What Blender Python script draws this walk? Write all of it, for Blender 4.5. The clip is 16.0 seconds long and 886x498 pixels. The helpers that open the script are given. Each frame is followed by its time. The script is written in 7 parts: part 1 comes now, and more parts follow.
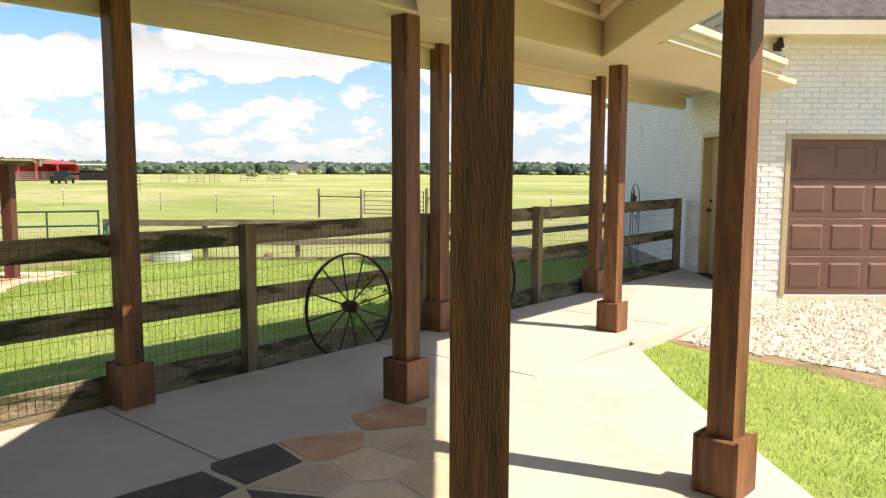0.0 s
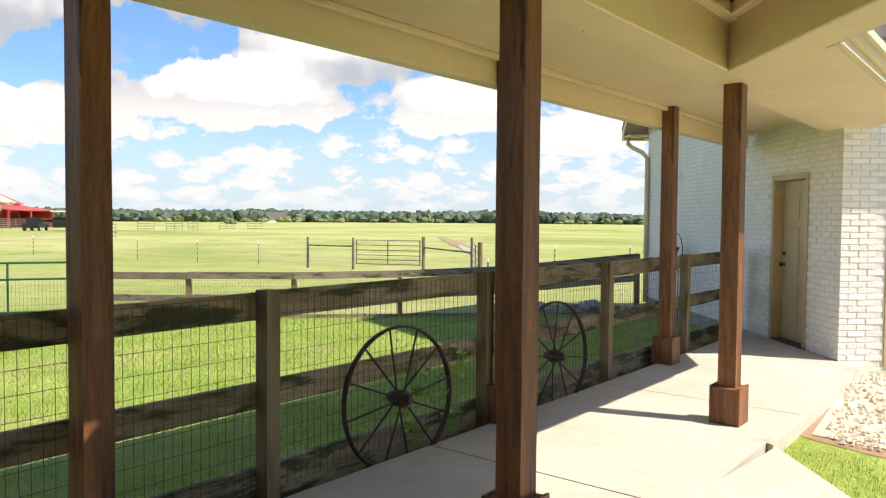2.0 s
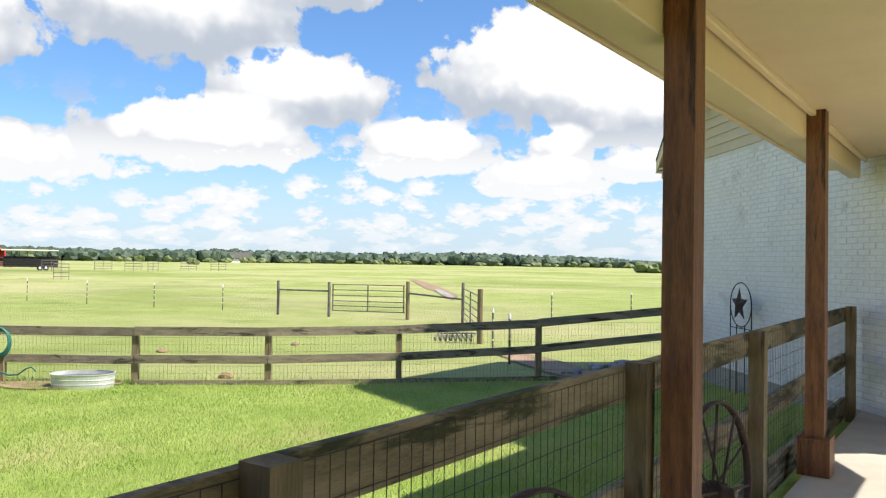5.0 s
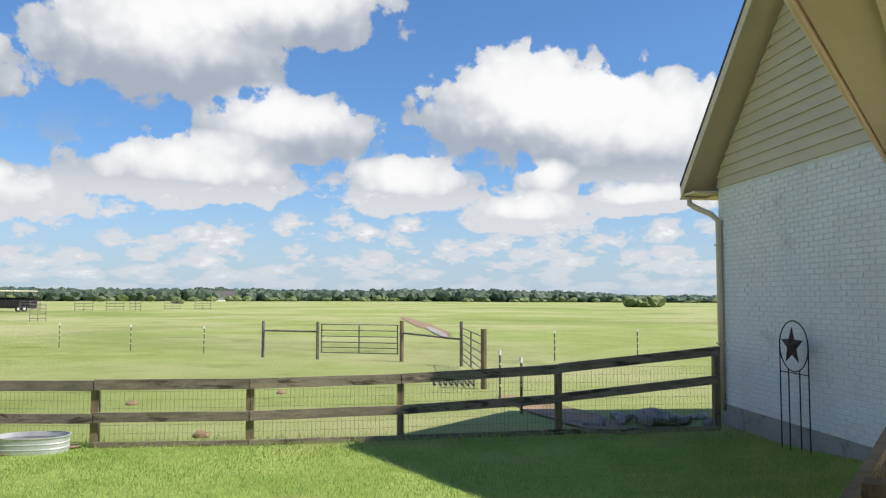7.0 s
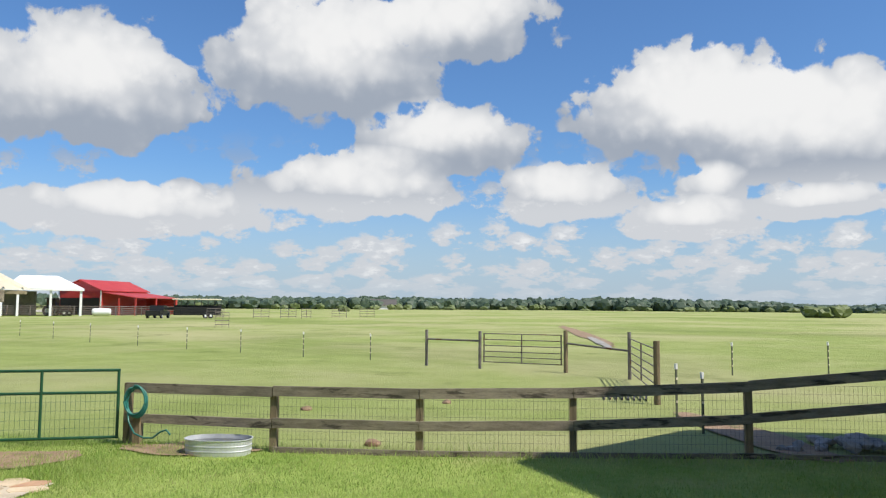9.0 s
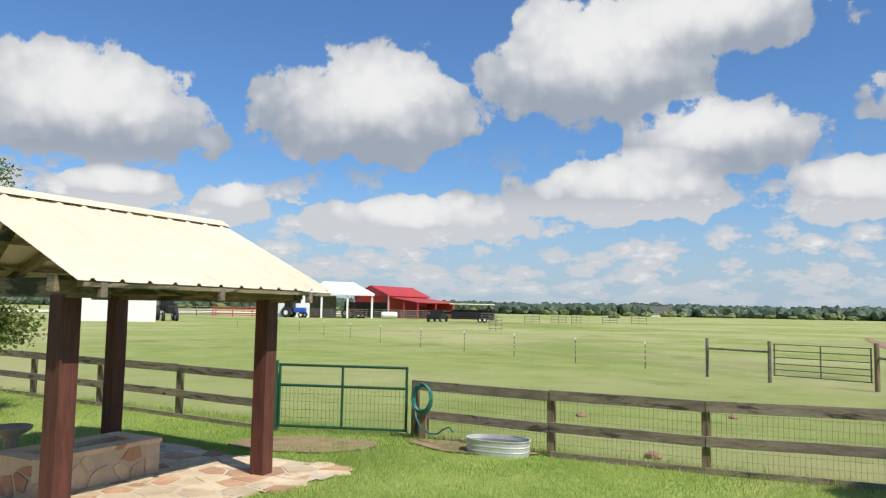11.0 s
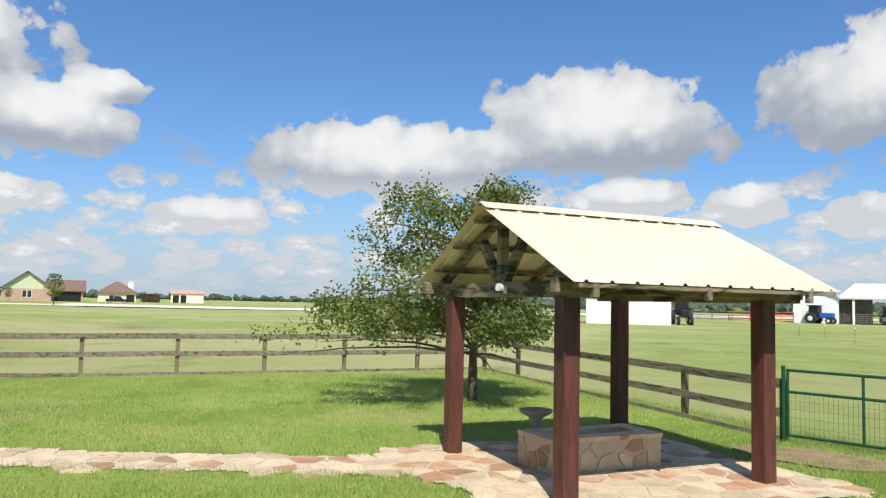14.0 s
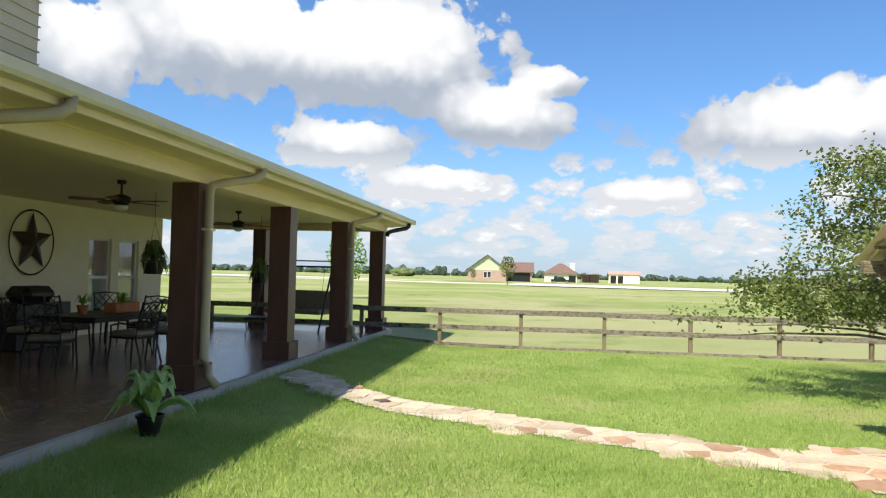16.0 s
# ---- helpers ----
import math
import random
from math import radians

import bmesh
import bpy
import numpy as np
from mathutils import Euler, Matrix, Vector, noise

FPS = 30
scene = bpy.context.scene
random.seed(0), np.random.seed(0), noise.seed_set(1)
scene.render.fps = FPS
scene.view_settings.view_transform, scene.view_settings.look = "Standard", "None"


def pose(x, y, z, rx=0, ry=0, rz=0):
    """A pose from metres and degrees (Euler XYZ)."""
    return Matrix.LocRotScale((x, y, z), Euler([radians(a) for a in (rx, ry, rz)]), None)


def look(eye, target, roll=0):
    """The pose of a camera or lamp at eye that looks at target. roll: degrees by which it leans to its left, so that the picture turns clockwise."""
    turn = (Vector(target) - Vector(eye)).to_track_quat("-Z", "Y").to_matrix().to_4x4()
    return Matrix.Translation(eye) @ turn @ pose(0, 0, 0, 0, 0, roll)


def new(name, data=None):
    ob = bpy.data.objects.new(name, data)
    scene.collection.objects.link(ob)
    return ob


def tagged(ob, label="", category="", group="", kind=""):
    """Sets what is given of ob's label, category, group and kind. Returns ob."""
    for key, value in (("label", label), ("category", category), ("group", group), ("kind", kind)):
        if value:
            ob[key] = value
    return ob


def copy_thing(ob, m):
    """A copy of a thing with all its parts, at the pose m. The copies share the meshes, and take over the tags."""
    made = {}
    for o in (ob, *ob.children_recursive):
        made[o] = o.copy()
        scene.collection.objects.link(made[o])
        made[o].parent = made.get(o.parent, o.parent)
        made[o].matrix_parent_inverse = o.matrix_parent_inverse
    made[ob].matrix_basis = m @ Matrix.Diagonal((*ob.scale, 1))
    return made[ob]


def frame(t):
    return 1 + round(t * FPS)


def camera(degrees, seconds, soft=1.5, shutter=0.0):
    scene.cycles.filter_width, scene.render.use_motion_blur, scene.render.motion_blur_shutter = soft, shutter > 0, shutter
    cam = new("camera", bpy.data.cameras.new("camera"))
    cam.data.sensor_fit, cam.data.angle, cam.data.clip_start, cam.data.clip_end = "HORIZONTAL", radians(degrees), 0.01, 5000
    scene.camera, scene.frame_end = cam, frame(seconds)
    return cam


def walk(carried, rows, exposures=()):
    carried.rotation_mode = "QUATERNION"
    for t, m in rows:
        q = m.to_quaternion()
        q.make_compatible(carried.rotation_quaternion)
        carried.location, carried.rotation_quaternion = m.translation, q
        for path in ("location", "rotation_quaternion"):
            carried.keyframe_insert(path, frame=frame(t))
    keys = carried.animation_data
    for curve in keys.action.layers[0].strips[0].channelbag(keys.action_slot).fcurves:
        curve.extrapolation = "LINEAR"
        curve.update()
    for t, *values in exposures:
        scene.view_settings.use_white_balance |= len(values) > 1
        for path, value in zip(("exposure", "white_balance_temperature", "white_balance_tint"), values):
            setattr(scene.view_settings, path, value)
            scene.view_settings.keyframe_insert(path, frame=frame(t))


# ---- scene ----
cam = camera(61.4, 16.0, 1.25)
PATH = [
    (0, (-0.14, -0.221, 1.544), (-0.133, 1.768, 1.337), 0.2),
    (0.5, (-0.317, 0.234, 1.544), (-0.292, 2.224, 1.348), 0.1),
    (1, (-0.51, 0.646, 1.546), (-0.476, 2.64, 1.383), 0.2),
    (1.5, (-0.645, 1.069, 1.537), (-0.595, 3.066, 1.43), 0.3),
    (2, (-0.811, 1.442, 1.521), (-0.747, 3.44, 1.443), 0.4),
    (2.5, (-0.963, 1.876, 1.538), (-0.886, 3.874, 1.469), 0.3),
    (3, (-1.075, 2.287, 1.551), (-0.986, 4.284, 1.484), 0.3),
    (3.5, (-1.195, 2.699, 1.549), (-1.097, 4.696, 1.49), 0.3),
    (4, (-1.288, 3.124, 1.548), (-1.175, 5.12, 1.497), 0.2),
    (4.2, (-1.316, 3.273, 1.548), (-1.19, 5.268, 1.513), 0.6),
    (6.3, (-1.524, 4.895, 1.563), (-1.339, 6.883, 1.678), 0.3),
    (6.5, (-1.546, 4.994, 1.566), (-1.359, 6.981, 1.688), 0.3),
    (7, (-1.565, 5.305, 1.581), (-1.376, 7.292, 1.713), 0.2),
    (7.5, (-1.601, 5.494, 1.591), (-1.427, 7.482, 1.729), 0.3),
    (8, (-1.649, 5.574, 1.589), (-1.523, 7.565, 1.732), 0.4),
    (8.5, (-1.691, 5.642, 1.587), (-1.724, 7.636, 1.736), 0.4),
    (9, (-1.725, 5.655, 1.594), (-1.953, 7.636, 1.747), 0.4),
    (9.2, (-1.722, 5.675, 1.575), (-2.029, 7.645, 1.733), 0.3),
    (11.3, (-1.865, 5.79, 1.565), (-2.845, 7.526, 1.721), 1.2),
    (11.5, (-1.872, 5.777, 1.561), (-2.902, 7.485, 1.715), 1.2),
    (12, (-1.778, 5.781, 1.551), (-2.993, 7.362, 1.705), 1.2),
    (12.5, (-1.764, 5.79, 1.541), (-3.168, 7.207, 1.693), 1.3),
    (13, (-1.635, 5.764, 1.533), (-3.2, 7.0, 1.686), 1.4),
    (13.5, (-1.568, 5.804, 1.522), (-3.261, 6.858, 1.673), 1.4),
    (14, (-1.575, 5.883, 1.526), (-3.385, 6.722, 1.67), 1.3),
    (14.5, (-1.547, 5.963, 1.532), (-3.485, 6.439, 1.665), 1.3),
    (15, (-1.497, 5.992, 1.529), (-3.487, 6.153, 1.652), 1.5),
    (15.5, (-1.473, 6.077, 1.524), (-3.467, 5.971, 1.633), 1.4),
    (16, (-1.538, 6.194, 1.533), (-3.519, 5.927, 1.598), 1.4),
]
walk(cam, [(t, look(e, g, r)) for t, e, g, r in PATH],
     exposures=[(0, 0.78, 7500, 15), (1.5, 0.74, 7400, 14), (4.2, 0.78, 7100, 11), (6.3, 0.38, 6650, 10), (9.0, 0.12, 6600, 10), (12.5, 0.05, 6600, 10), (14, 0.15, 6600, 10), (16, 0.42, 6600, 10)])

# ---- world: sky with cumulus, one sun ----
SUN_AZ = (0.927, -0.375)      # horizontal way towards the sun
SUN_EL = 53.0
world = bpy.data.worlds.new("world")
scene.world = world
world.use_nodes = True


class Nodes:
    """Short-hand to wire a node tree."""

    def __init__(self, tree):
        self.t = tree

    def add(self, kind):
        return self.t.nodes.new(kind)

    def put(self, sock, v):
        if isinstance(v, bpy.types.NodeSocket):
            self.t.links.new(v, sock)
        elif v is not None:
            sock.default_value = v

    def math(self, op, a, b=None, c=None, clamp=False):
        n = self.add("ShaderNodeMath")
        n.operation, n.use_clamp = op, clamp
        for s, v in zip(n.inputs, (a, b, c)):
            self.put(s, v)
        return n.outputs[0]

    def vec(self, op, a, b=None):
        n = self.add("ShaderNodeVectorMath")
        n.operation = op
        self.put(n.inputs[0], a)
        self.put(n.inputs[1], b)
        return n.outputs["Value"] if op in ("LENGTH", "DOT_PRODUCT") else n.outputs[0]

    def comb(self, x, y, z):
        n = self.add("ShaderNodeCombineXYZ")
        for s, v in zip(n.inputs, (x, y, z)):
            self.put(s, v)
        return n.outputs[0]

    def noise(self, v, scale, detail=4.0, rough=0.55, distortion=0.0):
        n = self.add("ShaderNodeTexNoise")
        self.put(n.inputs["Vector"], v)
        n.inputs["Scale"].default_value, n.inputs["Detail"].default_value = scale, detail
        n.inputs["Roughness"].default_value, n.inputs["Distortion"].default_value = rough, distortion
        return n.outputs[0]

    def ramp(self, f, lo, hi, a=0.0, b=1.0):
        n = self.add("ShaderNodeMapRange")
        n.interpolation_type = "SMOOTHSTEP"
        for s, v in zip(n.inputs, (f, lo, hi, a, b)):
            self.put(s, v)
        return n.outputs[0]

    def mix(self, f, a, b, blend="MIX"):
        n = self.add("ShaderNodeMix")
        n.data_type, n.blend_type = "RGBA", blend
        self.put(n.inputs[0], f)
        self.put(n.inputs[6], (*a, 1) if isinstance(a, tuple) else a)
        self.put(n.inputs[7], (*b, 1) if isinstance(b, tuple) else b)
        return n.outputs[2]


# cumulus: bearing, height, half width, half height in degrees
CLOUDS = [
    (32.6, 15.4, 7.8, 4.7), (15.8, 19.0, 8.1, 5.4), (5.2, 21.6, 6.5, 3.4), (-11.8, 15.0, 7.6, 4.6), (-21.0, 12.6, 9.6, 4.8),
    (6.9, 12.8, 6.5, 3.0), (13.4, 9.3, 7.7, 2.8), (-2.6, 8.7, 5.1, 2.6), (-13.4, 8.7, 2.4, 1.9), (28.9, 6.8, 8.4, 2.2),
    (-20.5, 7.5, 5.0, 1.4), (-11.6, 6.5, 4.5, 1.7), (53.6, 13.8, 9.0, 4.3), (69.6, 11.0, 9.5, 3.4), (42.9, 7.8, 2.6, 1.8),
    (51.2, 8.2, 4.7, 1.6), (102.1, 16.9, 8.6, 5.0), (93.4, 12.2, 5.2, 2.6), (89.8, 14.6, 2.9, 1.4), (105.2, 9.8, 5.0, 2.2),
    (98.6, 6.9, 5.6, 1.8), (82.2, 6.2, 4.2, 1.6), (114.5, 17.4, 9.0, 4.9), (124.2, 14.6, 3.4, 3.9)]


def sky():
    t = world.node_tree
    t.nodes.clear()
    N = Nodes(t)
    out = N.add("ShaderNodeOutputWorld")
    tex = N.add("ShaderNodeTexSky")
    tex.sky_type, tex.sun_disc = "NISHITA", False
    tex.sun_elevation, tex.sun_rotation = radians(SUN_EL), math.atan2(SUN_AZ[0], SUN_AZ[1])
    tex.air_density, tex.dust_density, tex.ozone_density = 1.1, 0.6, 2.5
    base = N.add("ShaderNodeBackground")
    N.put(base.inputs[0], N.mix(1.0, tex.outputs[0], (0.62, 0.90, 1.22), "MULTIPLY"))
    base.inputs[1].default_value = 0.105
    d = N.add("ShaderNodeTexCoord").outputs["Generated"]
    sep = N.add("ShaderNodeSeparateXYZ")
    N.put(sep.inputs[0], d)
    x, y, z = sep.outputs
    az = N.math("MULTIPLY", N.math("ARCTAN2", N.math("MULTIPLY", x, -1.0), y), 57.2958)
    el = N.math("MULTIPLY", N.math("ARCSINE", z), 57.2958)
    p = N.comb(az, el, 0.0)
    n1 = N.noise(p, 0.28, 6.0, 0.54, 0.3)
    n2 = N.noise(N.vec("ADD", p, (37.0, 11.0, 5.0)), 0.95, 5.0, 0.52, 0.2)
    billow = N.add("ShaderNodeTexVoronoi")
    billow.feature = "SMOOTH_F1"
    N.put(billow.inputs["Vector"], N.vec("ADD", p, N.vec("MULTIPLY", N.comb(n1, n2, 0.0), (1.6, 1.6, 0.0))))
    billow.inputs["Scale"].default_value = 0.55
    lump = N.math("SUBTRACT", 0.6, billow.outputs[0])
    field, rel = None, None
    for a, e, w, h in CLOUDS:
        q = N.vec("MULTIPLY", N.vec("SUBTRACT", p, (a, e - 0.25 * h, 0.0)), (0.93 / w, 0.93 / h, 0.0))
        qs = N.add("ShaderNodeSeparateXYZ")
        N.put(qs.inputs[0], q)
        low = N.math("MULTIPLY", N.math("MINIMUM", qs.outputs[1], 0.0), 0.55)
        r = N.vec("LENGTH", N.vec("ADD", q, N.comb(0.0, low, 0.0)))
        f = N.math("SUBTRACT", 1.0, r)
        wgt = N.math("MULTIPLY", N.math("MAXIMUM", N.math("ADD", f, 0.25), 0.0), N.math("ADD", qs.outputs[1], 0.35))
        field = f if field is None else N.math("SMOOTH_MAX", field, f, 0.12)
        rel = wgt if rel is None else N.math("ADD", rel, wgt)
    rough = N.math("ADD", N.math("MULTIPLY", N.math("SUBTRACT", n1, 0.5), 1.15),
                   N.math("ADD", N.math("MULTIPLY", N.math("SUBTRACT", n2, 0.5), 0.45), N.math("MULTIPLY", lump, 0.48)))
    big = N.ramp(N.math("ADD", field, rough), 0.0, 0.13)
    # a low bank of small heaped clouds that thickens towards the horizon
    up = N.math("POWER", N.math("MAXIMUM", el, 0.05), 0.62)
    far = N.comb(N.math("MULTIPLY", az, 0.26), N.math("MULTIPLY", up, 1.5), 0.0)
    n3 = N.noise(far, 1.15, 6.0, 0.62, 0.25)
    n5 = N.noise(far, 4.2, 5.0, 0.6, 0.2)
    puff = N.add("ShaderNodeTexVoronoi")
    puff.feature = "F1"
    N.put(puff.inputs["Vector"], N.vec("ADD", far, N.vec("MULTIPLY", N.comb(n3, n5, 0.0), (0.75, 0.5, 0.0))))
    puff.inputs["Scale"].default_value = 1.35
    heap = N.math("ADD", N.math("SUBTRACT", 0.40, puff.outputs["Distance"]), N.math("ADD", N.math("MULTIPLY", N.math("SUBTRACT", n3, 0.5), 1.9), N.math("MULTIPLY", N.math("SUBTRACT", n5, 0.5), 0.75)))
    small = N.math("MULTIPLY", N.ramp(N.math("ADD", heap, N.ramp(el, 9.0, 2.0, 0.06, 0.30)), -0.02, 0.26), N.ramp(el, 13.5, 8.0))
    # scattered cumulus over the rest of the sky, outside the walk's view
    n4 = N.noise(d, 2.6, 6.0, 0.55, 0.2)
    rest = N.math("MULTIPLY", N.ramp(n4, 0.53, 0.61), N.math("ADD", N.ramp(el, 24.0, 34.0), N.ramp(N.math("ABSOLUTE", N.math("SUBTRACT", az, 52.0)), 84.0, 100.0), clamp=True))
    mask = N.math("MAXIMUM", N.math("MAXIMUM", big, N.math("MULTIPLY", small, 0.92)), rest)
    # lit heads, grey flat undersides
    knob = N.add("ShaderNodeTexVoronoi")
    knob.feature = "SMOOTH_F1"
    N.put(knob.inputs["Vector"], N.vec("ADD", p, N.vec("MULTIPLY", N.comb(n2, n1, 0.0), (1.1, 1.1, 0.0))))
    knob.inputs["Scale"].default_value = 1.25
    lumps = N.math("ADD", N.math("MULTIPLY", lump, 0.5), N.math("MULTIPLY", N.math("SUBTRACT", 0.5, knob.outputs[0]), 0.22))
    lit = N.ramp(N.math("ADD", N.math("ADD", N.math("MULTIPLY", rel, 1.5), N.math("MULTIPLY", N.math("SUBTRACT", n2, 0.5), 0.2)), lumps), 0.0, 1.1)
    lit = N.math("MAXIMUM", lit, N.math("MULTIPLY", N.ramp(N.math("ADD", heap, N.math("MULTIPLY", N.math("SUBTRACT", n5, 0.5), 0.6)), 0.05, 0.70, 0.52, 1.0), N.ramp(el, 11.0, 7.0)))
    col = N.mix(lit, (0.33, 0.38, 0.46), (0.82, 0.83, 0.84))
    cloud = N.add("ShaderNodeBackground")
    N.put(cloud.inputs[0], col)
    cloud.inputs[1].default_value = 0.98
    hazy = N.add("ShaderNodeBackground")
    hazy.inputs[0].default_value, hazy.inputs[1].default_value = (0.60, 0.74, 0.92, 1), 0.70
    m1 = N.add("ShaderNodeMixShader")
    N.put(m1.inputs[0], N.math("MULTIPLY", N.ramp(el, 11.0, 0.0), 0.75))
    N.put(m1.inputs[1], base.outputs[0])
    N.put(m1.inputs[2], hazy.outputs[0])
    m2 = N.add("ShaderNodeMixShader")
    N.put(m2.inputs[0], N.math("MULTIPLY", mask, N.ramp(el, 0.0, 3.0, 0.35, 1.0)))
    N.put(m2.inputs[1], m1.outputs[0])
    N.put(m2.inputs[2], cloud.outputs[0])
    N.put(out.inputs[0], m2.outputs[0])


sky()
ce = math.cos(radians(SUN_EL))
sun = new("sun", bpy.data.lights.new("sun", "SUN"))
sun.data.energy, sun.data.angle, sun.data.color = 5.0, radians(0.53), (1.0, 0.95, 0.86)
sun.matrix_world = look((SUN_AZ[0] * ce * 60, SUN_AZ[1] * ce * 60, math.sin(radians(SUN_EL)) * 60), (0, 0, 0))

# ---- materials ----


def mat(name, c1, c2, scale=6.0, rough=0.7, bump=0.15, stretch=(1, 1, 1), metal=0.0, c3=None, spots=0.0, fine=60.0, vary=0.0, spec=0.5):
    """A surface with two scales of colour change, grain and relief; c3 and spots: patches of a third colour; vary: change from piece to piece."""
    m = bpy.data.materials.new(name)
    m.use_nodes = True
    N = Nodes(m.node_tree)
    b = m.node_tree.nodes["Principled BSDF"]
    co = N.add("ShaderNodeTexCoord").outputs["Object"]
    v = N.vec("MULTIPLY", co, tuple(float(s) for s in stretch))
    big = N.noise(v, scale, 5.0, 0.6)
    small = N.noise(v, scale * 9.0, 4.0, 0.6)
    f = N.math("ADD", N.math("MULTIPLY", N.ramp(big, 0.32, 0.68), 0.65), N.math("MULTIPLY", N.ramp(small, 0.3, 0.7), 0.35))
    col = N.mix(f, c1, c2)
    if c3:
        patch = N.noise(N.vec("ADD", v, (13.0, 7.0, 3.0)), scale * 0.6, 6.0, 0.65, 0.4)
        col = N.mix(N.ramp(patch, 0.62 - spots * 0.3, 0.72 - spots * 0.25), col, c3)
    if vary:
        rnd = N.add("ShaderNodeObjectInfo").outputs["Random"]
        hsv = N.add("ShaderNodeHueSaturation")
        N.put(hsv.inputs["Value"], N.math("ADD", 1.0 - vary, N.math("MULTIPLY", rnd, 2 * vary)))
        N.put(hsv.inputs["Color"], col)
        col = hsv.outputs[0]
    N.put(b.inputs["Base Color"], col)
    N.put(b.inputs["Roughness"], N.math("ADD", rough - 0.08, N.math("MULTIPLY", small, 0.16), clamp=True))
    b.inputs["Metallic"].default_value = metal
    b.inputs["Specular IOR Level"].default_value = spec
    if bump:
        bn = N.add("ShaderNodeBump")
        bn.inputs["Strength"].default_value, bn.inputs["Distance"].default_value = bump, 0.02
        N.put(bn.inputs["Height"], N.math("ADD", small, N.math("MULTIPLY", N.noise(v, fine, 3.0), 0.4)))
        N.put(b.inputs["Normal"], bn.outputs[0])
    return m


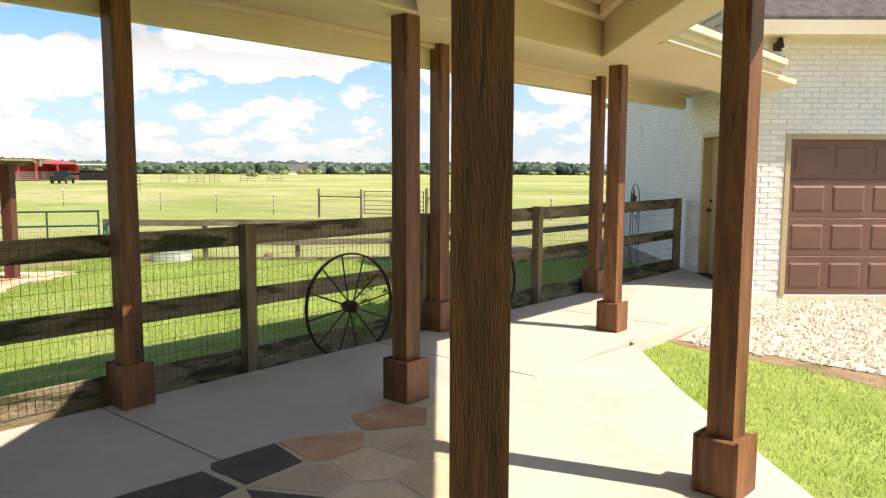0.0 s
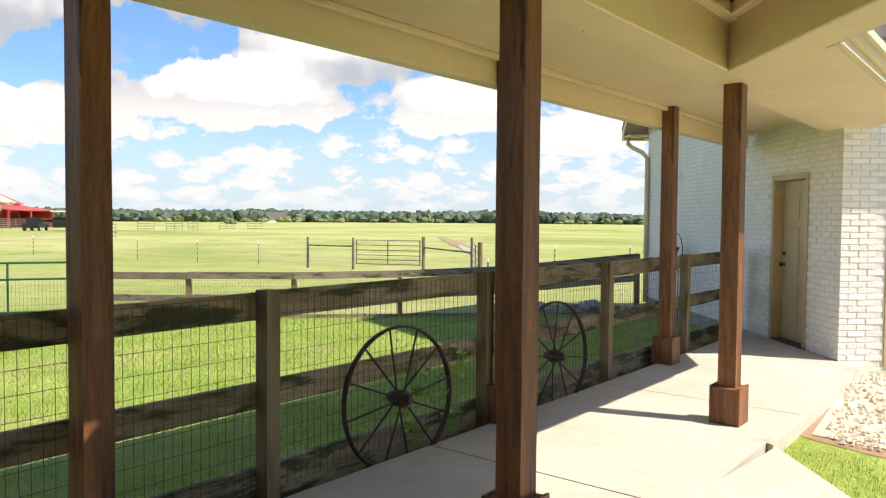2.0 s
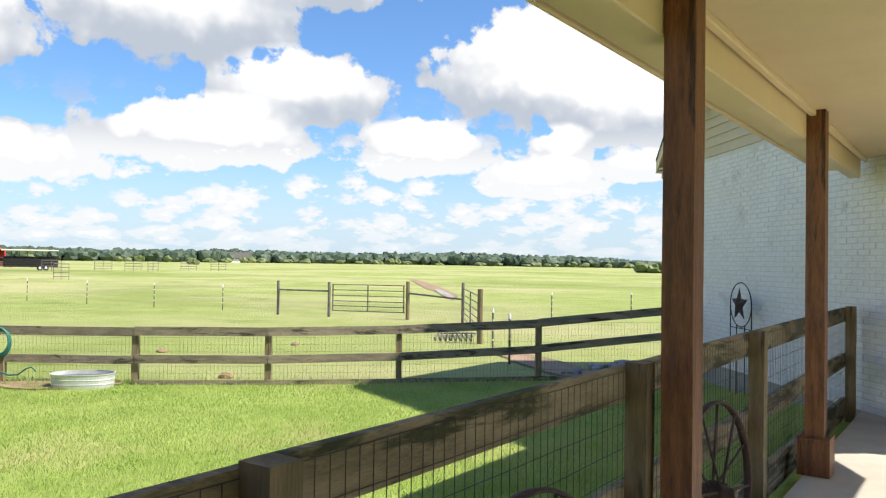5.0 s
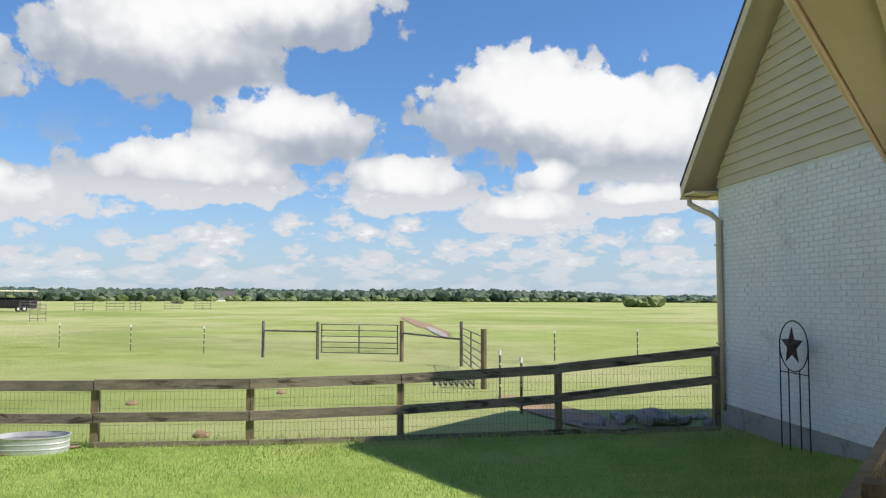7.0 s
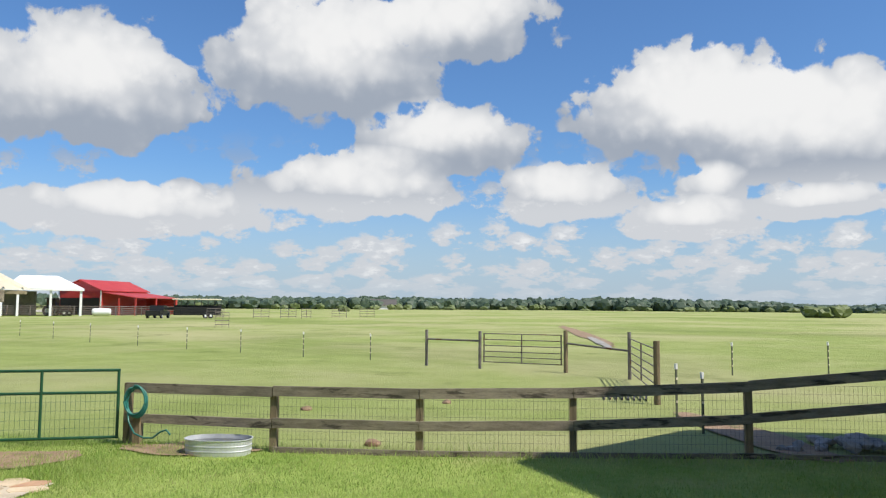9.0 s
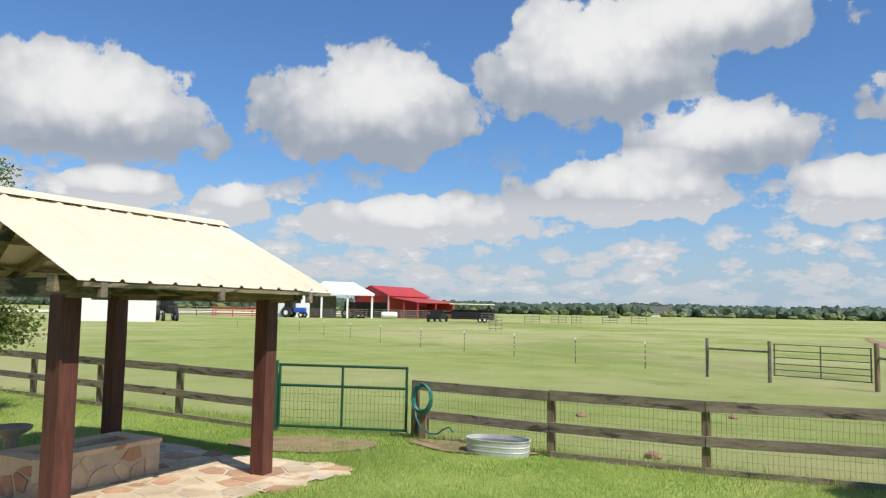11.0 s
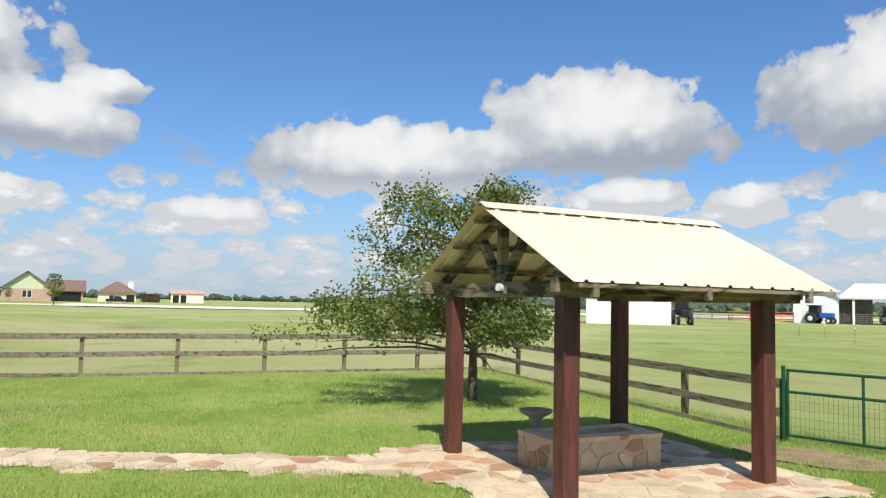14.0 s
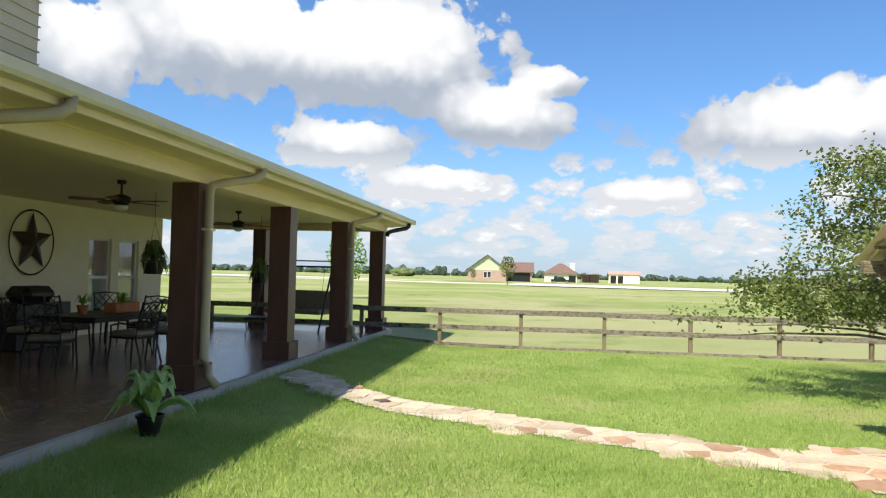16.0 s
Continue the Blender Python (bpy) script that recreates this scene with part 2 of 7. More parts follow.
M = dict(
    stain=mat("stained_timber", (0.09, 0.034, 0.015), (0.31, 0.125, 0.048), 7, 0.5, 0.5, (3.2, 3.2, 0.34), c3=(0.050, 0.020, 0.010), spots=0.14),
    redstain=mat("red_stained_timber", (0.065, 0.019, 0.014), (0.16, 0.052, 0.036), 8, 0.6, 0.4, (3.2, 3.2, 0.35)),
    weather=mat("weathered_wood", (0.17, 0.138, 0.078), (0.36, 0.29, 0.185), 3, 0.85, 0.6, (1, 1, 5), c3=(0.05, 0.055, 0.022), spots=0.5, vary=0.12),
    postwood=mat("treated_post", (0.15, 0.115, 0.062), (0.29, 0.22, 0.13), 4, 0.85, 0.5, (4, 4, 0.4), c3=(0.07, 0.055, 0.03), spots=0.2, vary=0.1),
    greyrail=mat("grey_rail", (0.15, 0.125, 0.088), (0.33, 0.28, 0.205), 3, 0.9, 0.5, (1, 3, 6), c3=(0.06, 0.05, 0.036), spots=0.3, vary=0.12),
    wire=mat("galvanised_wire", (0.055, 0.048, 0.04), (0.12, 0.10, 0.085), 8, 0.6, 0.0, metal=0.3),
    rust=mat("rusted_iron", (0.030, 0.020, 0.020), (0.075, 0.038, 0.032), 22, 0.75, 0.4, c3=(0.11, 0.042, 0.022), spots=0.2),
    concrete=mat("concrete", (0.41, 0.378, 0.328), (0.53, 0.493, 0.432), 0.8, 0.85, 0.12, c3=(0.33, 0.30, 0.26), spots=0.15, fine=120),
    plinth=mat("plinth_concrete", (0.27, 0.26, 0.23), (0.38, 0.36, 0.32), 2, 0.9, 0.2, c3=(0.17, 0.17, 0.14), spots=0.25),
    brick=mat("white_painted_brick", (0.79, 0.78, 0.755), (0.89, 0.885, 0.865), 3.0, 0.75, 0.45, c3=(0.66, 0.64, 0.60), spots=0.12, fine=40, vary=0.06),
    mortar=mat("painted_mortar", (0.66, 0.645, 0.61), (0.76, 0.745, 0.71), 4, 0.9, 0.3),
    tan=mat("tan_paint", (0.70, 0.565, 0.355), (0.76, 0.625, 0.41), 1.2, 0.55, 0.06),
    cream=mat("cream_trim_paint", (0.60, 0.52, 0.37), (0.68, 0.60, 0.45), 1.2, 0.5, 0.05),
    siding=mat("tan_siding", (0.56, 0.47, 0.30), (0.63, 0.54, 0.37), 1.5, 0.6, 0.08, (1, 1, 3)),
    doorpaint=mat("tan_door_paint", (0.42, 0.33, 0.19), (0.49, 0.39, 0.24), 2, 0.45, 0.05),
    brown=mat("brown_door_paint", (0.150, 0.070, 0.052), (0.185, 0.090, 0.068), 1.5, 0.45, 0.06),
    shingle=mat("asphalt_shingle", (0.055, 0.05, 0.047), (0.13, 0.12, 0.11), 9, 0.95, 0.6, vary=0.15),
    dark=mat("black_metal", (0.012, 0.012, 0.012), (0.03, 0.028, 0.026), 12, 0.45, 0.1, metal=0.3),
    bronze=mat("dark_bronze", (0.035, 0.024, 0.016), (0.07, 0.045, 0.028), 10, 0.45, 0.1, metal=0.7),
    white=mat("white_paint", (0.72, 0.72, 0.70), (0.82, 0.82, 0.80), 1, 0.45, 0.04),
    plaster=mat("cream_brick_wall", (0.79, 0.73, 0.55), (0.85, 0.79, 0.63), 1.5, 0.85, 0.15),
    zinc=mat("galvanised_steel", (0.52, 0.54, 0.56), (0.70, 0.72, 0.73), 4, 0.42, 0.05, metal=0.35),
    green=mat("green_gate_paint", (0.010, 0.060, 0.028), (0.018, 0.095, 0.045), 6, 0.4, 0.05),
    hose=mat("green_hose", (0.02, 0.13, 0.11), (0.035, 0.20, 0.16), 10, 0.4, 0.05),
    redmetal=mat("red_sheet_metal", (0.40, 0.030, 0.028), (0.52, 0.055, 0.045), 0.4, 0.45, 0.05),
    whitemetal=mat("white_sheet_metal", (0.74, 0.74, 0.72), (0.84, 0.84, 0.82), 0.4, 0.4, 0.05),
    roofmetal=mat("cream_sheet_metal", (0.66, 0.58, 0.42), (0.76, 0.685, 0.52), 0.7, 0.42, 0.05, c3=(0.60, 0.51, 0.36), spots=0.1),
    pipe=mat("weathered_pipe", (0.13, 0.11, 0.10), (0.26, 0.23, 0.21), 6, 0.7, 0.3, c3=(0.16, 0.075, 0.04), spots=0.3, metal=0.3),
    tpost=mat("green_steel_post", (0.05, 0.07, 0.04), (0.12, 0.12, 0.08), 6, 0.7, 0.1),
    blue=mat("blue_paint", (0.02, 0.09, 0.42), (0.03, 0.13, 0.55), 2, 0.4, 0.05),
    tan_cush=mat("taupe_cushion", (0.22, 0.18, 0.14), (0.30, 0.25, 0.20), 8, 0.9, 0.2),
    terracotta=mat("terracotta", (0.36, 0.12, 0.055), (0.48, 0.18, 0.085), 6, 0.8, 0.15),
    stainslab=mat("stained_concrete", (0.15, 0.075, 0.055), (0.30, 0.19, 0.155), 0.9, 0.24, 0.04, c3=(0.10, 0.05, 0.04), spots=0.25, spec=0.8),
    boxed=mat("smooth_brown_stain", (0.075, 0.028, 0.019), (0.125, 0.050, 0.034), 2.5, 0.45, 0.12, (2, 2, 0.5)),
    curtain=mat("pink_curtain_cloth", (0.72, 0.50, 0.46), (0.82, 0.66, 0.62), 5, 0.9, 0.2),
    stone=mat("buff_flagstone", (0.50, 0.385, 0.25), (0.67, 0.55, 0.385), 3, 0.8, 0.35, c3=(0.38, 0.22, 0.12), spots=0.15, vary=0.18),
    redstone=mat("rust_flagstone", (0.36, 0.19, 0.11), (0.52, 0.33, 0.20), 4, 0.8, 0.35, c3=(0.52, 0.40, 0.26), spots=0.15, vary=0.2),
    darkstone=mat("dark_flagstone", (0.055, 0.04, 0.036), (0.13, 0.085, 0.065), 5, 0.75, 0.4, vary=0.2),
    joint=mat("flagstone_mortar", (0.48, 0.40, 0.29), (0.60, 0.52, 0.40), 5, 0.9, 0.3),
    gravel=mat("pale_gravel", (0.46, 0.40, 0.31), (0.68, 0.62, 0.52), 14, 0.9, 0.5, c3=(0.33, 0.27, 0.2), spots=0.2),
    dirt=mat("bare_earth", (0.24, 0.15, 0.095), (0.36, 0.25, 0.16), 4, 0.95, 0.5, c3=(0.17, 0.15, 0.06), spots=0.3),
    bark=mat("oak_bark", (0.10, 0.075, 0.055), (0.24, 0.19, 0.145), 10, 0.95, 0.9, (2, 2, 0.5)),
    neighbrick=mat("far_pink_brick", (0.42, 0.28, 0.21), (0.52, 0.37, 0.29), 2, 0.9, 0.1),
    brownroof=mat("brown_shingle_roof", (0.16, 0.095, 0.07), (0.24, 0.15, 0.115), 1.5, 0.95, 0.2),
    palegreen=mat("pale_green_siding", (0.52, 0.57, 0.36), (0.60, 0.65, 0.43), 1, 0.7, 0.05),
    road=mat("caliche_road", (0.62, 0.57, 0.47), (0.74, 0.69, 0.58), 0.3, 0.95, 0.1),
    rubber=mat("black_rubber", (0.012, 0.012, 0.012), (0.03, 0.03, 0.03), 8, 0.8, 0.1),
    rock=mat("grey_rubble", (0.20, 0.19, 0.18), (0.40, 0.38, 0.36), 5, 0.9, 0.5, vary=0.2),
)


def leaf_mat(name, c1, c2, trans=0.35):
    m = bpy.data.materials.new(name)
    m.use_nodes = True
    N = Nodes(m.node_tree)
    b = m.node_tree.nodes["Principled BSDF"]
    g = N.add("ShaderNodeNewGeometry").outputs["Random Per Island"]
    co = N.add("ShaderNodeTexCoord").outputs["Object"]
    f = N.math("ADD", N.math("MULTIPLY", g, 0.5), N.math("MULTIPLY", N.ramp(N.noise(co, 0.9, 5.0), 0.3, 0.7), 0.5))
    N.put(b.inputs["Base Color"], N.mix(f, c1, c2))
    b.inputs["Roughness"].default_value = 0.6
    tr = N.add("ShaderNodeBsdfTranslucent")
    N.put(tr.inputs[0], N.mix(f, tuple(k * 1.3 for k in c1), tuple(min(k * 1.5, 0.6) for k in c2)))
    mx = N.add("ShaderNodeMixShader")
    mx.inputs[0].default_value = trans
    N.put(mx.inputs[1], b.outputs[0])
    N.put(mx.inputs[2], tr.outputs[0])
    N.put(m.node_tree.nodes["Material Output"].inputs[0], mx.outputs[0])
    return m


M["blade"] = leaf_mat("grass_blade", (0.16, 0.29, 0.03), (0.50, 0.575, 0.18), 0.4)
M["dryblade"] = leaf_mat("dry_grass_blade", (0.28, 0.29, 0.09), (0.46, 0.44, 0.20), 0.3)
M["oak"] = leaf_mat("oak_leaf", (0.055, 0.095, 0.018), (0.22, 0.25, 0.06), 0.3)
M["shrub"] = leaf_mat("house_plant_leaf", (0.09, 0.22, 0.03), (0.30, 0.44, 0.09), 0.3)
M["variegated"] = leaf_mat("variegated_leaf", (0.22, 0.40, 0.07), (0.62, 0.70, 0.32), 0.3)
M["wood_far"] = leaf_mat("far_foliage", (0.045, 0.075, 0.045), (0.075, 0.115, 0.065), 0.1)
M["wood_light"] = leaf_mat("light_far_foliage", (0.10, 0.14, 0.04), (0.17, 0.20, 0.07), 0.1)


def ground_mat():
    m = bpy.data.materials.new("grass_ground")
    m.use_nodes = True
    N = Nodes(m.node_tree)
    b = m.node_tree.nodes["Principled BSDF"]
    co = N.add("ShaderNodeTexCoord").outputs["Object"]
    at = N.add("ShaderNodeAttribute")
    at.attribute_name = "yard"
    yard = at.outputs["Fac"]
    wide = N.noise(co, 0.05, 5.0, 0.6, 0.3)
    mid = N.noise(co, 0.55, 5.0, 0.65)
    fine = N.noise(co, 7.0, 5.0, 0.7)
    tuft = N.noise(co, 34.0, 4.0, 0.7)
    f = N.math("ADD", N.math("MULTIPLY", N.ramp(mid, 0.3, 0.7), 0.5), N.math("ADD", N.math("MULTIPLY", N.ramp(fine, 0.3, 0.7), 0.3), N.math("MULTIPLY", tuft, 0.25)))
    lawn = N.mix(f, (0.17, 0.285, 0.035), (0.43, 0.51, 0.15))
    lawn = N.mix(N.math("MULTIPLY", N.ramp(N.noise(co, 0.33, 4.0, 0.6), 0.52, 0.68), 0.75), lawn, (0.46, 0.43, 0.19))
    field = N.mix(f, (0.21, 0.275, 0.062), (0.35, 0.395, 0.14))
    field = N.mix(N.math("MULTIPLY", N.ramp(wide, 0.42, 0.62), 0.8), field, (0.44, 0.415, 0.215))
    field = N.mix(N.math("MULTIPLY", N.ramp(N.noise(N.vec("ADD", co, (91.0, 17.0, 0.0)), 0.028, 6.0, 0.7, 0.5), 0.50, 0.66), 0.55), field, (0.15, 0.20, 0.045))
    field = N.mix(N.math("MULTIPLY", N.ramp(N.noise(co, 0.21, 6.0, 0.7), 0.56, 0.68), 0.55), field, (0.13, 0.17, 0.04))
    N.put(b.inputs["Base Color"], N.mix(yard, field, lawn))
    b.inputs["Roughness"].default_value = 0.95
    b.inputs["Specular IOR Level"].default_value = 0.15
    bn = N.add("ShaderNodeBump")
    bn.inputs["Strength"].default_value, bn.inputs["Distance"].default_value = 0.8, 0.05
    N.put(bn.inputs["Height"], N.math("ADD", fine, tuft))
    N.put(b.inputs["Normal"], bn.outputs[0])
    return m


M["ground"] = ground_mat()


def glass_mat():
    m = bpy.data.materials.new("window_glass")
    m.use_nodes = True
    b = m.node_tree.nodes["Principled BSDF"]
    b.inputs["Base Color"].default_value = (0.03, 0.035, 0.04, 1)
    b.inputs["Roughness"].default_value = 0.03
    b.inputs["Specular IOR Level"].default_value = 0.9
    return m


M["glass"] = glass_mat()


def clear_glass():
    m = bpy.data.materials.new("clear_glass")
    m.use_nodes = True
    b = m.node_tree.nodes["Principled BSDF"]
    b.inputs["Base Color"].default_value = (0.92, 0.95, 0.94, 1)
    b.inputs["Roughness"].default_value = 0.02
    b.inputs["Transmission Weight"].default_value = 1.0
    return m


M["clear"] = clear_glass()


def lamp_mat():
    m = bpy.data.materials.new("frosted_lens")
    m.use_nodes = True
    b = m.node_tree.nodes["Principled BSDF"]
    b.inputs["Base Color"].default_value = (0.85, 0.83, 0.78, 1)
    b.inputs["Roughness"].default_value = 0.4
    return m


M["lens"] = lamp_mat()

# ---- building helpers ----
BOX_F = ((0, 3, 2, 1), (4, 5, 6, 7), (0, 1, 5, 4), (1, 2, 6, 5), (2, 3, 7, 6), (3, 0, 4, 7))


def box(bm, x0, y0, z0, x1, y1, z1, m=None):
    vs = [bm.verts.new(m @ Vector(p) if m else p) for p in
          ((x0, y0, z0), (x1, y0, z0), (x1, y1, z0), (x0, y1, z0), (x0, y0, z1), (x1, y0, z1), (x1, y1, z1), (x0, y1, z1))]
    for f in BOX_F:
        bm.faces.new([vs[i] for i in f])
    return vs


def soft_box(x0, y0, z0, x1, y1, z1, r=0.006, cuts=0, wob=0.0, m=None):
    """A box with bevelled, slightly uneven edges."""
    bm = bmesh.new()
    box(bm, x0, y0, z0, x1, y1, z1)
    if cuts:
        bmesh.ops.subdivide_edges(bm, edges=bm.edges[:], cuts=cuts, use_grid_fill=True)
    else:
        bmesh.ops.bevel(bm, geom=bm.edges[:], offset=r, segments=1, affect="EDGES")
    if wob:
        for v in bm.verts:
            v.co += noise.noise_vector(v.co * 3.1 + Vector((x0 * 7, y0 * 5, 1))) * wob
    if m:
        bm.transform(m)
    return bm


def tube(bm, pts, r, seg=8, caps=True, r1=None):
    """A round bar along a line of points, tapering from r to r1."""
    pts = [Vector(p) for p in pts]
    rings = []
    up = Vector((0, 0, 1))
    for i, p in enumerate(pts):
        d = (pts[min(i + 1, len(pts) - 1)] - pts[max(i - 1, 0)]).normalized()
        a = d.cross(up)
        a = d.cross(Vector((1, 0, 0))) if a.length < 0.05 else a
        a.normalize()
        c = d.cross(a).normalized()
        rr = r if r1 is None else r + (r1 - r) * i / max(len(pts) - 1, 1)
        rings.append([bm.verts.new(p + (a * math.cos(k * 2 * math.pi / seg) + c * math.sin(k * 2 * math.pi / seg)) * rr) for k in range(seg)])
    for p, q in zip(rings, rings[1:]):
        for k in range(seg):
            bm.faces.new((p[k], p[(k + 1) % seg], q[(k + 1) % seg], q[k]))
    if caps:
        bm.faces.new(rings[0][::-1])
        bm.faces.new(rings[-1])
    return bm


def lathe(bm, prof, seg=24, m=None):
    """A turned body from (radius, height) pairs."""
    rings = []
    for r, z in prof:
        ring = [Vector((r * math.cos(k * 2 * math.pi / seg), r * math.sin(k * 2 * math.pi / seg), z)) for k in range(seg)]
        rings.append([bm.verts.new(m @ p if m else p) for p in ring])
    for p, q in zip(rings, rings[1:]):
        for k in range(seg):
            bm.faces.new((p[k], p[(k + 1) % seg], q[(k + 1) % seg], q[k]))
    bm.faces.new(rings[0][::-1])
    bm.faces.new(rings[-1])
    return bm


def prism(bm, outline, z0, z1, m=None):
    """A slab with the given outline (counter-clockwise)."""
    a = [bm.verts.new(m @ Vector((x, y, z0)) if m else (x, y, z0)) for x, y in outline]
    b = [bm.verts.new(m @ Vector((x, y, z1)) if m else (x, y, z1)) for x, y in outline]
    bm.faces.new(a[::-1])
    bm.faces.new(b)
    n = len(a)
    for i in range(n):
        bm.faces.new((a[i], a[(i + 1) % n], b[(i + 1) % n], b[i]))
    return bm


def thick(bm, quads, t):
    """Slabs of thickness t hung below the given polygons."""
    for q in quads:
        a = [bm.verts.new(v) for v in q]
        b = [bm.verts.new((v[0], v[1], v[2] - t)) for v in q]
        bm.faces.new(a)
        bm.faces.new(b[::-1])
        for k in range(len(a)):
            j = (k + 1) % len(a)
            bm.faces.new((a[k], b[k], b[j], a[j]))
    return bm


def mesh_of(name, bm, material, smooth=False):
    bmesh.ops.recalc_face_normals(bm, faces=bm.faces[:])
    me = bpy.data.meshes.new(name)
    bm.to_mesh(me)
    bm.free()
    me.materials.append(material)
    if smooth:
        me.polygons.foreach_set("use_smooth", [True] * len(me.polygons))
    return me


def part(name, bm, material, parent, label="", smooth=False):
    ob = new(name, mesh_of(name, bm, material, smooth))
    ob.parent = parent
    if label:
        ob["label"] = label
    return ob


def share(name, me, parent, m):
    ob = new(name, me)
    ob.parent = parent
    ob.matrix_basis = m
    return ob


def thing(name, label, category, m=None, group="", kind=""):
    ob = new(name)
    ob.empty_display_size = 0.1
    if m:
        ob.matrix_basis = m
    return tagged(ob, label, category, group, kind)


def solid(name, bm, material, label, category, kind="", group="", smooth=False):
    return tagged(new(name, mesh_of(name, bm, material, smooth)), label, category, group, kind)


def raw(name, verts, faces, material):
    me = bpy.data.meshes.new(name)
    me.from_pydata(verts, [], faces)
    me.materials.append(material)
    return me


# the walkway runs along U, N points away from the drive
ANG = radians(40.6)
U = Vector((math.sin(ANG), math.cos(ANG), 0))
NN = Vector((-math.cos(ANG), math.sin(ANG), 0))
WALK = Matrix(((U.x, NN.x, 0, 0), (U.y, NN.y, 0, 0), (0, 0, 1, 0), (0, 0, 0, 1)))


def un(x, y):
    return x * U.x + y * U.y, x * NN.x + y * NN.y


def smooth(a, b, v):
    k = min(max((v - a) / (b - a), 0.0), 1.0)
    return k * k * (3 - 2 * k)


FENCE_N = un(-1.6, 5.5)[1] + 0.03


def gz(x, y):
    """Height of the ground: level by the house, a little lower on the lawn and field."""
    d = min(un(x, y)[1] - FENCE_N, 30.0)
    e = y - 1.6 if x < -4 else 30.0
    k = min(max(d, 0.0), max(e, 0.0))
    low = -0.11 - 0.2 * smooth(0.0, 2.2, k)
    return low + 0.10 * math.sin(x * 0.013 + 1.0) * smooth(60, 300, math.hypot(x, y))

# ---- ground ----


def in_yard(x, y):
    return smooth(0.15, -0.15, y - 15.2) * smooth(-0.4, 0.4, x + 20.6)


def ground():
    rings = [0.0] + [0.35 * 1.066 ** i for i in range(147)]
    seg, verts, faces, yard = 220, [], [], []
    for r in rings:
        for k in range(seg if r else 1):
            a = 2 * math.pi * k / seg
            x, y = -4 + r * math.cos(a), 8 + r * math.sin(a)
            bump = 0.006 * noise.noise((x * 0.9, y * 0.9, 0)) if un(x, y)[1] > FENCE_N + 0.3 else 0.0
            verts.append((x, y, gz(x, y) + bump))
            yard.append(in_yard(x, y))
    for k in range(seg):
        faces.append((0, 1 + k, 1 + (k + 1) % seg))
    for i in range(len(rings) - 2):
        a, b = 1 + i * seg, 1 + (i + 1) * seg
        for k in range(seg):
            j = (k + 1) % seg
            faces.append((a + k, b + k, b + j, a + j))
    me = raw("ground", verts, faces, M["ground"])
    me.attributes.new("yard", "FLOAT", "POINT").data.foreach_set("value", yard)
    me.polygons.foreach_set("use_smooth", [True] * len(me.polygons))
    tagged(new("ground", me), "mown green lawn running into flat pasture", "lawn", kind="structure")


ground()


def blob(cx, cy, rx, ry, n=40, jag=0.15, seed=0.0, turn=0.0):
    """An uneven closed outline."""
    pts = []
    for k in range(n):
        a = 2 * math.pi * k / n
        s = 1 + jag * noise.noise((math.cos(a) * 2 + seed, math.sin(a) * 2, seed)) + 0.4 * jag * noise.noise((math.cos(a) * 7 + seed, math.sin(a) * 7, seed))
        px, py = rx * s * math.cos(a), ry * s * math.sin(a)
        pts.append((cx + px * math.cos(turn) - py * math.sin(turn), cy + px * math.sin(turn) + py * math.cos(turn)))
    return pts


def patch(name, outline, z, material, label, category, kind="structure"):
    bm = bmesh.new()
    bm.faces.new([bm.verts.new((x, y, z(x, y) if callable(z) else z)) for x, y in outline])
    return solid(name, bm, material, label, category, kind)


# concrete walkway with tooled joints
def walkway():
    p = thing("pavement", "pale broom-finished concrete walkway with cut joints", "walkway", kind="structure")
    runs = [(-6.0, 1.9), (1.915, 4.4), (4.415, 6.9), (6.915, 9.4), (9.415, 11.6)]
    for u0, u1 in runs:
        bm = bmesh.new()
        lo = 1.9 if u1 < 4 else 3.0
        prism(bm, [(u0, lo), (u1, lo), (u1, FENCE_N - 0.088), (u0, FENCE_N - 0.088)], -0.3, 0.0, WALK)
        part("slab", bm, M["concrete"], p)
    for pts in ([(1.62, 6.42), (3.2, 8.3), (3.78, 9.3), (3.78, 11.4), (2.9, 10.6), (1.2, 8.0)],
                [(-3.0, -4.0), (0.9, -4.0), (1.66, 3.1), (1.58, 5.0), (1.62, 6.38), (-0.4, 4.4), (-3.0, 1.6)]):
        bm = bmesh.new()
        prism(bm, pts, -0.3, -0.004)
        part("slab", bm, M["concrete"], p)


walkway()

patch("drive_soil", blob(7.0, 6.35, 4.9, 2.75, 60, 0.12, 2.0, -0.28), lambda x, y: -0.106, M["dirt"], "brown soil along the edge of the drive", "ground")
patch("gravel_bed", [(2.2, 7.0), (2.45, 6.72), (2.85, 6.38), (3.1, 6.15), (3.6, 5.6), (4.0, 5.36), (4.6, 4.8), (5.4, 4.6), (7, 4.0), (14, 3.0), (14, 9.3), (3.75, 9.3), (3.2, 8.35)],
      lambda x, y: -0.1, M["gravel"], "pale crushed-stone drive beside the garage", "gravel")


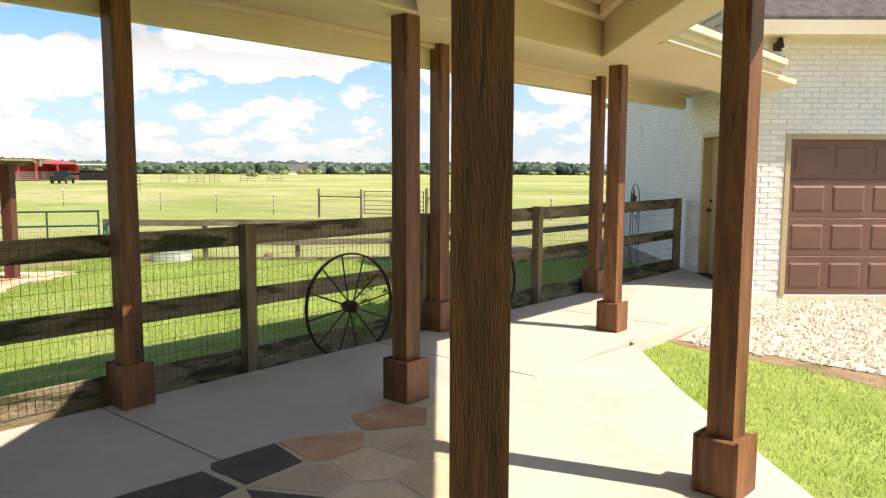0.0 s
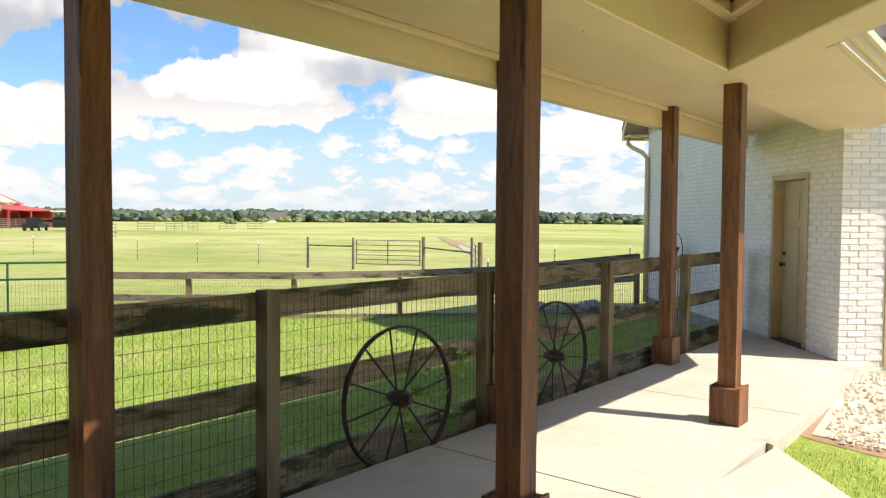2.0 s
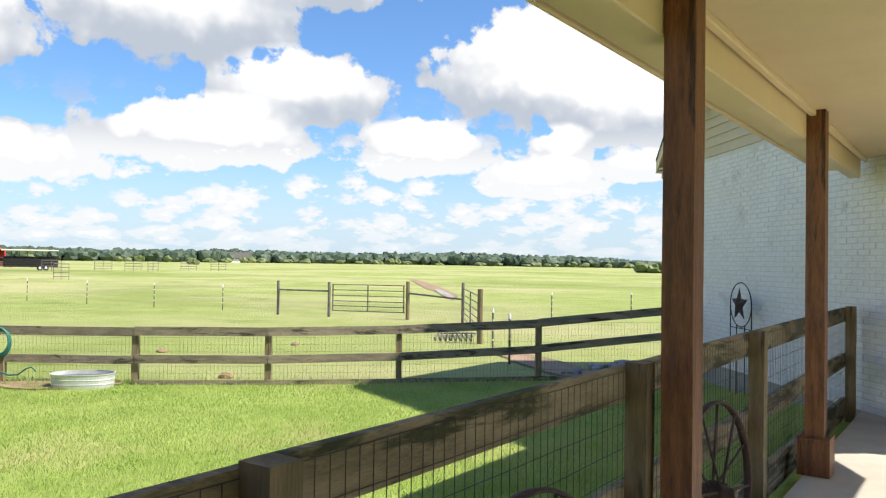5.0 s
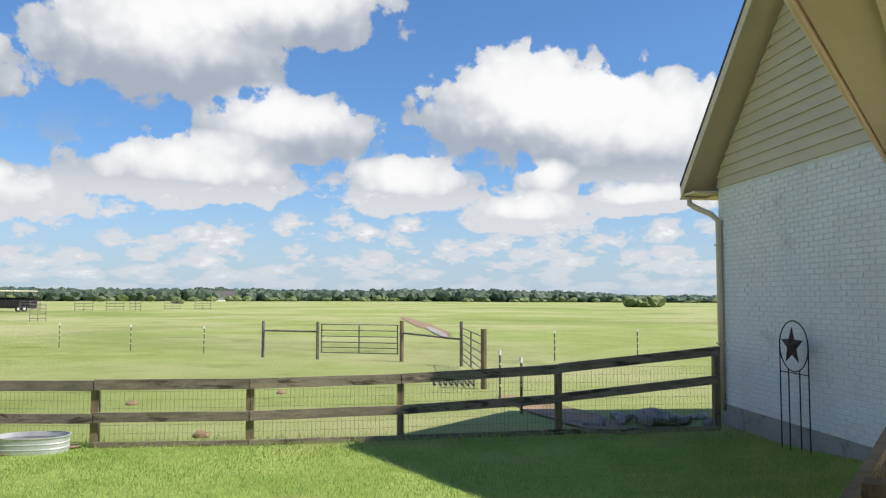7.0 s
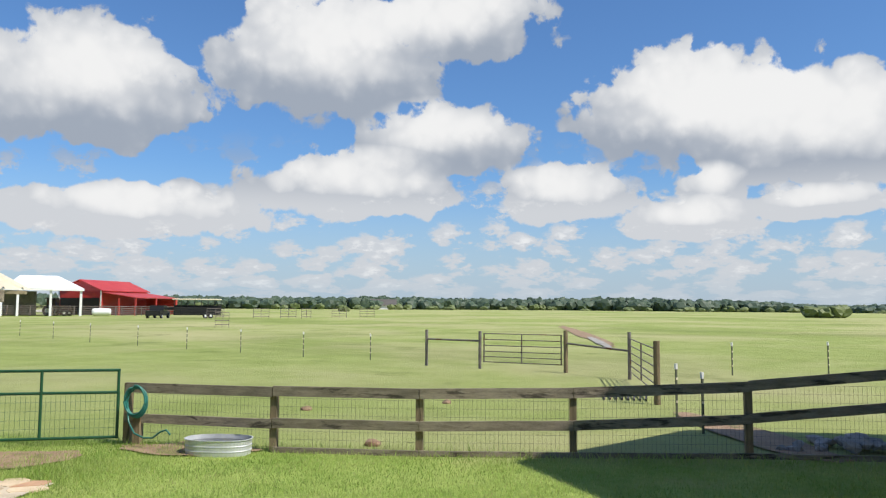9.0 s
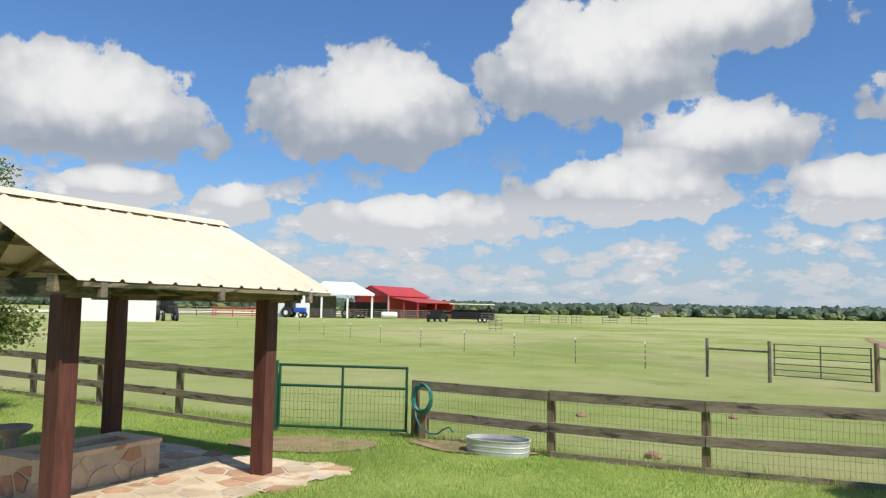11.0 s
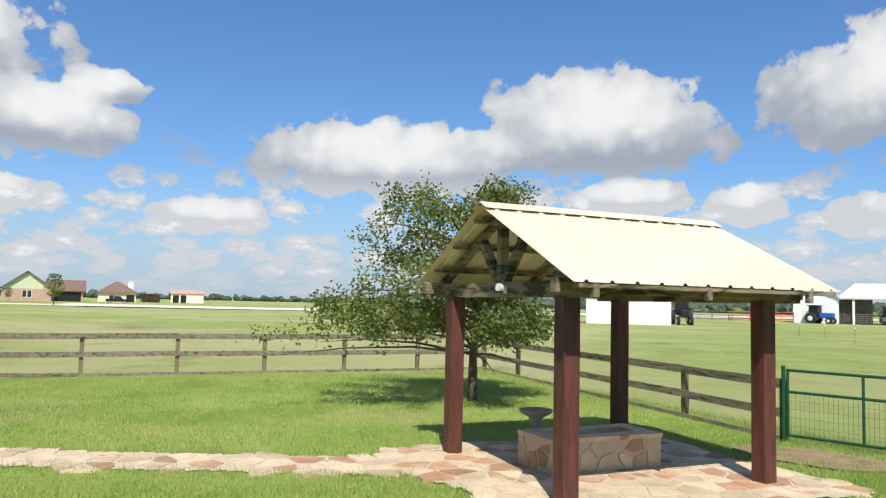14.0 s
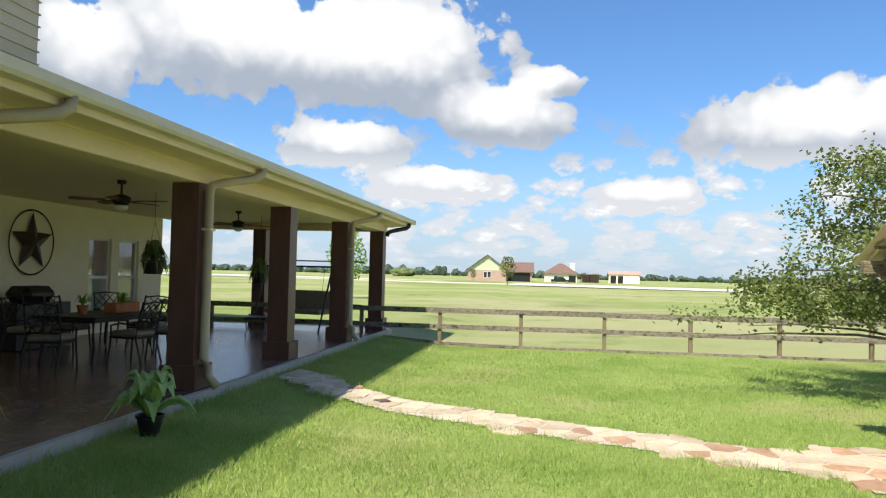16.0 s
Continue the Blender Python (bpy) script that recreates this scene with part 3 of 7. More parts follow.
def pebbles():
    random.seed(5)
    verts, faces = [], []
    for _ in range(9000):
        x = random.uniform(2.1, 9.5)
        y = random.uniform(3.9, 9.3)
        if y < 6.98 - 0.85 * (x - 2.0) and x < 4.6 or y > 6.5 + 1.55 * (x - 2.0):
            continue
        r = random.uniform(0.012, 0.034)
        b = len(verts)
        o = [random.uniform(0.6, 1.3) for _ in range(6)]
        verts += [(x + r * o[0], y, -0.095), (x, y + r * o[1], -0.095), (x - r * o[2], y, -0.095), (x, y - r * o[3], -0.095), (x + r * 0.2, y, -0.095 + r * 0.9 * o[4])]
        faces += [(b, b + 1, b + 4), (b + 1, b + 2, b + 4), (b + 2, b + 3, b + 4), (b + 3, b, b + 4)]
    tagged(new("pebbles", raw("pebbles", verts, faces, M["gravel"])), "loose pale pebbles on the drive", "gravel", kind="stuff")


pebbles()

# ---- flagstones ----


def voronoi_cells(inside, x0, y0, x1, y1, step, seed):
    """Irregular stone outlines: a jittered grid whose cells are cut by the bisectors to their neighbours."""
    rnd = random.Random(seed)
    pts = {}
    nx, ny = int((x1 - x0) / step) + 2, int((y1 - y0) / step) + 2
    for i in range(-1, nx + 1):
        for j in range(-1, ny + 1):
            pts[i, j] = Vector((x0 + (i + rnd.uniform(0.05, 0.95)) * step, y0 + (j + rnd.uniform(0.05, 0.95)) * step))
    cells = []
    for (i, j), c in pts.items():
        if not inside(c.x, c.y):
            continue
        poly = [c + Vector(q) * step * 1.6 for q in ((-1, -1), (1, -1), (1, 1), (-1, 1))]
        for di in (-2, -1, 0, 1, 2):
            for dj in (-2, -1, 0, 1, 2):
                o = pts.get((i + di, j + dj))
                if o is None or (di == 0 and dj == 0):
                    continue
                mid, d = (c + o) / 2, (o - c)
                out = []
                for a, b in zip(poly, poly[1:] + poly[:1]):
                    fa, fb = (a - mid).dot(d), (b - mid).dot(d)
                    if fa <= 0:
                        out.append(a)
                    if fa * fb < 0:
                        out.append(a + (b - a) * (fa / (fa - fb)))
                poly = out
        if len(poly) > 2:
            gap = rnd.uniform(0.012, 0.028)
            cells.append([p + (c - p).normalized() * gap * 1.4 for p in poly])
    return cells


def flag_paving(name, label, inside, bounds, step, seed, z, weights):
    p = thing(name, label, "paving", kind="structure")
    rnd = random.Random(seed)
    for poly in voronoi_cells(inside, *bounds, step, seed):
        bm = bmesh.new()
        c = sum((Vector(q) for q in poly), Vector((0, 0))) / len(poly)
        h = rnd.uniform(0.0, 0.003)
        zz = z(c.x, c.y)
        top = [bm.verts.new((q.x, q.y, zz + 0.009 + h)) for q in poly]
        low = [bm.verts.new((q.x + (q.x - c.x) * 0.03, q.y + (q.y - c.y) * 0.03, zz - 0.02)) for q in poly]
        bm.faces.new(top)
        for k in range(len(poly)):
            j = (k + 1) % len(poly)
            bm.faces.new((low[k], low[j], top[j], top[k]))
        part("flagstone", bm, M[rnd.choices(("stone", "redstone", "darkstone"), weights)[0]], p)
    return p


PATH_LINE = [(-9.4, 8.7), (-10.3, 6.6), (-11.2, 4.6), (-12.4, 2.6), (-13.0, 1.6)]


def path_side(x, y):
    best = 9.0
    for (ax, ay), (bx, by) in zip(PATH_LINE, PATH_LINE[1:]):
        k = min(max(((x - ax) * (bx - ax) + (y - ay) * (by - ay)) / ((bx - ax) ** 2 + (by - ay) ** 2), 0), 1)
        best = min(best, math.hypot(x - ax - k * (bx - ax), y - ay - k * (by - ay)))
    return best


def on_path(x, y):
    return path_side(x, y) < 0.43 + 0.06 * noise.noise((x * 1.7, y * 1.7, 4)) and y > 1.75


def on_pad(x, y):
    w = 0.25 * noise.noise((x * 1.1, y * 1.1, 9))
    return -10.45 + w < x < -6.75 + w and 8.75 + w < y < 12.75 + w


def sheet(name, inside, x0, y0, x1, y1, z, material, label, category):
    """A thin bed that follows the ground where inside() holds."""
    verts, faces, idx, s = [], [], {}, 0.08
    for i in range(int((x1 - x0) / s)):
        for j in range(int((y1 - y0) / s)):
            x, y = x0 + i * s, y0 + j * s
            if not inside(x + s / 2, y + s / 2):
                continue
            f = []
            for di, dj in ((0, 0), (1, 0), (1, 1), (0, 1)):
                k = (i + di, j + dj)
                if k not in idx:
                    idx[k] = len(verts)
                    px, py = x0 + k[0] * s, y0 + k[1] * s
                    verts.append((px, py, z(px, py)))
                f.append(idx[k])
            faces.append(f)
    tagged(new(name, raw(name, verts, faces, material)), label, category, kind="structure")


# ---- wooden columns ----


def column(base_z, top, w=0.132, base=0.207, bh=0.28, wood="stain"):
    p = thing("wooden_column", "dark brown stained timber post with a boxed foot", "post", group="porch posts")
    h, g = w / 2, base / 2
    part("shaft", soft_box(-h, -h, base_z, h, h, top, cuts=5, wob=0.004 if wood == "stain" else 0.001), M[wood], p)
    part("plinth", soft_box(-g, -g, base_z, g, g, base_z + bh, 0.008), M[wood], p)
    bm = bmesh.new()
    for s in (-1, 1):
        box(bm, s * g - 0.008, -g - 0.006, base_z + 0.004, s * g + 0.008, g + 0.006, base_z + bh + 0.008)
    part("foot_board", bm, M[wood], p)
    return p


first = column(0.0, 2.545)
turn = math.degrees(-ANG)
first.matrix_basis = pose(-0.37, 4.745, 0, 0, 0, turn)
copy_thing(first, pose(1.545, 6.985, 0, 0, 0, turn))
tall = column(0.0, 2.735)
tall.matrix_basis = pose(-2.19, 4.61, 0, 0, 0, turn)
copy_thing(tall, pose(-0.15, 6.99, 0, 0, 0, turn))
copy_thing(tall, pose(1.85, 9.335, 0, 0, 0, turn))
lit = column(0.0, 2.545)
lit.matrix_basis = pose(1.245, 3.28, 0, 0, 0, -45)
near = column(0.0, 2.545, 0.146)
near.matrix_basis = pose(-0.04, 1.62, 0, 0, 0, -3)

# ---- porch roof ----


def porch_roof():
    p = thing("porch_roof", "tan painted porch ceiling with boxed beams and moulding", "porch roof", kind="structure")

    def bar(name, a, b, w, z0, z1, mat_name="tan"):
        a, b = Vector((*a, 0)), Vector((*b, 0))
        d = b - a
        m = Matrix.Translation(a) @ Matrix.Rotation(math.atan2(d.y, d.x), 4, "Z")
        return part(name, soft_box(0, -w / 2, z0, d.length, w / 2, z1, 0.008, m=m), M[mat_name], p)

    def w(u, n):
        v = U * u + NN * n
        return v.x, v.y

    # soffit over the walkway, its outer beam and fascia
    nF = un(-0.15, 6.99)[1]
    nG = un(-0.36, 4.785)[1]
    bm = bmesh.new()
    prism(bm, [(-3.0, nG), (11.25, nG), (11.25, nF + 0.18), (-3.0, nF + 0.18)], 2.735, 2.80, WALK)
    part("soffit", bm, M["tan"], p)
    bar("outer_beam", w(-3.0, nF + 0.13), w(11.2, nF + 0.13), 0.115, 2.52, 2.735)
    bar("inner_bead", w(-3.0, nF + 0.03), w(11.2, nF + 0.03), 0.05, 2.69, 2.735)
    bar("fascia", w(-3.0, nF + 0.45), w(11.2, nF + 0.45), 0.03, 2.60, 2.80, "tan")
    bar("outer_soffit", w(-3.0, nF + 0.31), w(11.2, nF + 0.31), 0.242, 2.615, 2.65)
    # inner boxed beam and the two beams that frame the sunk ceiling
    bar("boxed_beam", w(-3.0, nG), w(11.0, nG), 0.27, 2.545, 2.95)
    bar("beam_moulding", w(-3.0, nG + 0.165), w(11.0, nG + 0.165), 0.06, 2.66, 2.735)
    bar("cross_beam", (1.42, 6.62), (1.42, -3.6), 0.28, 2.541, 2.95)
    bar("cross_beam", (-0.16, 4.75), (-0.16, -3.6), 0.26, 2.541, 2.95)
    bar("crown", (1.235, 6.3), (1.235, -3.6), 0.08, 2.86, 2.945)
    bar("crown", (0.015, 4.9), (0.015, -3.6), 0.08, 2.86, 2.945)
    bar("crown", w(3.4, nG - 0.18), w(5.9, nG - 0.18), 0.09, 2.86, 2.943)
    bm = bmesh.new()
    prism(bm, [(-0.28, -3.6), (1.56, -3.6), (1.56, 6.75), (-0.28, 4.85)], 2.95, 3.02)
    part("sunk_ceiling", bm, M["tan"], p)
    # eave towards the drive
    eave = nG - 0.86
    bm = bmesh.new()
    prism(bm, [(5.40, eave), (9.0, eave), (10.4, nG), (6.0, nG)], 2.549, 2.60, WALK)
    part("eave_soffit", bm, M["tan"], p)
    for dz, out, mn in ((0.0, 0.0, "cream"), (0.06, 0.035, "tan"), (0.115, 0.075, "cream")):
        bar("cornice", w(5.42, eave - out), w(8.3, eave - out), 0.06, 2.56 + dz, 2.63 + dz, mn)
        bar("cornice", (1.60 + out, 5.72), (1.60 + out, -3.6), 0.06, 2.56 + dz, 2.63 + dz, mn)
    # shingled top
    bm = bmesh.new()
    a, b = [U * u + NN * (eave - 0.1) + Vector((0, 0, 2.76)) for u in (5.2, 8.2)]
    c, d = [U * u + NN * (nG + 0.5) + Vector((0, 0, 3.45)) for u in (9.4, 3.0)]
    e, f = [U * u + NN * (nF + 0.47) + Vector((0, 0, 2.82)) for u in (11.2, -3.0)]
    g = U * -3.0 + NN * (nG + 0.5) + Vector((0, 0, 3.45))
    thick(bm, [(a, b, c, d), (d, c, e, f, g)], 0.03)
    part("shingles", bm, M["shingle"], p)
    bm = bmesh.new()
    prism(bm, [(-0.30, -3.7), (1.75, -3.7), (1.75, 5.8), (1.6, 6.7), (-0.30, 4.8)], 3.03, 3.3)
    part("roof_deck", bm, M["shingle"], p)
    return nF, nG


NF, NG = porch_roof()


def can_light(x, y, z):
    p = thing("recessed_light", "round white recessed ceiling light, unlit", "ceiling light", pose(x, y, z))
    bm = bmesh.new()
    lathe(bm, [(0.055, 0.004), (0.058, -0.006), (0.092, -0.008), (0.096, 0.0)], 28)
    part("trim_ring", bm, M["white"], p, smooth=True)
    bm = bmesh.new()
    lathe(bm, [(0.05, -0.0095), (0.052, -0.006)], 24)
    part("lens", bm, M["lens"], p)


can_light(0.32, 6.22, 2.731)


def hook(x, y, z):
    bm = bmesh.new()
    tube(bm, [(x, y, z), (x, y, z - 0.03), (x + 0.012, y, z - 0.045), (x + 0.022, y, z - 0.03)], 0.005, 6)
    box(bm, x - 0.02, y - 0.02, z - 0.012, x + 0.02, y + 0.02, z)
    solid("ceiling_hook", bm, M["cream"], "small cream eye hook under the porch beam", "hook")


hook(2.1, 9.62, 2.72)

# ---- near fence with welded wire ----


def rail_between(name, parent, a, b, h, t, material, wob=0.003, dz=0.0):
    a, b = Vector(a), Vector(b)
    d = b - a
    m = Matrix.Translation(a) @ Matrix.Rotation(math.atan2(d.y, d.x), 4, "Z") @ Matrix.Rotation(-math.asin(d.z / d.length), 4, "Y")
    return part(name, soft_box(0, -t / 2, -h / 2, d.length, t / 2, h / 2, cuts=4, wob=wob, m=m), M[material], parent)


def wire_panel(parent, a, b, z0, z1, sx, sz, r, sag=0.004, name="wire_mesh"):
    """Welded wire between two points, as thin bars."""
    a, b = Vector((*a, 0)), Vector((*b, 0))
    d, ln = (b - a).normalized(), (b - a).length
    bm = bmesh.new()
    nx, nz = int(ln / sx), int((z1 - z0) / sz)
    for i in range(nx + 1):
        p = a + d * (i * ln / nx)
        q = [p + Vector((0, 0, z0 + (z1 - z0) * k / 3)) + d * noise.noise((i * 0.7, k, z0)) * sag + d.cross(Vector((0, 0, 1))) * noise.noise((i * 0.2, k, 3)) * sag * 1.5 for k in range(4)]
        tube(bm, q, r, 3, False)
    for j in range(nz + 1):
        z = z0 + (z1 - z0) * j / nz
        q = [a + d * (ln * k / 40) + Vector((0, 0, z + noise.noise((k * 0.6, j, 7)) * sag * 1.6)) for k in range(41)]
        tube(bm, q, r * 1.15, 3, False)
    return part(name, bm, M["wire"], parent)


def near_fence():
    p = thing("fence", "weathered three-board timber fence with welded wire along the walkway", "fence")
    n0 = FENCE_N
    us = [un(-1.62, 5.5)[0] + 2.03 * k for k in range(-3, 5)]
    us = [u for u in us if u < 10.5] + [11.22]
    w = lambda u, n, z=0.0: U * u + NN * n + Vector((0, 0, z))
    for u in us:
        c = w(u, n0)
        part("post", soft_box(-0.048, -0.045, -0.4, 0.048, 0.045, 1.135, cuts=4, wob=0.003, m=pose(c.x, c.y, 0, 0, 0, turn)), M["postwood"], p)
    off = n0 + 0.064
    for u0, u1 in zip(us, us[1:]):
        for z, h in ((1.045, 0.150), (0.555, 0.145), (0.045, 0.23)):
            a, b = w(u0 - 0.0, off, z + random.uniform(-0.004, 0.004)), w(u1 - 0.006, off, z + random.uniform(-0.004, 0.004))
            rail_between("board", p, a, b, h, 0.034, "weather")
    a, b = w(us[0], off - 0.024), w(us[-1], off - 0.024)
    wire_panel(p, (a.x, a.y), (b.x, b.y), 0.02, 1.10, 0.0508, 0.1016, 0.0017)
    return us


POSTS_U = near_fence()

# ---- wagon wheels ----


def wagon_wheel():
    p = thing("wagon_wheel", "rusty iron wagon wheel leaning against the fence", "wheel", group="wagon wheels")
    R = 0.47
    bm = bmesh.new()
    rings = []
    for k in range(72):
        a = 2 * math.pi * k / 72
        rings.append([bm.verts.new((r * math.cos(a), y, r * math.sin(a))) for r, y in
                      ((R, -0.02), (R + 0.004, 0.0), (R, 0.02), (R - 0.011, 0.019), (R - 0.014, 0.0), (R - 0.011, -0.019))])
    for a, b in zip(rings, rings[1:] + rings[:1]):
        for i in range(6):
            bm.faces.new((a[i], a[(i + 1) % 6], b[(i + 1) % 6], b[i]))
    part("rim", bm, M["rust"], p, smooth=True)
    rx = Matrix.Rotation(radians(90), 4, "X")
    bm = bmesh.new()
    lathe(bm, [(0.028, -0.10), (0.034, -0.098), (0.036, -0.06), (0.05, -0.055), (0.055, -0.03), (0.055, 0.03), (0.05, 0.05), (0.034, 0.055), (0.03, 0.09)], 20, rx)
    hub = part("hub", bm, M["rust"], p, smooth=True)
    for s in (-0.102, 0.102):
        bm = bmesh.new()
        lathe(bm, [(0.016, s - 0.001), (0.022, s + 0.001)], 16, rx)
        part("hub_cap", bm, M["dark"], hub)
    for k in range(12):
        a = 2 * math.pi * (k + 0.3) / 12
        s = 0.022 if k % 2 else -0.022
        bm = bmesh.new()
        tube(bm, [(0.05 * math.cos(a), s, 0.05 * math.sin(a)), ((R - 0.01) * math.cos(a), s * 0.2, (R - 0.01) * math.sin(a))], 0.0075, 6)
        part("spoke", bm, M["rust"], p)
    return p


wheel = wagon_wheel()
lean = -2.5


def wheel_at(u, rz):
    c = U * (u - 0.03) + NN * (FENCE_N - 0.045)
    return pose(c.x, c.y, 0.36, lean, 0, 85 - math.degrees(ANG)) @ pose(0, 0, 0, 0, rz, 0)


hub_u = un(-0.944, 6.313)[0]
wheel.matrix_basis = wheel_at(hub_u, 0)
copy_thing(wheel, wheel_at(un(0.366, 7.804)[0], 17))


def vine(u, seed):
    rnd = random.Random(seed)
    verts, faces, bm = [], [], bmesh.new()
    n = FENCE_N - 0.03
    for s in range(3):
        pts = [U * (u + rnd.uniform(-0.1, 0.1) + 0.06 * math.sin(k * 1.3 + s)) + NN * (n + rnd.uniform(-0.03, 0.03)) + Vector((0, 0, 0.01 + k * rnd.uniform(0.07, 0.1))) for k in range(7)]
        tube(bm, pts, 0.003, 5)
        for q in pts[1:]:
            for _ in range(4):
                c = q + Vector((rnd.uniform(-0.05, 0.05), rnd.uniform(-0.05, 0.05), rnd.uniform(-0.03, 0.03)))
                a, b = Vector((rnd.uniform(-1, 1), rnd.uniform(-1, 1), rnd.uniform(-0.4, 0.6))).normalized() * 0.035, Vector((rnd.uniform(-1, 1), rnd.uniform(-1, 1), rnd.uniform(-1, 1))).normalized() * 0.02
                bm.faces.new([bm.verts.new(v) for v in (c - a, c + b, c + a, c - b)])
    solid("vine", bm, M["shrub"], "thin green weed climbing the fence wire", "plant")


vine(hub_u + 0.14, 3)
vine(hub_u + 0.5, 4)

# ---- garage ----
GX, GY0, GY1, GTOP = 3.8, 9.45, 16.4, 3.3


def brick_field(parent, plane, a0, a1, z0, z1, fixed, out, holes=(), seed=1, near_box=None, pieces=0):
    """Running-bond bricks on a wall; plane 'x' or 'y' is the axis that stays fixed. Some are single pieces, the rest one joined mesh."""
    rnd = random.Random(seed)
    bw, bh, j = 0.203, 0.0575, 0.010
    kinds = []
    for k in range(4):
        bm = bmesh.new()
        w, d = 0.193, 0.014
        v = box(bm, 0, 0, 0, w, d, bh)
        for q in v:
            if q.co.y < d / 2:
                q.co.x += 0.004 if q.co.x < w / 2 else -0.004
                q.co.z += 0.004 if q.co.z < bh / 2 else -0.004
            q.co += Vector((rnd.uniform(-1, 1), rnd.uniform(-1, 1), rnd.uniform(-1, 1))) * 0.0022
        kinds.append(mesh_of("brick", bm, M["brick"]))
    verts, faces, used = [], [], 0
    row, z = 0, z0
    while z + bh <= z1 + 0.001:
        a = a0 - (bw / 2 if row % 2 else 0.0)
        while a < a1 - 0.03:
            lo, hi = max(a, a0), min(a + 0.193, a1)
            if hi - lo > 0.04 and not any(h0 - 0.001 < (lo + hi) / 2 < h1 and g0 - 0.03 < z + 0.03 < g1 for h0, h1, g0, g1 in holes):
                k = rnd.choice(kinds)
                push = rnd.uniform(-0.002, 0.003)
                if plane == "x":
                    m = Matrix.Translation((fixed + out * (0.006 + push), hi if out < 0 else lo, z)) @ Matrix.Rotation(radians(-90 if out < 0 else 90), 4, "Z") @ Matrix.Diagonal(((hi - lo) / 0.193, 1, 1, 1))
                else:
                    m = Matrix.Translation((lo, fixed + out * (0.006 + push), z)) @ Matrix.Diagonal(((hi - lo) / 0.193, 1, 1, 1))
                if used < pieces and near_box and near_box[0] < a < near_box[1] and near_box[2] < z < near_box[3]:
                    share("brick", k, parent, m)
                    used += 1
                else:
                    b = len(verts)
                    verts += [tuple(m @ v.co) for v in k.vertices]
                    faces += [tuple(b + i for i in p.vertices) for p in k.polygons]
            a += bw
        z += bh + j
        row += 1
    ob = share("brickwork", raw("brickwork", verts, faces, M["brick"]), parent, Matrix())
    ob["kind"] = "stuff"


def wall_with_hole(axis, f0, f1, a0, a1, z0, z1, holes, material):
    """A wall of real thickness with openings that go through it, built of butted blocks."""
    bm = bmesh.new()
    edges = sorted({a0, a1, *[h[0] for h in holes], *[h[1] for h in holes]})
    for b0, b1 in zip(edges, edges[1:]):
        spans = [(z0, z1)]
        for h0, h1, g0, g1 in holes:
            if h0 < (b0 + b1) / 2 < h1:
                spans = [s for s in ((z0, g0), (g1, z1)) if s[1] - s[0] > 0.01]
        for s0, s1 in spans:
            if axis == "x":
                box(bm, f0, b0, s0, f1, b1, s1)
            else:
                box(bm, b0, f0, s0, b1, f1, s1)
    return bm


DOOR = (10.14, 11.06, 0.0, 2.12)
GDOOR = (4.34, 9.2, -0.06, 1.99)


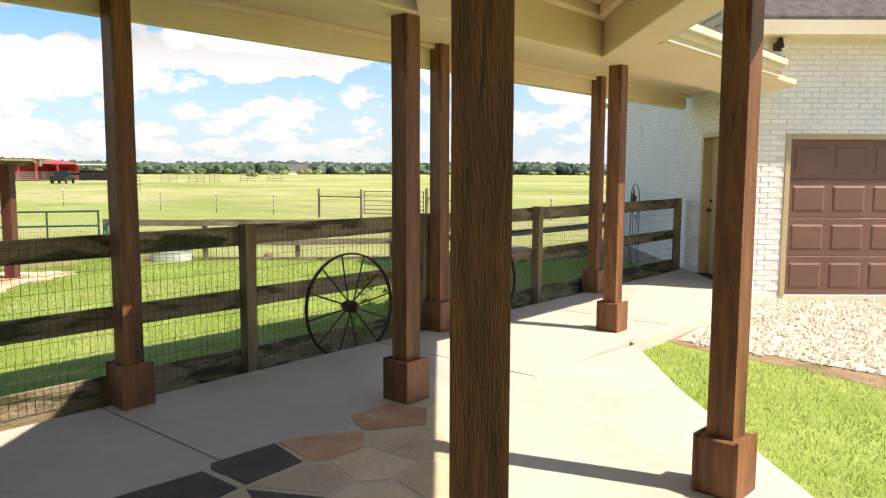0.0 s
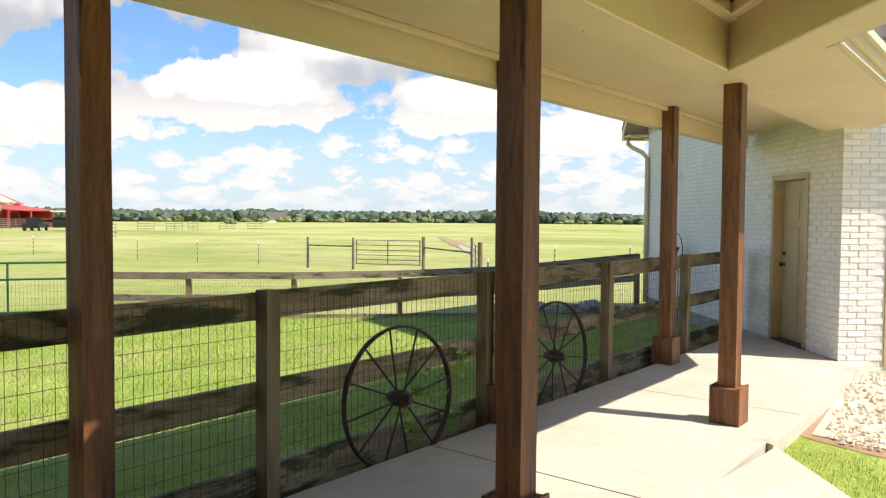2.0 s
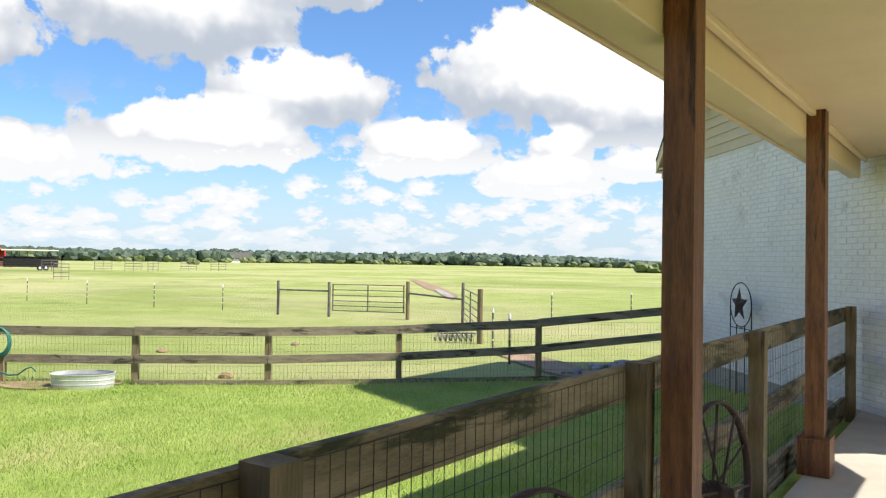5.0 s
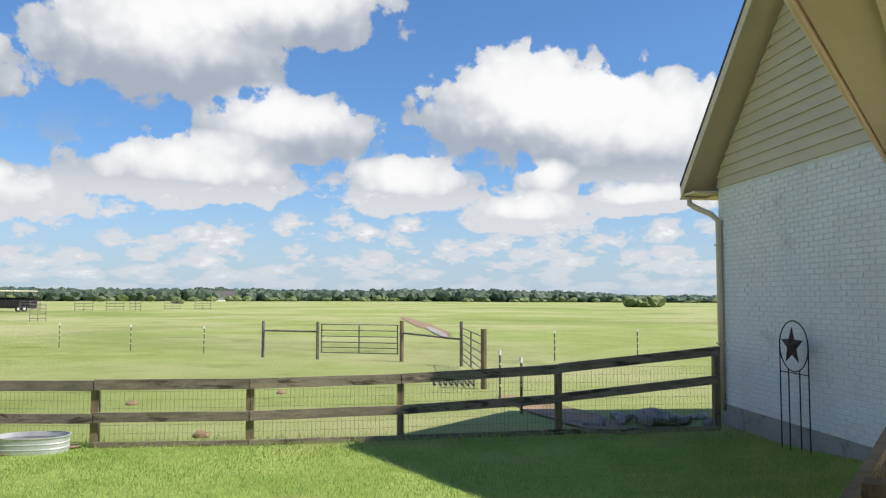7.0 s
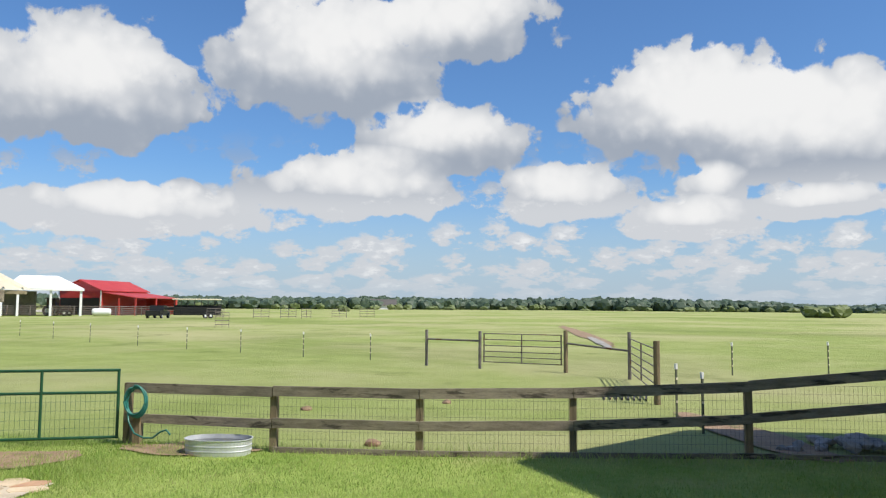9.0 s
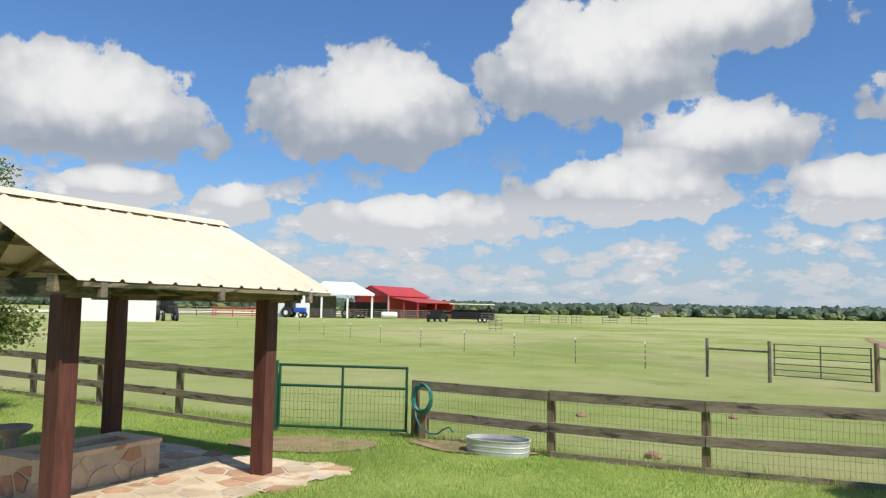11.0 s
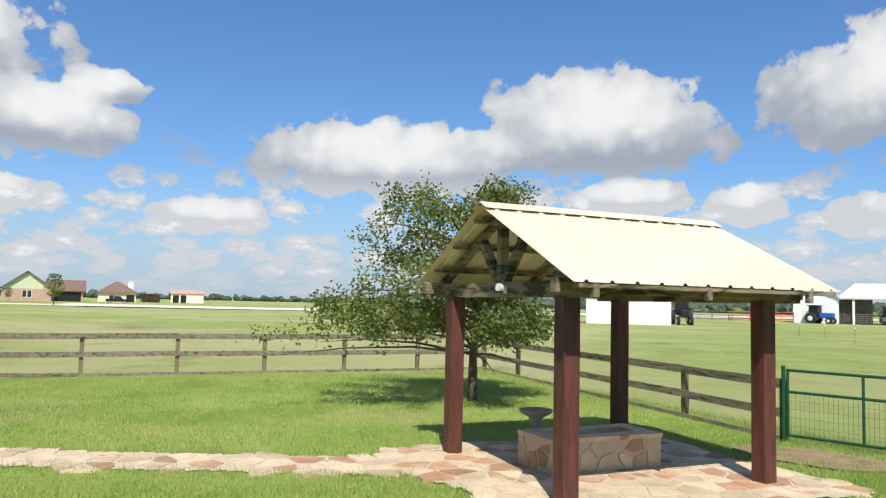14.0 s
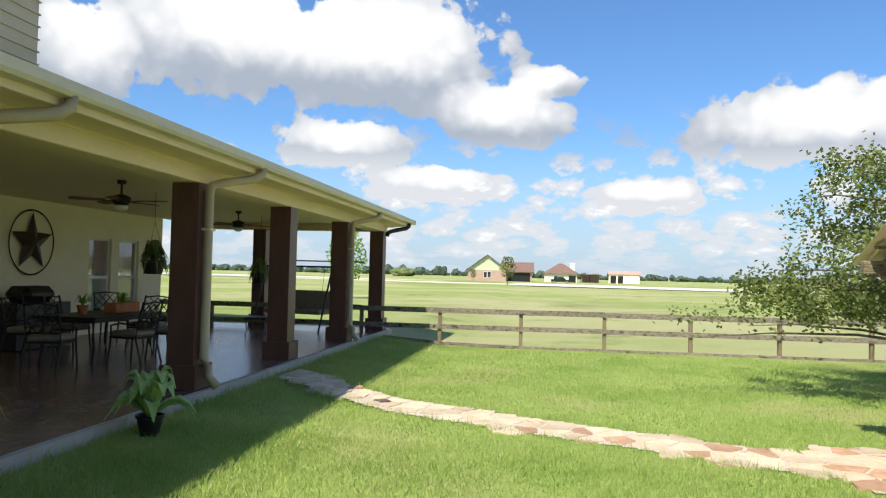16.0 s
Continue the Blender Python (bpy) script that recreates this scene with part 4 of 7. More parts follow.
def garage():
    w = thing("wall_west", "white painted brick gable wall with siding above and a grey concrete plinth", "wall", kind="structure")
    part("core", wall_with_hole("x", GX, GX + 0.2, GY0, GY1, 0.0, GTOP, [DOOR], M["mortar"]), M["mortar"], w)
    bm = bmesh.new()
    box(bm, GX - 0.012, 11.35, -0.5, GX + 0.2, GY1 + 0.012, -0.002)
    part("plinth", bm, M["plinth"], w)
    brick_field(w, "x", GY0, GY1, 0.005, GTOP - 0.02, GX, -1, [(DOOR[0] - 0.06, DOOR[1] + 0.06, -0.1, DOOR[3] + 0.05)], 2, (9.4, 12.6, 0.0, 1.7), 150)
    s = thing("wall_south", "white painted brick garage front", "wall", kind="structure")
    part("core", wall_with_hole("y", GY0, GY0 + 0.2, GX + 0.201, 14.0, -0.3, GTOP, [GDOOR], M["mortar"]), M["mortar"], s)
    brick_field(s, "y", GX - 0.01, 11.0, -0.2, GTOP - 0.1, GY0, -1, [(GDOOR[0] - 0.05, GDOOR[1] + 0.05, -1, GDOOR[3] + 0.06)], 3, (3.7, 4.4, -0.2, 2.6), 130)
    for nm, x0, y0, x1, y1 in (("wall_north", GX + 0.2, GY1 - 0.2, 14, GY1), ("wall_east", 13.8, GY0 + 0.2, 14, GY1 - 0.2)):
        bm = bmesh.new()
        box(bm, x0, y0, -0.4, x1, y1, GTOP)
        solid(nm, bm, M["brick"], "white painted brick garage wall", "wall", "structure")
    # siding boards fill the gable
    ridge_y, ridge_z, tip_z, tip_y = 12.92, 7.1, 3.29, 16.82
    slope = (ridge_z - tip_z) / (tip_y - ridge_y)
    g = thing("gable_siding", "tan lap siding in the garage gable", "siding", kind="structure")
    z = GTOP
    while z < ridge_z - 0.35:
        half = (ridge_z - 0.2 - z) / slope
        bm = bmesh.new()
        h = min(half, (GY1 - GY0) / 2)
        m = min((ridge_z - 0.2 - z - 0.155) / slope, h)
        y0, y1, y2, y3 = ridge_y - h, ridge_y + h, ridge_y + max(m, 0.02), ridge_y - max(m, 0.02)
        vs = [bm.verts.new(q) for q in ((GX - 0.030, y0, z), (GX - 0.030, y1, z), (GX - 0.004, y2, z + 0.158), (GX - 0.004, y3, z + 0.158),
                                         (GX + 0.02, y0, z), (GX + 0.02, y1, z), (GX + 0.02, y2, z + 0.158), (GX + 0.02, y3, z + 0.158))]
        for f in BOX_F:
            bm.faces.new([vs[i] for i in f])
        part("board", bm, M["siding"], g)
        z += 0.155
    r = thing("garage_roof", "dark shingle gable roof with tan soffit and rake boards", "roof", kind="structure")
    for sgn in (1, -1):
        bm = bmesh.new()
        ye = ridge_y + sgn * (tip_y - ridge_y)
        for x0, x1, up, dn, nm, mn in ((3.36, 14.4, 0.14, 0.09, "shingles", "shingle"), (3.40, 14.4, 0.085, -0.02, "roof_deck", "tan")):
            bm = bmesh.new()
            q = [(x0, ye, tip_z + dn), (x1, ye, tip_z + dn), (x1, ridge_y, ridge_z + dn), (x0, ridge_y, ridge_z + dn)]
            lo = [bm.verts.new(v) for v in q]
            hi = [bm.verts.new((v[0], v[1], v[2] + up - dn)) for v in q]
            bm.faces.new(lo)
            bm.faces.new(hi[::-1])
            for k in range(4):
                bm.faces.new((lo[k], lo[(k + 1) % 4], hi[(k + 1) % 4], hi[k]))
            part(nm, bm, M[mn], r)
        bm = bmesh.new()
        q = [(ye, tip_z - 0.10), (ye, tip_z + 0.085), (ridge_y, ridge_z + 0.085), (ridge_y, ridge_z - 0.10)]
        a = [bm.verts.new((3.37, y, z)) for y, z in q]
        b = [bm.verts.new((3.40, y, z)) for y, z in q]
        bm.faces.new(a)
        bm.faces.new(b[::-1])
        for k in range(4):
            bm.faces.new((a[k], a[(k + 1) % 4], b[(k + 1) % 4], b[k]))
        part("rake_board", bm, M["tan"], r)
        bm = bmesh.new()
        box(bm, 3.40, min(ye, ye - sgn * 0.45), tip_z - 0.06, 14.3, max(ye, ye - sgn * 0.45), tip_z - 0.03)
        part("eave_soffit", bm, M["tan"], r)
        bm = bmesh.new()
        box(bm, 3.42, ye - 0.02, tip_z - 0.08, 14.3, ye + 0.02, tip_z + 0.09)
        part("fascia", bm, M["cream"], r)
    # side door
    d = thing("door_1", "closed tan panel door in a tan frame", "door", pose(GX, 0, 0), kind="structure")
    y0, y1, _, zt = DOOR
    for a, b, z0, z1 in ((y0, y0 + 0.07, 0.0, zt), (y1 - 0.07, y1, 0.0, zt), (y0 + 0.071, y1 - 0.071, zt - 0.07, zt)):
        part("jamb", soft_box(-0.02, a, z0, 0.14, b, z1, 0.004), M["doorpaint"], d)
    leaf = part("leaf", soft_box(0.11, y0 + 0.072, 0.025, 0.15, y1 - 0.072, zt - 0.072, 0.003), M["doorpaint"], d)
    for a, b in ((0.13, 0.36), (0.43, 0.66)):
        for z0, z1 in ((0.15, 0.75), (0.85, 1.45), (1.55, 1.9)):
            part("panel", soft_box(0.102, y0 + a, z0, 0.112, y0 + b, z1, 0.005), M["doorpaint"], leaf)
    bm = bmesh.new()
    lathe(bm, [(0.02, 0.0), (0.012, 0.02), (0.028, 0.04), (0.028, 0.06), (0.01, 0.07)], 14, pose(0.108, y1 - 0.14, 0.98, 0, -90, 0))
    lathe(bm, [(0.022, 0.0), (0.022, 0.02), (0.01, 0.025)], 14, pose(0.108, y1 - 0.14, 1.12, 0, -90, 0))
    part("knob", bm, M["dark"], d, "black knob and deadbolt")
    part("threshold", soft_box(-0.02, y0, 0.0, 0.2, y1, 0.022, 0.004), M["bronze"], d)
    # garage door
    g = thing("garage_door", "closed brown sectional garage door with raised panels", "garage door", pose(0, GY0, 0), kind="structure")
    x0, x1, z0, z1 = GDOOR
    for a, b, c, e in ((x0 - 0.04, x0 + 0.03, z0, z1 + 0.05), (x1 - 0.03, x1 + 0.04, z0, z1 + 0.05), (x0 + 0.031, x1 - 0.031, z1 - 0.02, z1 + 0.05)):
        part("casing", soft_box(a, -0.015, c, b, 0.12, e, 0.004), M["doorpaint"], g)
    for k in range(4):
        a, b = z0 + 0.01 + k * 0.505, z0 + 0.01 + k * 0.505 + 0.498
        sec = part("section", soft_box(x0 + 0.035, 0.06, a, x1 - 0.035, 0.10, b, 0.004), M["brown"], g)
        for c in range(9):
            xa = x0 + 0.10 + c * 0.525
            if xa + 0.43 < x1:
                bm = bmesh.new()
                v = box(bm, xa, 0.048, a + 0.08, xa + 0.43, 0.062, b - 0.08)
                for q in v:
                    if q.co.y < 0.055:
                        q.co.x += 0.03 if q.co.x < xa + 0.2 else -0.03
                        q.co.z += 0.03 if q.co.z < (a + b) / 2 else -0.03
                part("panel", bm, M["brown"], sec)
    # flood light under the eave
    f = thing("flood_light", "white twin flood light with dark bracket under the eave", "flood light", pose(4.12, GY0 - 0.03, 3.12))
    part("mount", soft_box(-0.05, -0.03, -0.05, 0.05, 0.03, 0.05, 0.008), M["dark"], f)
    for s, ay in ((-1, 35), (1, -35)):
        bm = bmesh.new()
        lathe(bm, [(0.025, 0.0), (0.035, 0.05), (0.065, 0.10), (0.07, 0.14), (0.06, 0.142)], 18, pose(s * 0.05, -0.04, -0.02, 60, ay, 0))
        part("lamp_head", bm, M["white" if s > 0 else "dark"], f, smooth=True)
    # gutter outlet and downspout at the far corner
    dsp = thing("downspout", "tan round downspout at the garage corner", "downspout", pose(GX - 0.055, GY1 - 0.1, 0))
    bm = bmesh.new()
    tube(bm, [(-0.28, 0.4, 3.20), (-0.28, 0.4, 3.10), (-0.22, 0.3, 3.02), (-0.08, 0.08, 2.90), (0.0, 0.0, 2.78), (0, 0, 1.5), (0, 0, -0.1)], 0.045, 10)
    part("pipe", bm, M["tan"], dsp, smooth=True)
    for z in (0.9, 2.4):
        part("strap", soft_box(-0.055, -0.05, z, 0.055, 0.05, z + 0.03, 0.004), M["tan"], dsp)
    bm = bmesh.new()
    prism(bm, [(GX - 0.02, GY1 + 0.02), (14.3, GY1 + 0.02), (14.3, tip_y + 0.1), (GX - 0.4, tip_y + 0.1), (GX - 0.4, tip_y - 0.05), (GX - 0.02, tip_y - 0.05)], 3.19, 3.22)
    part("gutter_edge", bm, M["tan"], r)
    bm = bmesh.new()
    box(bm, GX + 0.2, GY0 + 0.2, -0.2, 13.8, GY1 - 0.2, -0.1)
    solid("garage_floor", bm, M["plinth"], "grey concrete garage floor", "floor", "structure")


garage()

# ---- gable window ----


def gable_window(y0, y1, z0, z1):
    p = thing("window_1", "small white-framed gable window with dark glass", "window", pose(GX - 0.035, 0, 0), kind="structure")
    for a, b, c, d in ((y0 - 0.09, y1 + 0.09, z0 - 0.1, z0 - 0.002), (y0 - 0.09, y1 + 0.09, z1 + 0.002, z1 + 0.1), (y0 - 0.09, y0 - 0.002, z0, z1), (y1 + 0.002, y1 + 0.09, z0, z1)):
        part("trim", soft_box(-0.02, a, c, 0.02, b, d, 0.003), M["siding"], p)
    for a, b, c, d in ((y0, y1, z0, z0 + 0.06), (y0, y1, z1 - 0.06, z1), (y0, y0 + 0.06, z0 + 0.061, z1 - 0.061), (y1 - 0.06, y1, z0 + 0.061, z1 - 0.061)):
        part("sash", soft_box(-0.022, a, c, 0.015, b, d, 0.003), M["white"], p)
    bm = bmesh.new()
    box(bm, -0.008, y0 + 0.06, z0 + 0.06, 0.0, y1 - 0.06, z1 - 0.06)
    part("pane", bm, M["glass"], p)


gable_window(12.35, 13.17, 4.45, 5.55)


# ---- garden trellis with a star, rocks ----


def star_points(r0, r1):
    return [((r0 if k % 2 == 0 else r1) * math.sin(k * math.pi / 5), (r0 if k % 2 == 0 else r1) * math.cos(k * math.pi / 5)) for k in range(10)]


def barn_star(parent, r, depth, material):
    """A folded metal star in the local yz plane, its ridges raised towards -x."""
    bm = bmesh.new()
    ring = [bm.verts.new((0, a, b)) for a, b in star_points(r, r * 0.42)]
    f, b = bm.verts.new((-depth, 0, 0)), bm.verts.new((depth * 0.3, 0, 0))
    for k in range(10):
        bm.faces.new((ring[k], ring[(k + 1) % 10], f))
        bm.faces.new((ring[(k + 1) % 10], ring[k], b))
    return part("star", bm, material, parent)


def ring_bar(r, bar, seg=40, squash=1.0):
    bm = bmesh.new()
    rings = []
    for k in range(seg):
        a = 2 * math.pi * k / seg
        c = Vector((0, r * squash * math.cos(a), r * math.sin(a)))
        d = c.normalized()
        rings.append([bm.verts.new(c + d * bar * math.cos(q) + Vector((bar, 0, 0)) * math.sin(q)) for q in (0, 1.57, 3.14, 4.71)])
    for a, b in zip(rings, rings[1:] + rings[:1]):
        for i in range(4):
            bm.faces.new((a[i], a[(i + 1) % 4], b[(i + 1) % 4], b[i]))
    return bm


def trellis():
    z0 = gz(3.6, 13.75)
    p = thing("garden_trellis", "black iron trellis with a rusty star, by the brick wall", "trellis", pose(3.58, 14.05, z0))
    o = 1.26
    bm = ring_bar(0.31, 0.009)
    bm.transform(Matrix.Translation((0, 0, o)))
    part("ring", bm, M["dark"], p)
    for y in (-0.31, -0.12, 0.12, 0.31):
        bm = bmesh.new()
        top = o if abs(y) > 0.2 else o - 0.285
        tube(bm, [(0, y, -0.15), (0, y, top)], 0.008, 6)
        part("upright", bm, M["dark"], p)
    for z in (o - 0.33,):
        bm = bmesh.new()
        tube(bm, [(0.003, -0.31, z), (0.003, 0.31, z)], 0.007, 6)
        part("crossbar", bm, M["dark"], p)
    st = barn_star(p, 0.25, 0.06, M["rust"])
    st.matrix_basis = pose(-0.02, 0, o + 0.0)


trellis()


def rocks():
    rnd = random.Random(8)
    for k in range(34):
        x, y = rnd.gauss(2.75, 0.42), rnd.gauss(16.45, 0.2)
        y = max(y, 16.22)
        r = rnd.uniform(0.06, 0.15)
        bm = bmesh.new()
        bmesh.ops.create_icosphere(bm, subdivisions=1, radius=r)
        for v in bm.verts:
            v.co *= rnd.uniform(0.75, 1.15)
            v.co.z *= 0.6
        bm.transform(pose(x, y, gz(x, y) + r * 0.3 + 0.10 * max(0, 1 - abs(x - 2.75) / 0.6), rnd.uniform(-20, 20), rnd.uniform(-20, 20), rnd.uniform(0, 360)))
        solid("rock", bm, M["rock"], "rough grey broken stone in a pile by the fence", "rock", group="rock pile")


rocks()

# ---- yard fences ----
house_things = set(bpy.data.objects)


def zline(pts, x):
    for (a, za), (b, zb) in zip(pts, pts[1:]):
        if x <= b:
            return za + (zb - za) * max(x - a, 0) / (b - a)
    return pts[-1][1]


def rail_fence(label, posts, tops, side, wire=True, kick=True, wood="greyrail", pw=0.045, step=0.1, skip=-1):
    """Posts (x, y) with the height of the top rail at each; side: which way the rails are nailed on."""
    p = thing("fence", label, "fence")
    for (x, y), zt in zip(posts, tops):
        part("post", soft_box(-pw, -pw, gz(x, y) - 0.3, pw, pw, zt - 0.01, cuts=3, wob=0.004, m=Matrix.Translation((x, y, 0))), M["postwood"], p)
    for k, (((ax, ay), za), ((bx, by), zb)) in enumerate(zip(zip(posts, tops), zip(posts[1:], tops[1:]))):
        d = Vector((bx - ax, by - ay, 0)).normalized()
        o = Vector((-d.y, d.x, 0)) * side * (pw + 0.021)
        hop = 0.012 if k % 3 == 1 else 0.0
        for dz, h in ((-0.065, 0.13), (-0.475, 0.12)):
            rail_between("rail", p, Vector((ax, ay, za + dz + hop)) + o, Vector((bx, by, zb + dz)) + o - d * 0.006, h, 0.038, wood, 0.005)
        if kick and k != skip:
            rail_between("kick_board", p, Vector((ax, ay, gz(ax, ay) + 0.03)) + o, Vector((bx, by, gz(bx, by) + 0.03)) + o - d * 0.006, 0.08, 0.03, wood, 0.004)
    if wire:
        for ((ax, ay), za), ((bx, by), zb) in zip(zip(posts, tops), zip(posts[1:], tops[1:])):
            wire_panel(p, (ax, ay + 0.03), (bx, by + 0.03), min(gz(ax, ay), gz(bx, by)) + 0.05, min(za, zb) - 0.05, step * 0.55, step, 0.0014)
    return p


rail_fence("grey weathered two-rail timber fence with wire mesh across the lawn",
           [(-7.22, 15.12), (-5.05, 14.88), (-3.13, 14.92), (-1.18, 15.12), (1.05, 15.42), (3.42, 15.55)], [0.52, 0.53, 0.54, 0.57, 0.66, 0.90], -1, skip=0)
corner = (-20.3, 15.4)
east = [(-9.25, 14.42)] + [(-9.25 + (corner[0] + 9.25) * k / 5, 14.42 + (corner[1] - 14.42) * k / 5) for k in range(1, 6)]
rail_fence("grey two-rail timber fence behind the lawn", east, [0.56] * 6, 1, False, True)
west = [corner] + [(-20.3 - 0.0 * k, 15.4 - 2.05 * k) for k in range(1, 16)]
rail_fence("sun-bleached two-rail timber fence along the pasture", west, [0.66] * 16, 1, False, True)


def yard_gate():
    a, b = Vector((-9.16, 14.36, 0)), Vector((-7.30, 15.02, 0))
    z0 = gz(-8.2, 14.7)
    d = b - a
    p = thing("yard_gate", "closed green tubular steel gate with wire mesh", "gate", Matrix.Translation((a.x, a.y, z0)) @ Matrix.Rotation(math.atan2(d.y, d.x), 4, "Z"))
    ln = d.length
    for pts in ([(0.02, 0, 0.08), (0.02, 0, 1.02)], [(ln - 0.02, 0, 0.08), (ln - 0.02, 0, 1.02)], [(0, 0, 1.0), (ln, 0, 1.0)], [(0, 0, 0.70), (ln, 0, 0.70)], [(0, 0, 0.10), (ln, 0, 0.10)], [(ln / 2, 0, 0.10), (ln / 2, 0, 1.0)]):
        bm = bmesh.new()
        tube(bm, pts, 0.02, 8)
        part("bar", bm, M["green"], p)
    wire_panel(p, (0, 0), (ln, 0), 0.11, 0.70, 0.06, 0.1, 0.002).data.materials[0] = M["green"]
    bm = bmesh.new()
    tube(bm, [(-0.04, 0, -0.05), (-0.04, 0, 1.06)], 0.03, 8)
    part("hinge_post", bm, M["green"], p)


yard_gate()

patch("gate_path", blob(-8.15, 13.7, 1.0, 0.55, 40, 0.2, 3.0, 0.45), lambda x, y: gz(x, y) + 0.024, M["dirt"], "worn bare earth at the gate", "ground")
patch("tank_mud", blob(-6.15, 14.75, 0.9, 0.42, 40, 0.3, 5.0), lambda x, y: gz(x, y) + 0.024, M["dirt"], "bare earth round the stock tank", "ground")
patch("fence_mud", blob(1.5, 17.3, 0.45, 2.2, 40, 0.35, 6.0, 0.25), lambda x, y: gz(x, y) + 0.024, M["dirt"], "trodden bare earth behind the fence", "ground")
patch("cow_track", blob(1.5, 62, 0.6, 20, 40, 0.3, 7.0, 0.03), lambda x, y: gz(x, y) + 0.03, M["dirt"], "reddish worn track in the pasture", "ground")
patch("puddle_track", blob(1.75, 47, 0.28, 7, 40, 0.3, 9.0, 0.0), lambda x, y: gz(x, y) + 0.045, M["plinth"], "pale wet track in the pasture", "ground")


def stock_tank():
    p = thing("stock_tank", "oval galvanised steel stock tank by the fence", "trough", pose(-5.69, 14.62, gz(-5.9, 14.6), 0, 0, 4) @ Matrix.Diagonal((0.85, 0.95, 0.9, 1.0)))
    bm = bmesh.new()
    n, rows = 48, [(0.0, 0.96), (0.07, 0.975), (0.09, 0.99), (0.11, 0.975), (0.16, 0.98), (0.18, 0.995), (0.20, 0.98), (0.27, 0.99), (0.285, 1.02), (0.30, 1.02), (0.30, 0.985), (0.22, 0.96)]
    rings = []
    for z, s in rows:
        rings.append([bm.verts.new((0.50 * s * (abs(math.cos(a)) ** 0.8) * (1 if math.cos(a) > 0 else -1), 0.27 * s * (abs(math.sin(a)) ** 0.8) * (1 if math.sin(a) > 0 else -1), z)) for a in (2 * math.pi * k / n for k in range(n))])
    for v in bm.verts:
        v.co.z *= 0.76
    for a, b in zip(rings, rings[1:]):
        for k in range(n):
            bm.faces.new((a[k], a[(k + 1) % n], b[(k + 1) % n], b[k]))
    bm.faces.new(rings[0][::-1])
    part("shell", bm, M["zinc"], p)
    bm = bmesh.new()
    bm.faces.new([bm.verts.new((0.47 * math.cos(2 * math.pi * k / 40), 0.25 * math.sin(2 * math.pi * k / 40), 0.168)) for k in range(40)])
    part("water", bm, M["glass"], p, "still dark water")


stock_tank()


def garden_hose():
    p = thing("garden_hose", "coiled green garden hose hung on the fence post", "hose", pose(-7.02, 15.02, 0))
    rnd = random.Random(2)
    pts = []
    for k in range(150):
        a = k * 2 * math.pi / 30
        r = 0.14 + 0.025 * math.sin(k * 0.22)
        pts.append((r * math.sin(a) + 0.004 * rnd.uniform(-1, 1), -0.07 - 0.012 * (k / 30), 0.28 + 1.35 * r * math.cos(a) - 0.05 * (k % 60) / 60))
    bm = bmesh.new()
    tube(bm, pts, 0.012, 7)
    part("coil", bm, M["hose"], p, smooth=True)
    bm = bmesh.new()
    tube(bm, [(-0.1, -0.1, 0.2), (-0.06, -0.14, 0.02), (0.06, -0.2, -0.12), (0.25, -0.3, -0.16), (0.42, -0.38, -0.14), (0.55, -0.43, -0.05), (0.64, -0.45, -0.02), (0.70, -0.46, -0.08)], 0.012, 7)
    part("tail", bm, M["hose"], p, smooth=True)
    part("hook_post", soft_box(-0.05, -0.05, -0.5, 0.05, 0.05, 0.12, cuts=2, wob=0.003), M["postwood"], p)


garden_hose()



def clod(x, y, r, seed):
    rnd = random.Random(seed)
    bm = bmesh.new()
    bmesh.ops.create_icosphere(bm, subdivisions=2, radius=r)
    for v in bm.verts:
        v.co *= 1 + 0.35 * noise.noise(v.co * 9 + Vector((seed, 0, 0)))
        v.co.z *= 0.55
    bm.transform(pose(x, y, gz(x, y) + 0.2 * r, 0, 0, rnd.uniform(0, 360)))
    solid("clod", bm, M["dirt"], "dark lump of earth in the pasture grass", "clod", group="clods")


clod(-5.8, 18.69, 0.11, 1)
clod(-3.4, 20.09, 0.10, 2)
clod(-3.87, 15.5, 0.12, 3)


# ---- pasture: pipe gate, steel posts, panels ----


def pipe_gate():
    P = [(-5.15, 29.3), (-3.36, 28.4), (-0.79, 27.5), (0.82, 25.8), (0.72, 20.6)]
    H = [1.15, 1.15, 1.22, 1.25, 1.25]
    p = thing("pasture_gate", "weathered pipe gate and rails between posts in the pasture", "gate")
    for k, ((x, y), h) in enumerate(zip(P, H)):
        bm = bmesh.new()
        tube(bm, [(x, y, gz(x, y) - 0.2), (x, y, gz(x, y) + h)], 0.065 if k in (2, 4) else 0.048, 10)
        part("post", bm, M["postwood" if k in (2, 4) else "pipe"], p)

    def bar(i, j, h0, h1, r=0.025, nm="rail", inset=0.0):
        a, b = Vector((*P[i], gz(*P[i]) + h0)), Vector((*P[j], gz(*P[j]) + h1))
        d = (b - a).normalized() * inset
        bm = bmesh.new()
        tube(bm, [a + d, b - d], r, 7)
        part(nm, bm, M["pipe"], p)

    bar(0, 1, 0.85, 0.85, 0.03)
    bar(2, 3, 0.85, 0.75, 0.03)
    for z in (0.22, 0.38, 0.54, 0.72, 0.9, 1.08):
        bar(1, 2, z, z, 0.014, "gate_bar", 0.1)
        bar(3, 4, z, z, 0.014, "gate_bar", 0.3)
    for i, j in ((1, 2), (3, 4)):
        for f in (0.05, 0.5, 0.95):
            a, b = Vector((*P[i], 0)), Vector((*P[j], 0))
            q = a + (b - a) * f
            z = gz(q.x, q.y)
            bm = bmesh.new()
            tube(bm, [(q.x, q.y, z + 0.22), (q.x, q.y, z + 1.08)], 0.02, 7)
            part("brace", bm, M["pipe"], p)


pipe_gate()


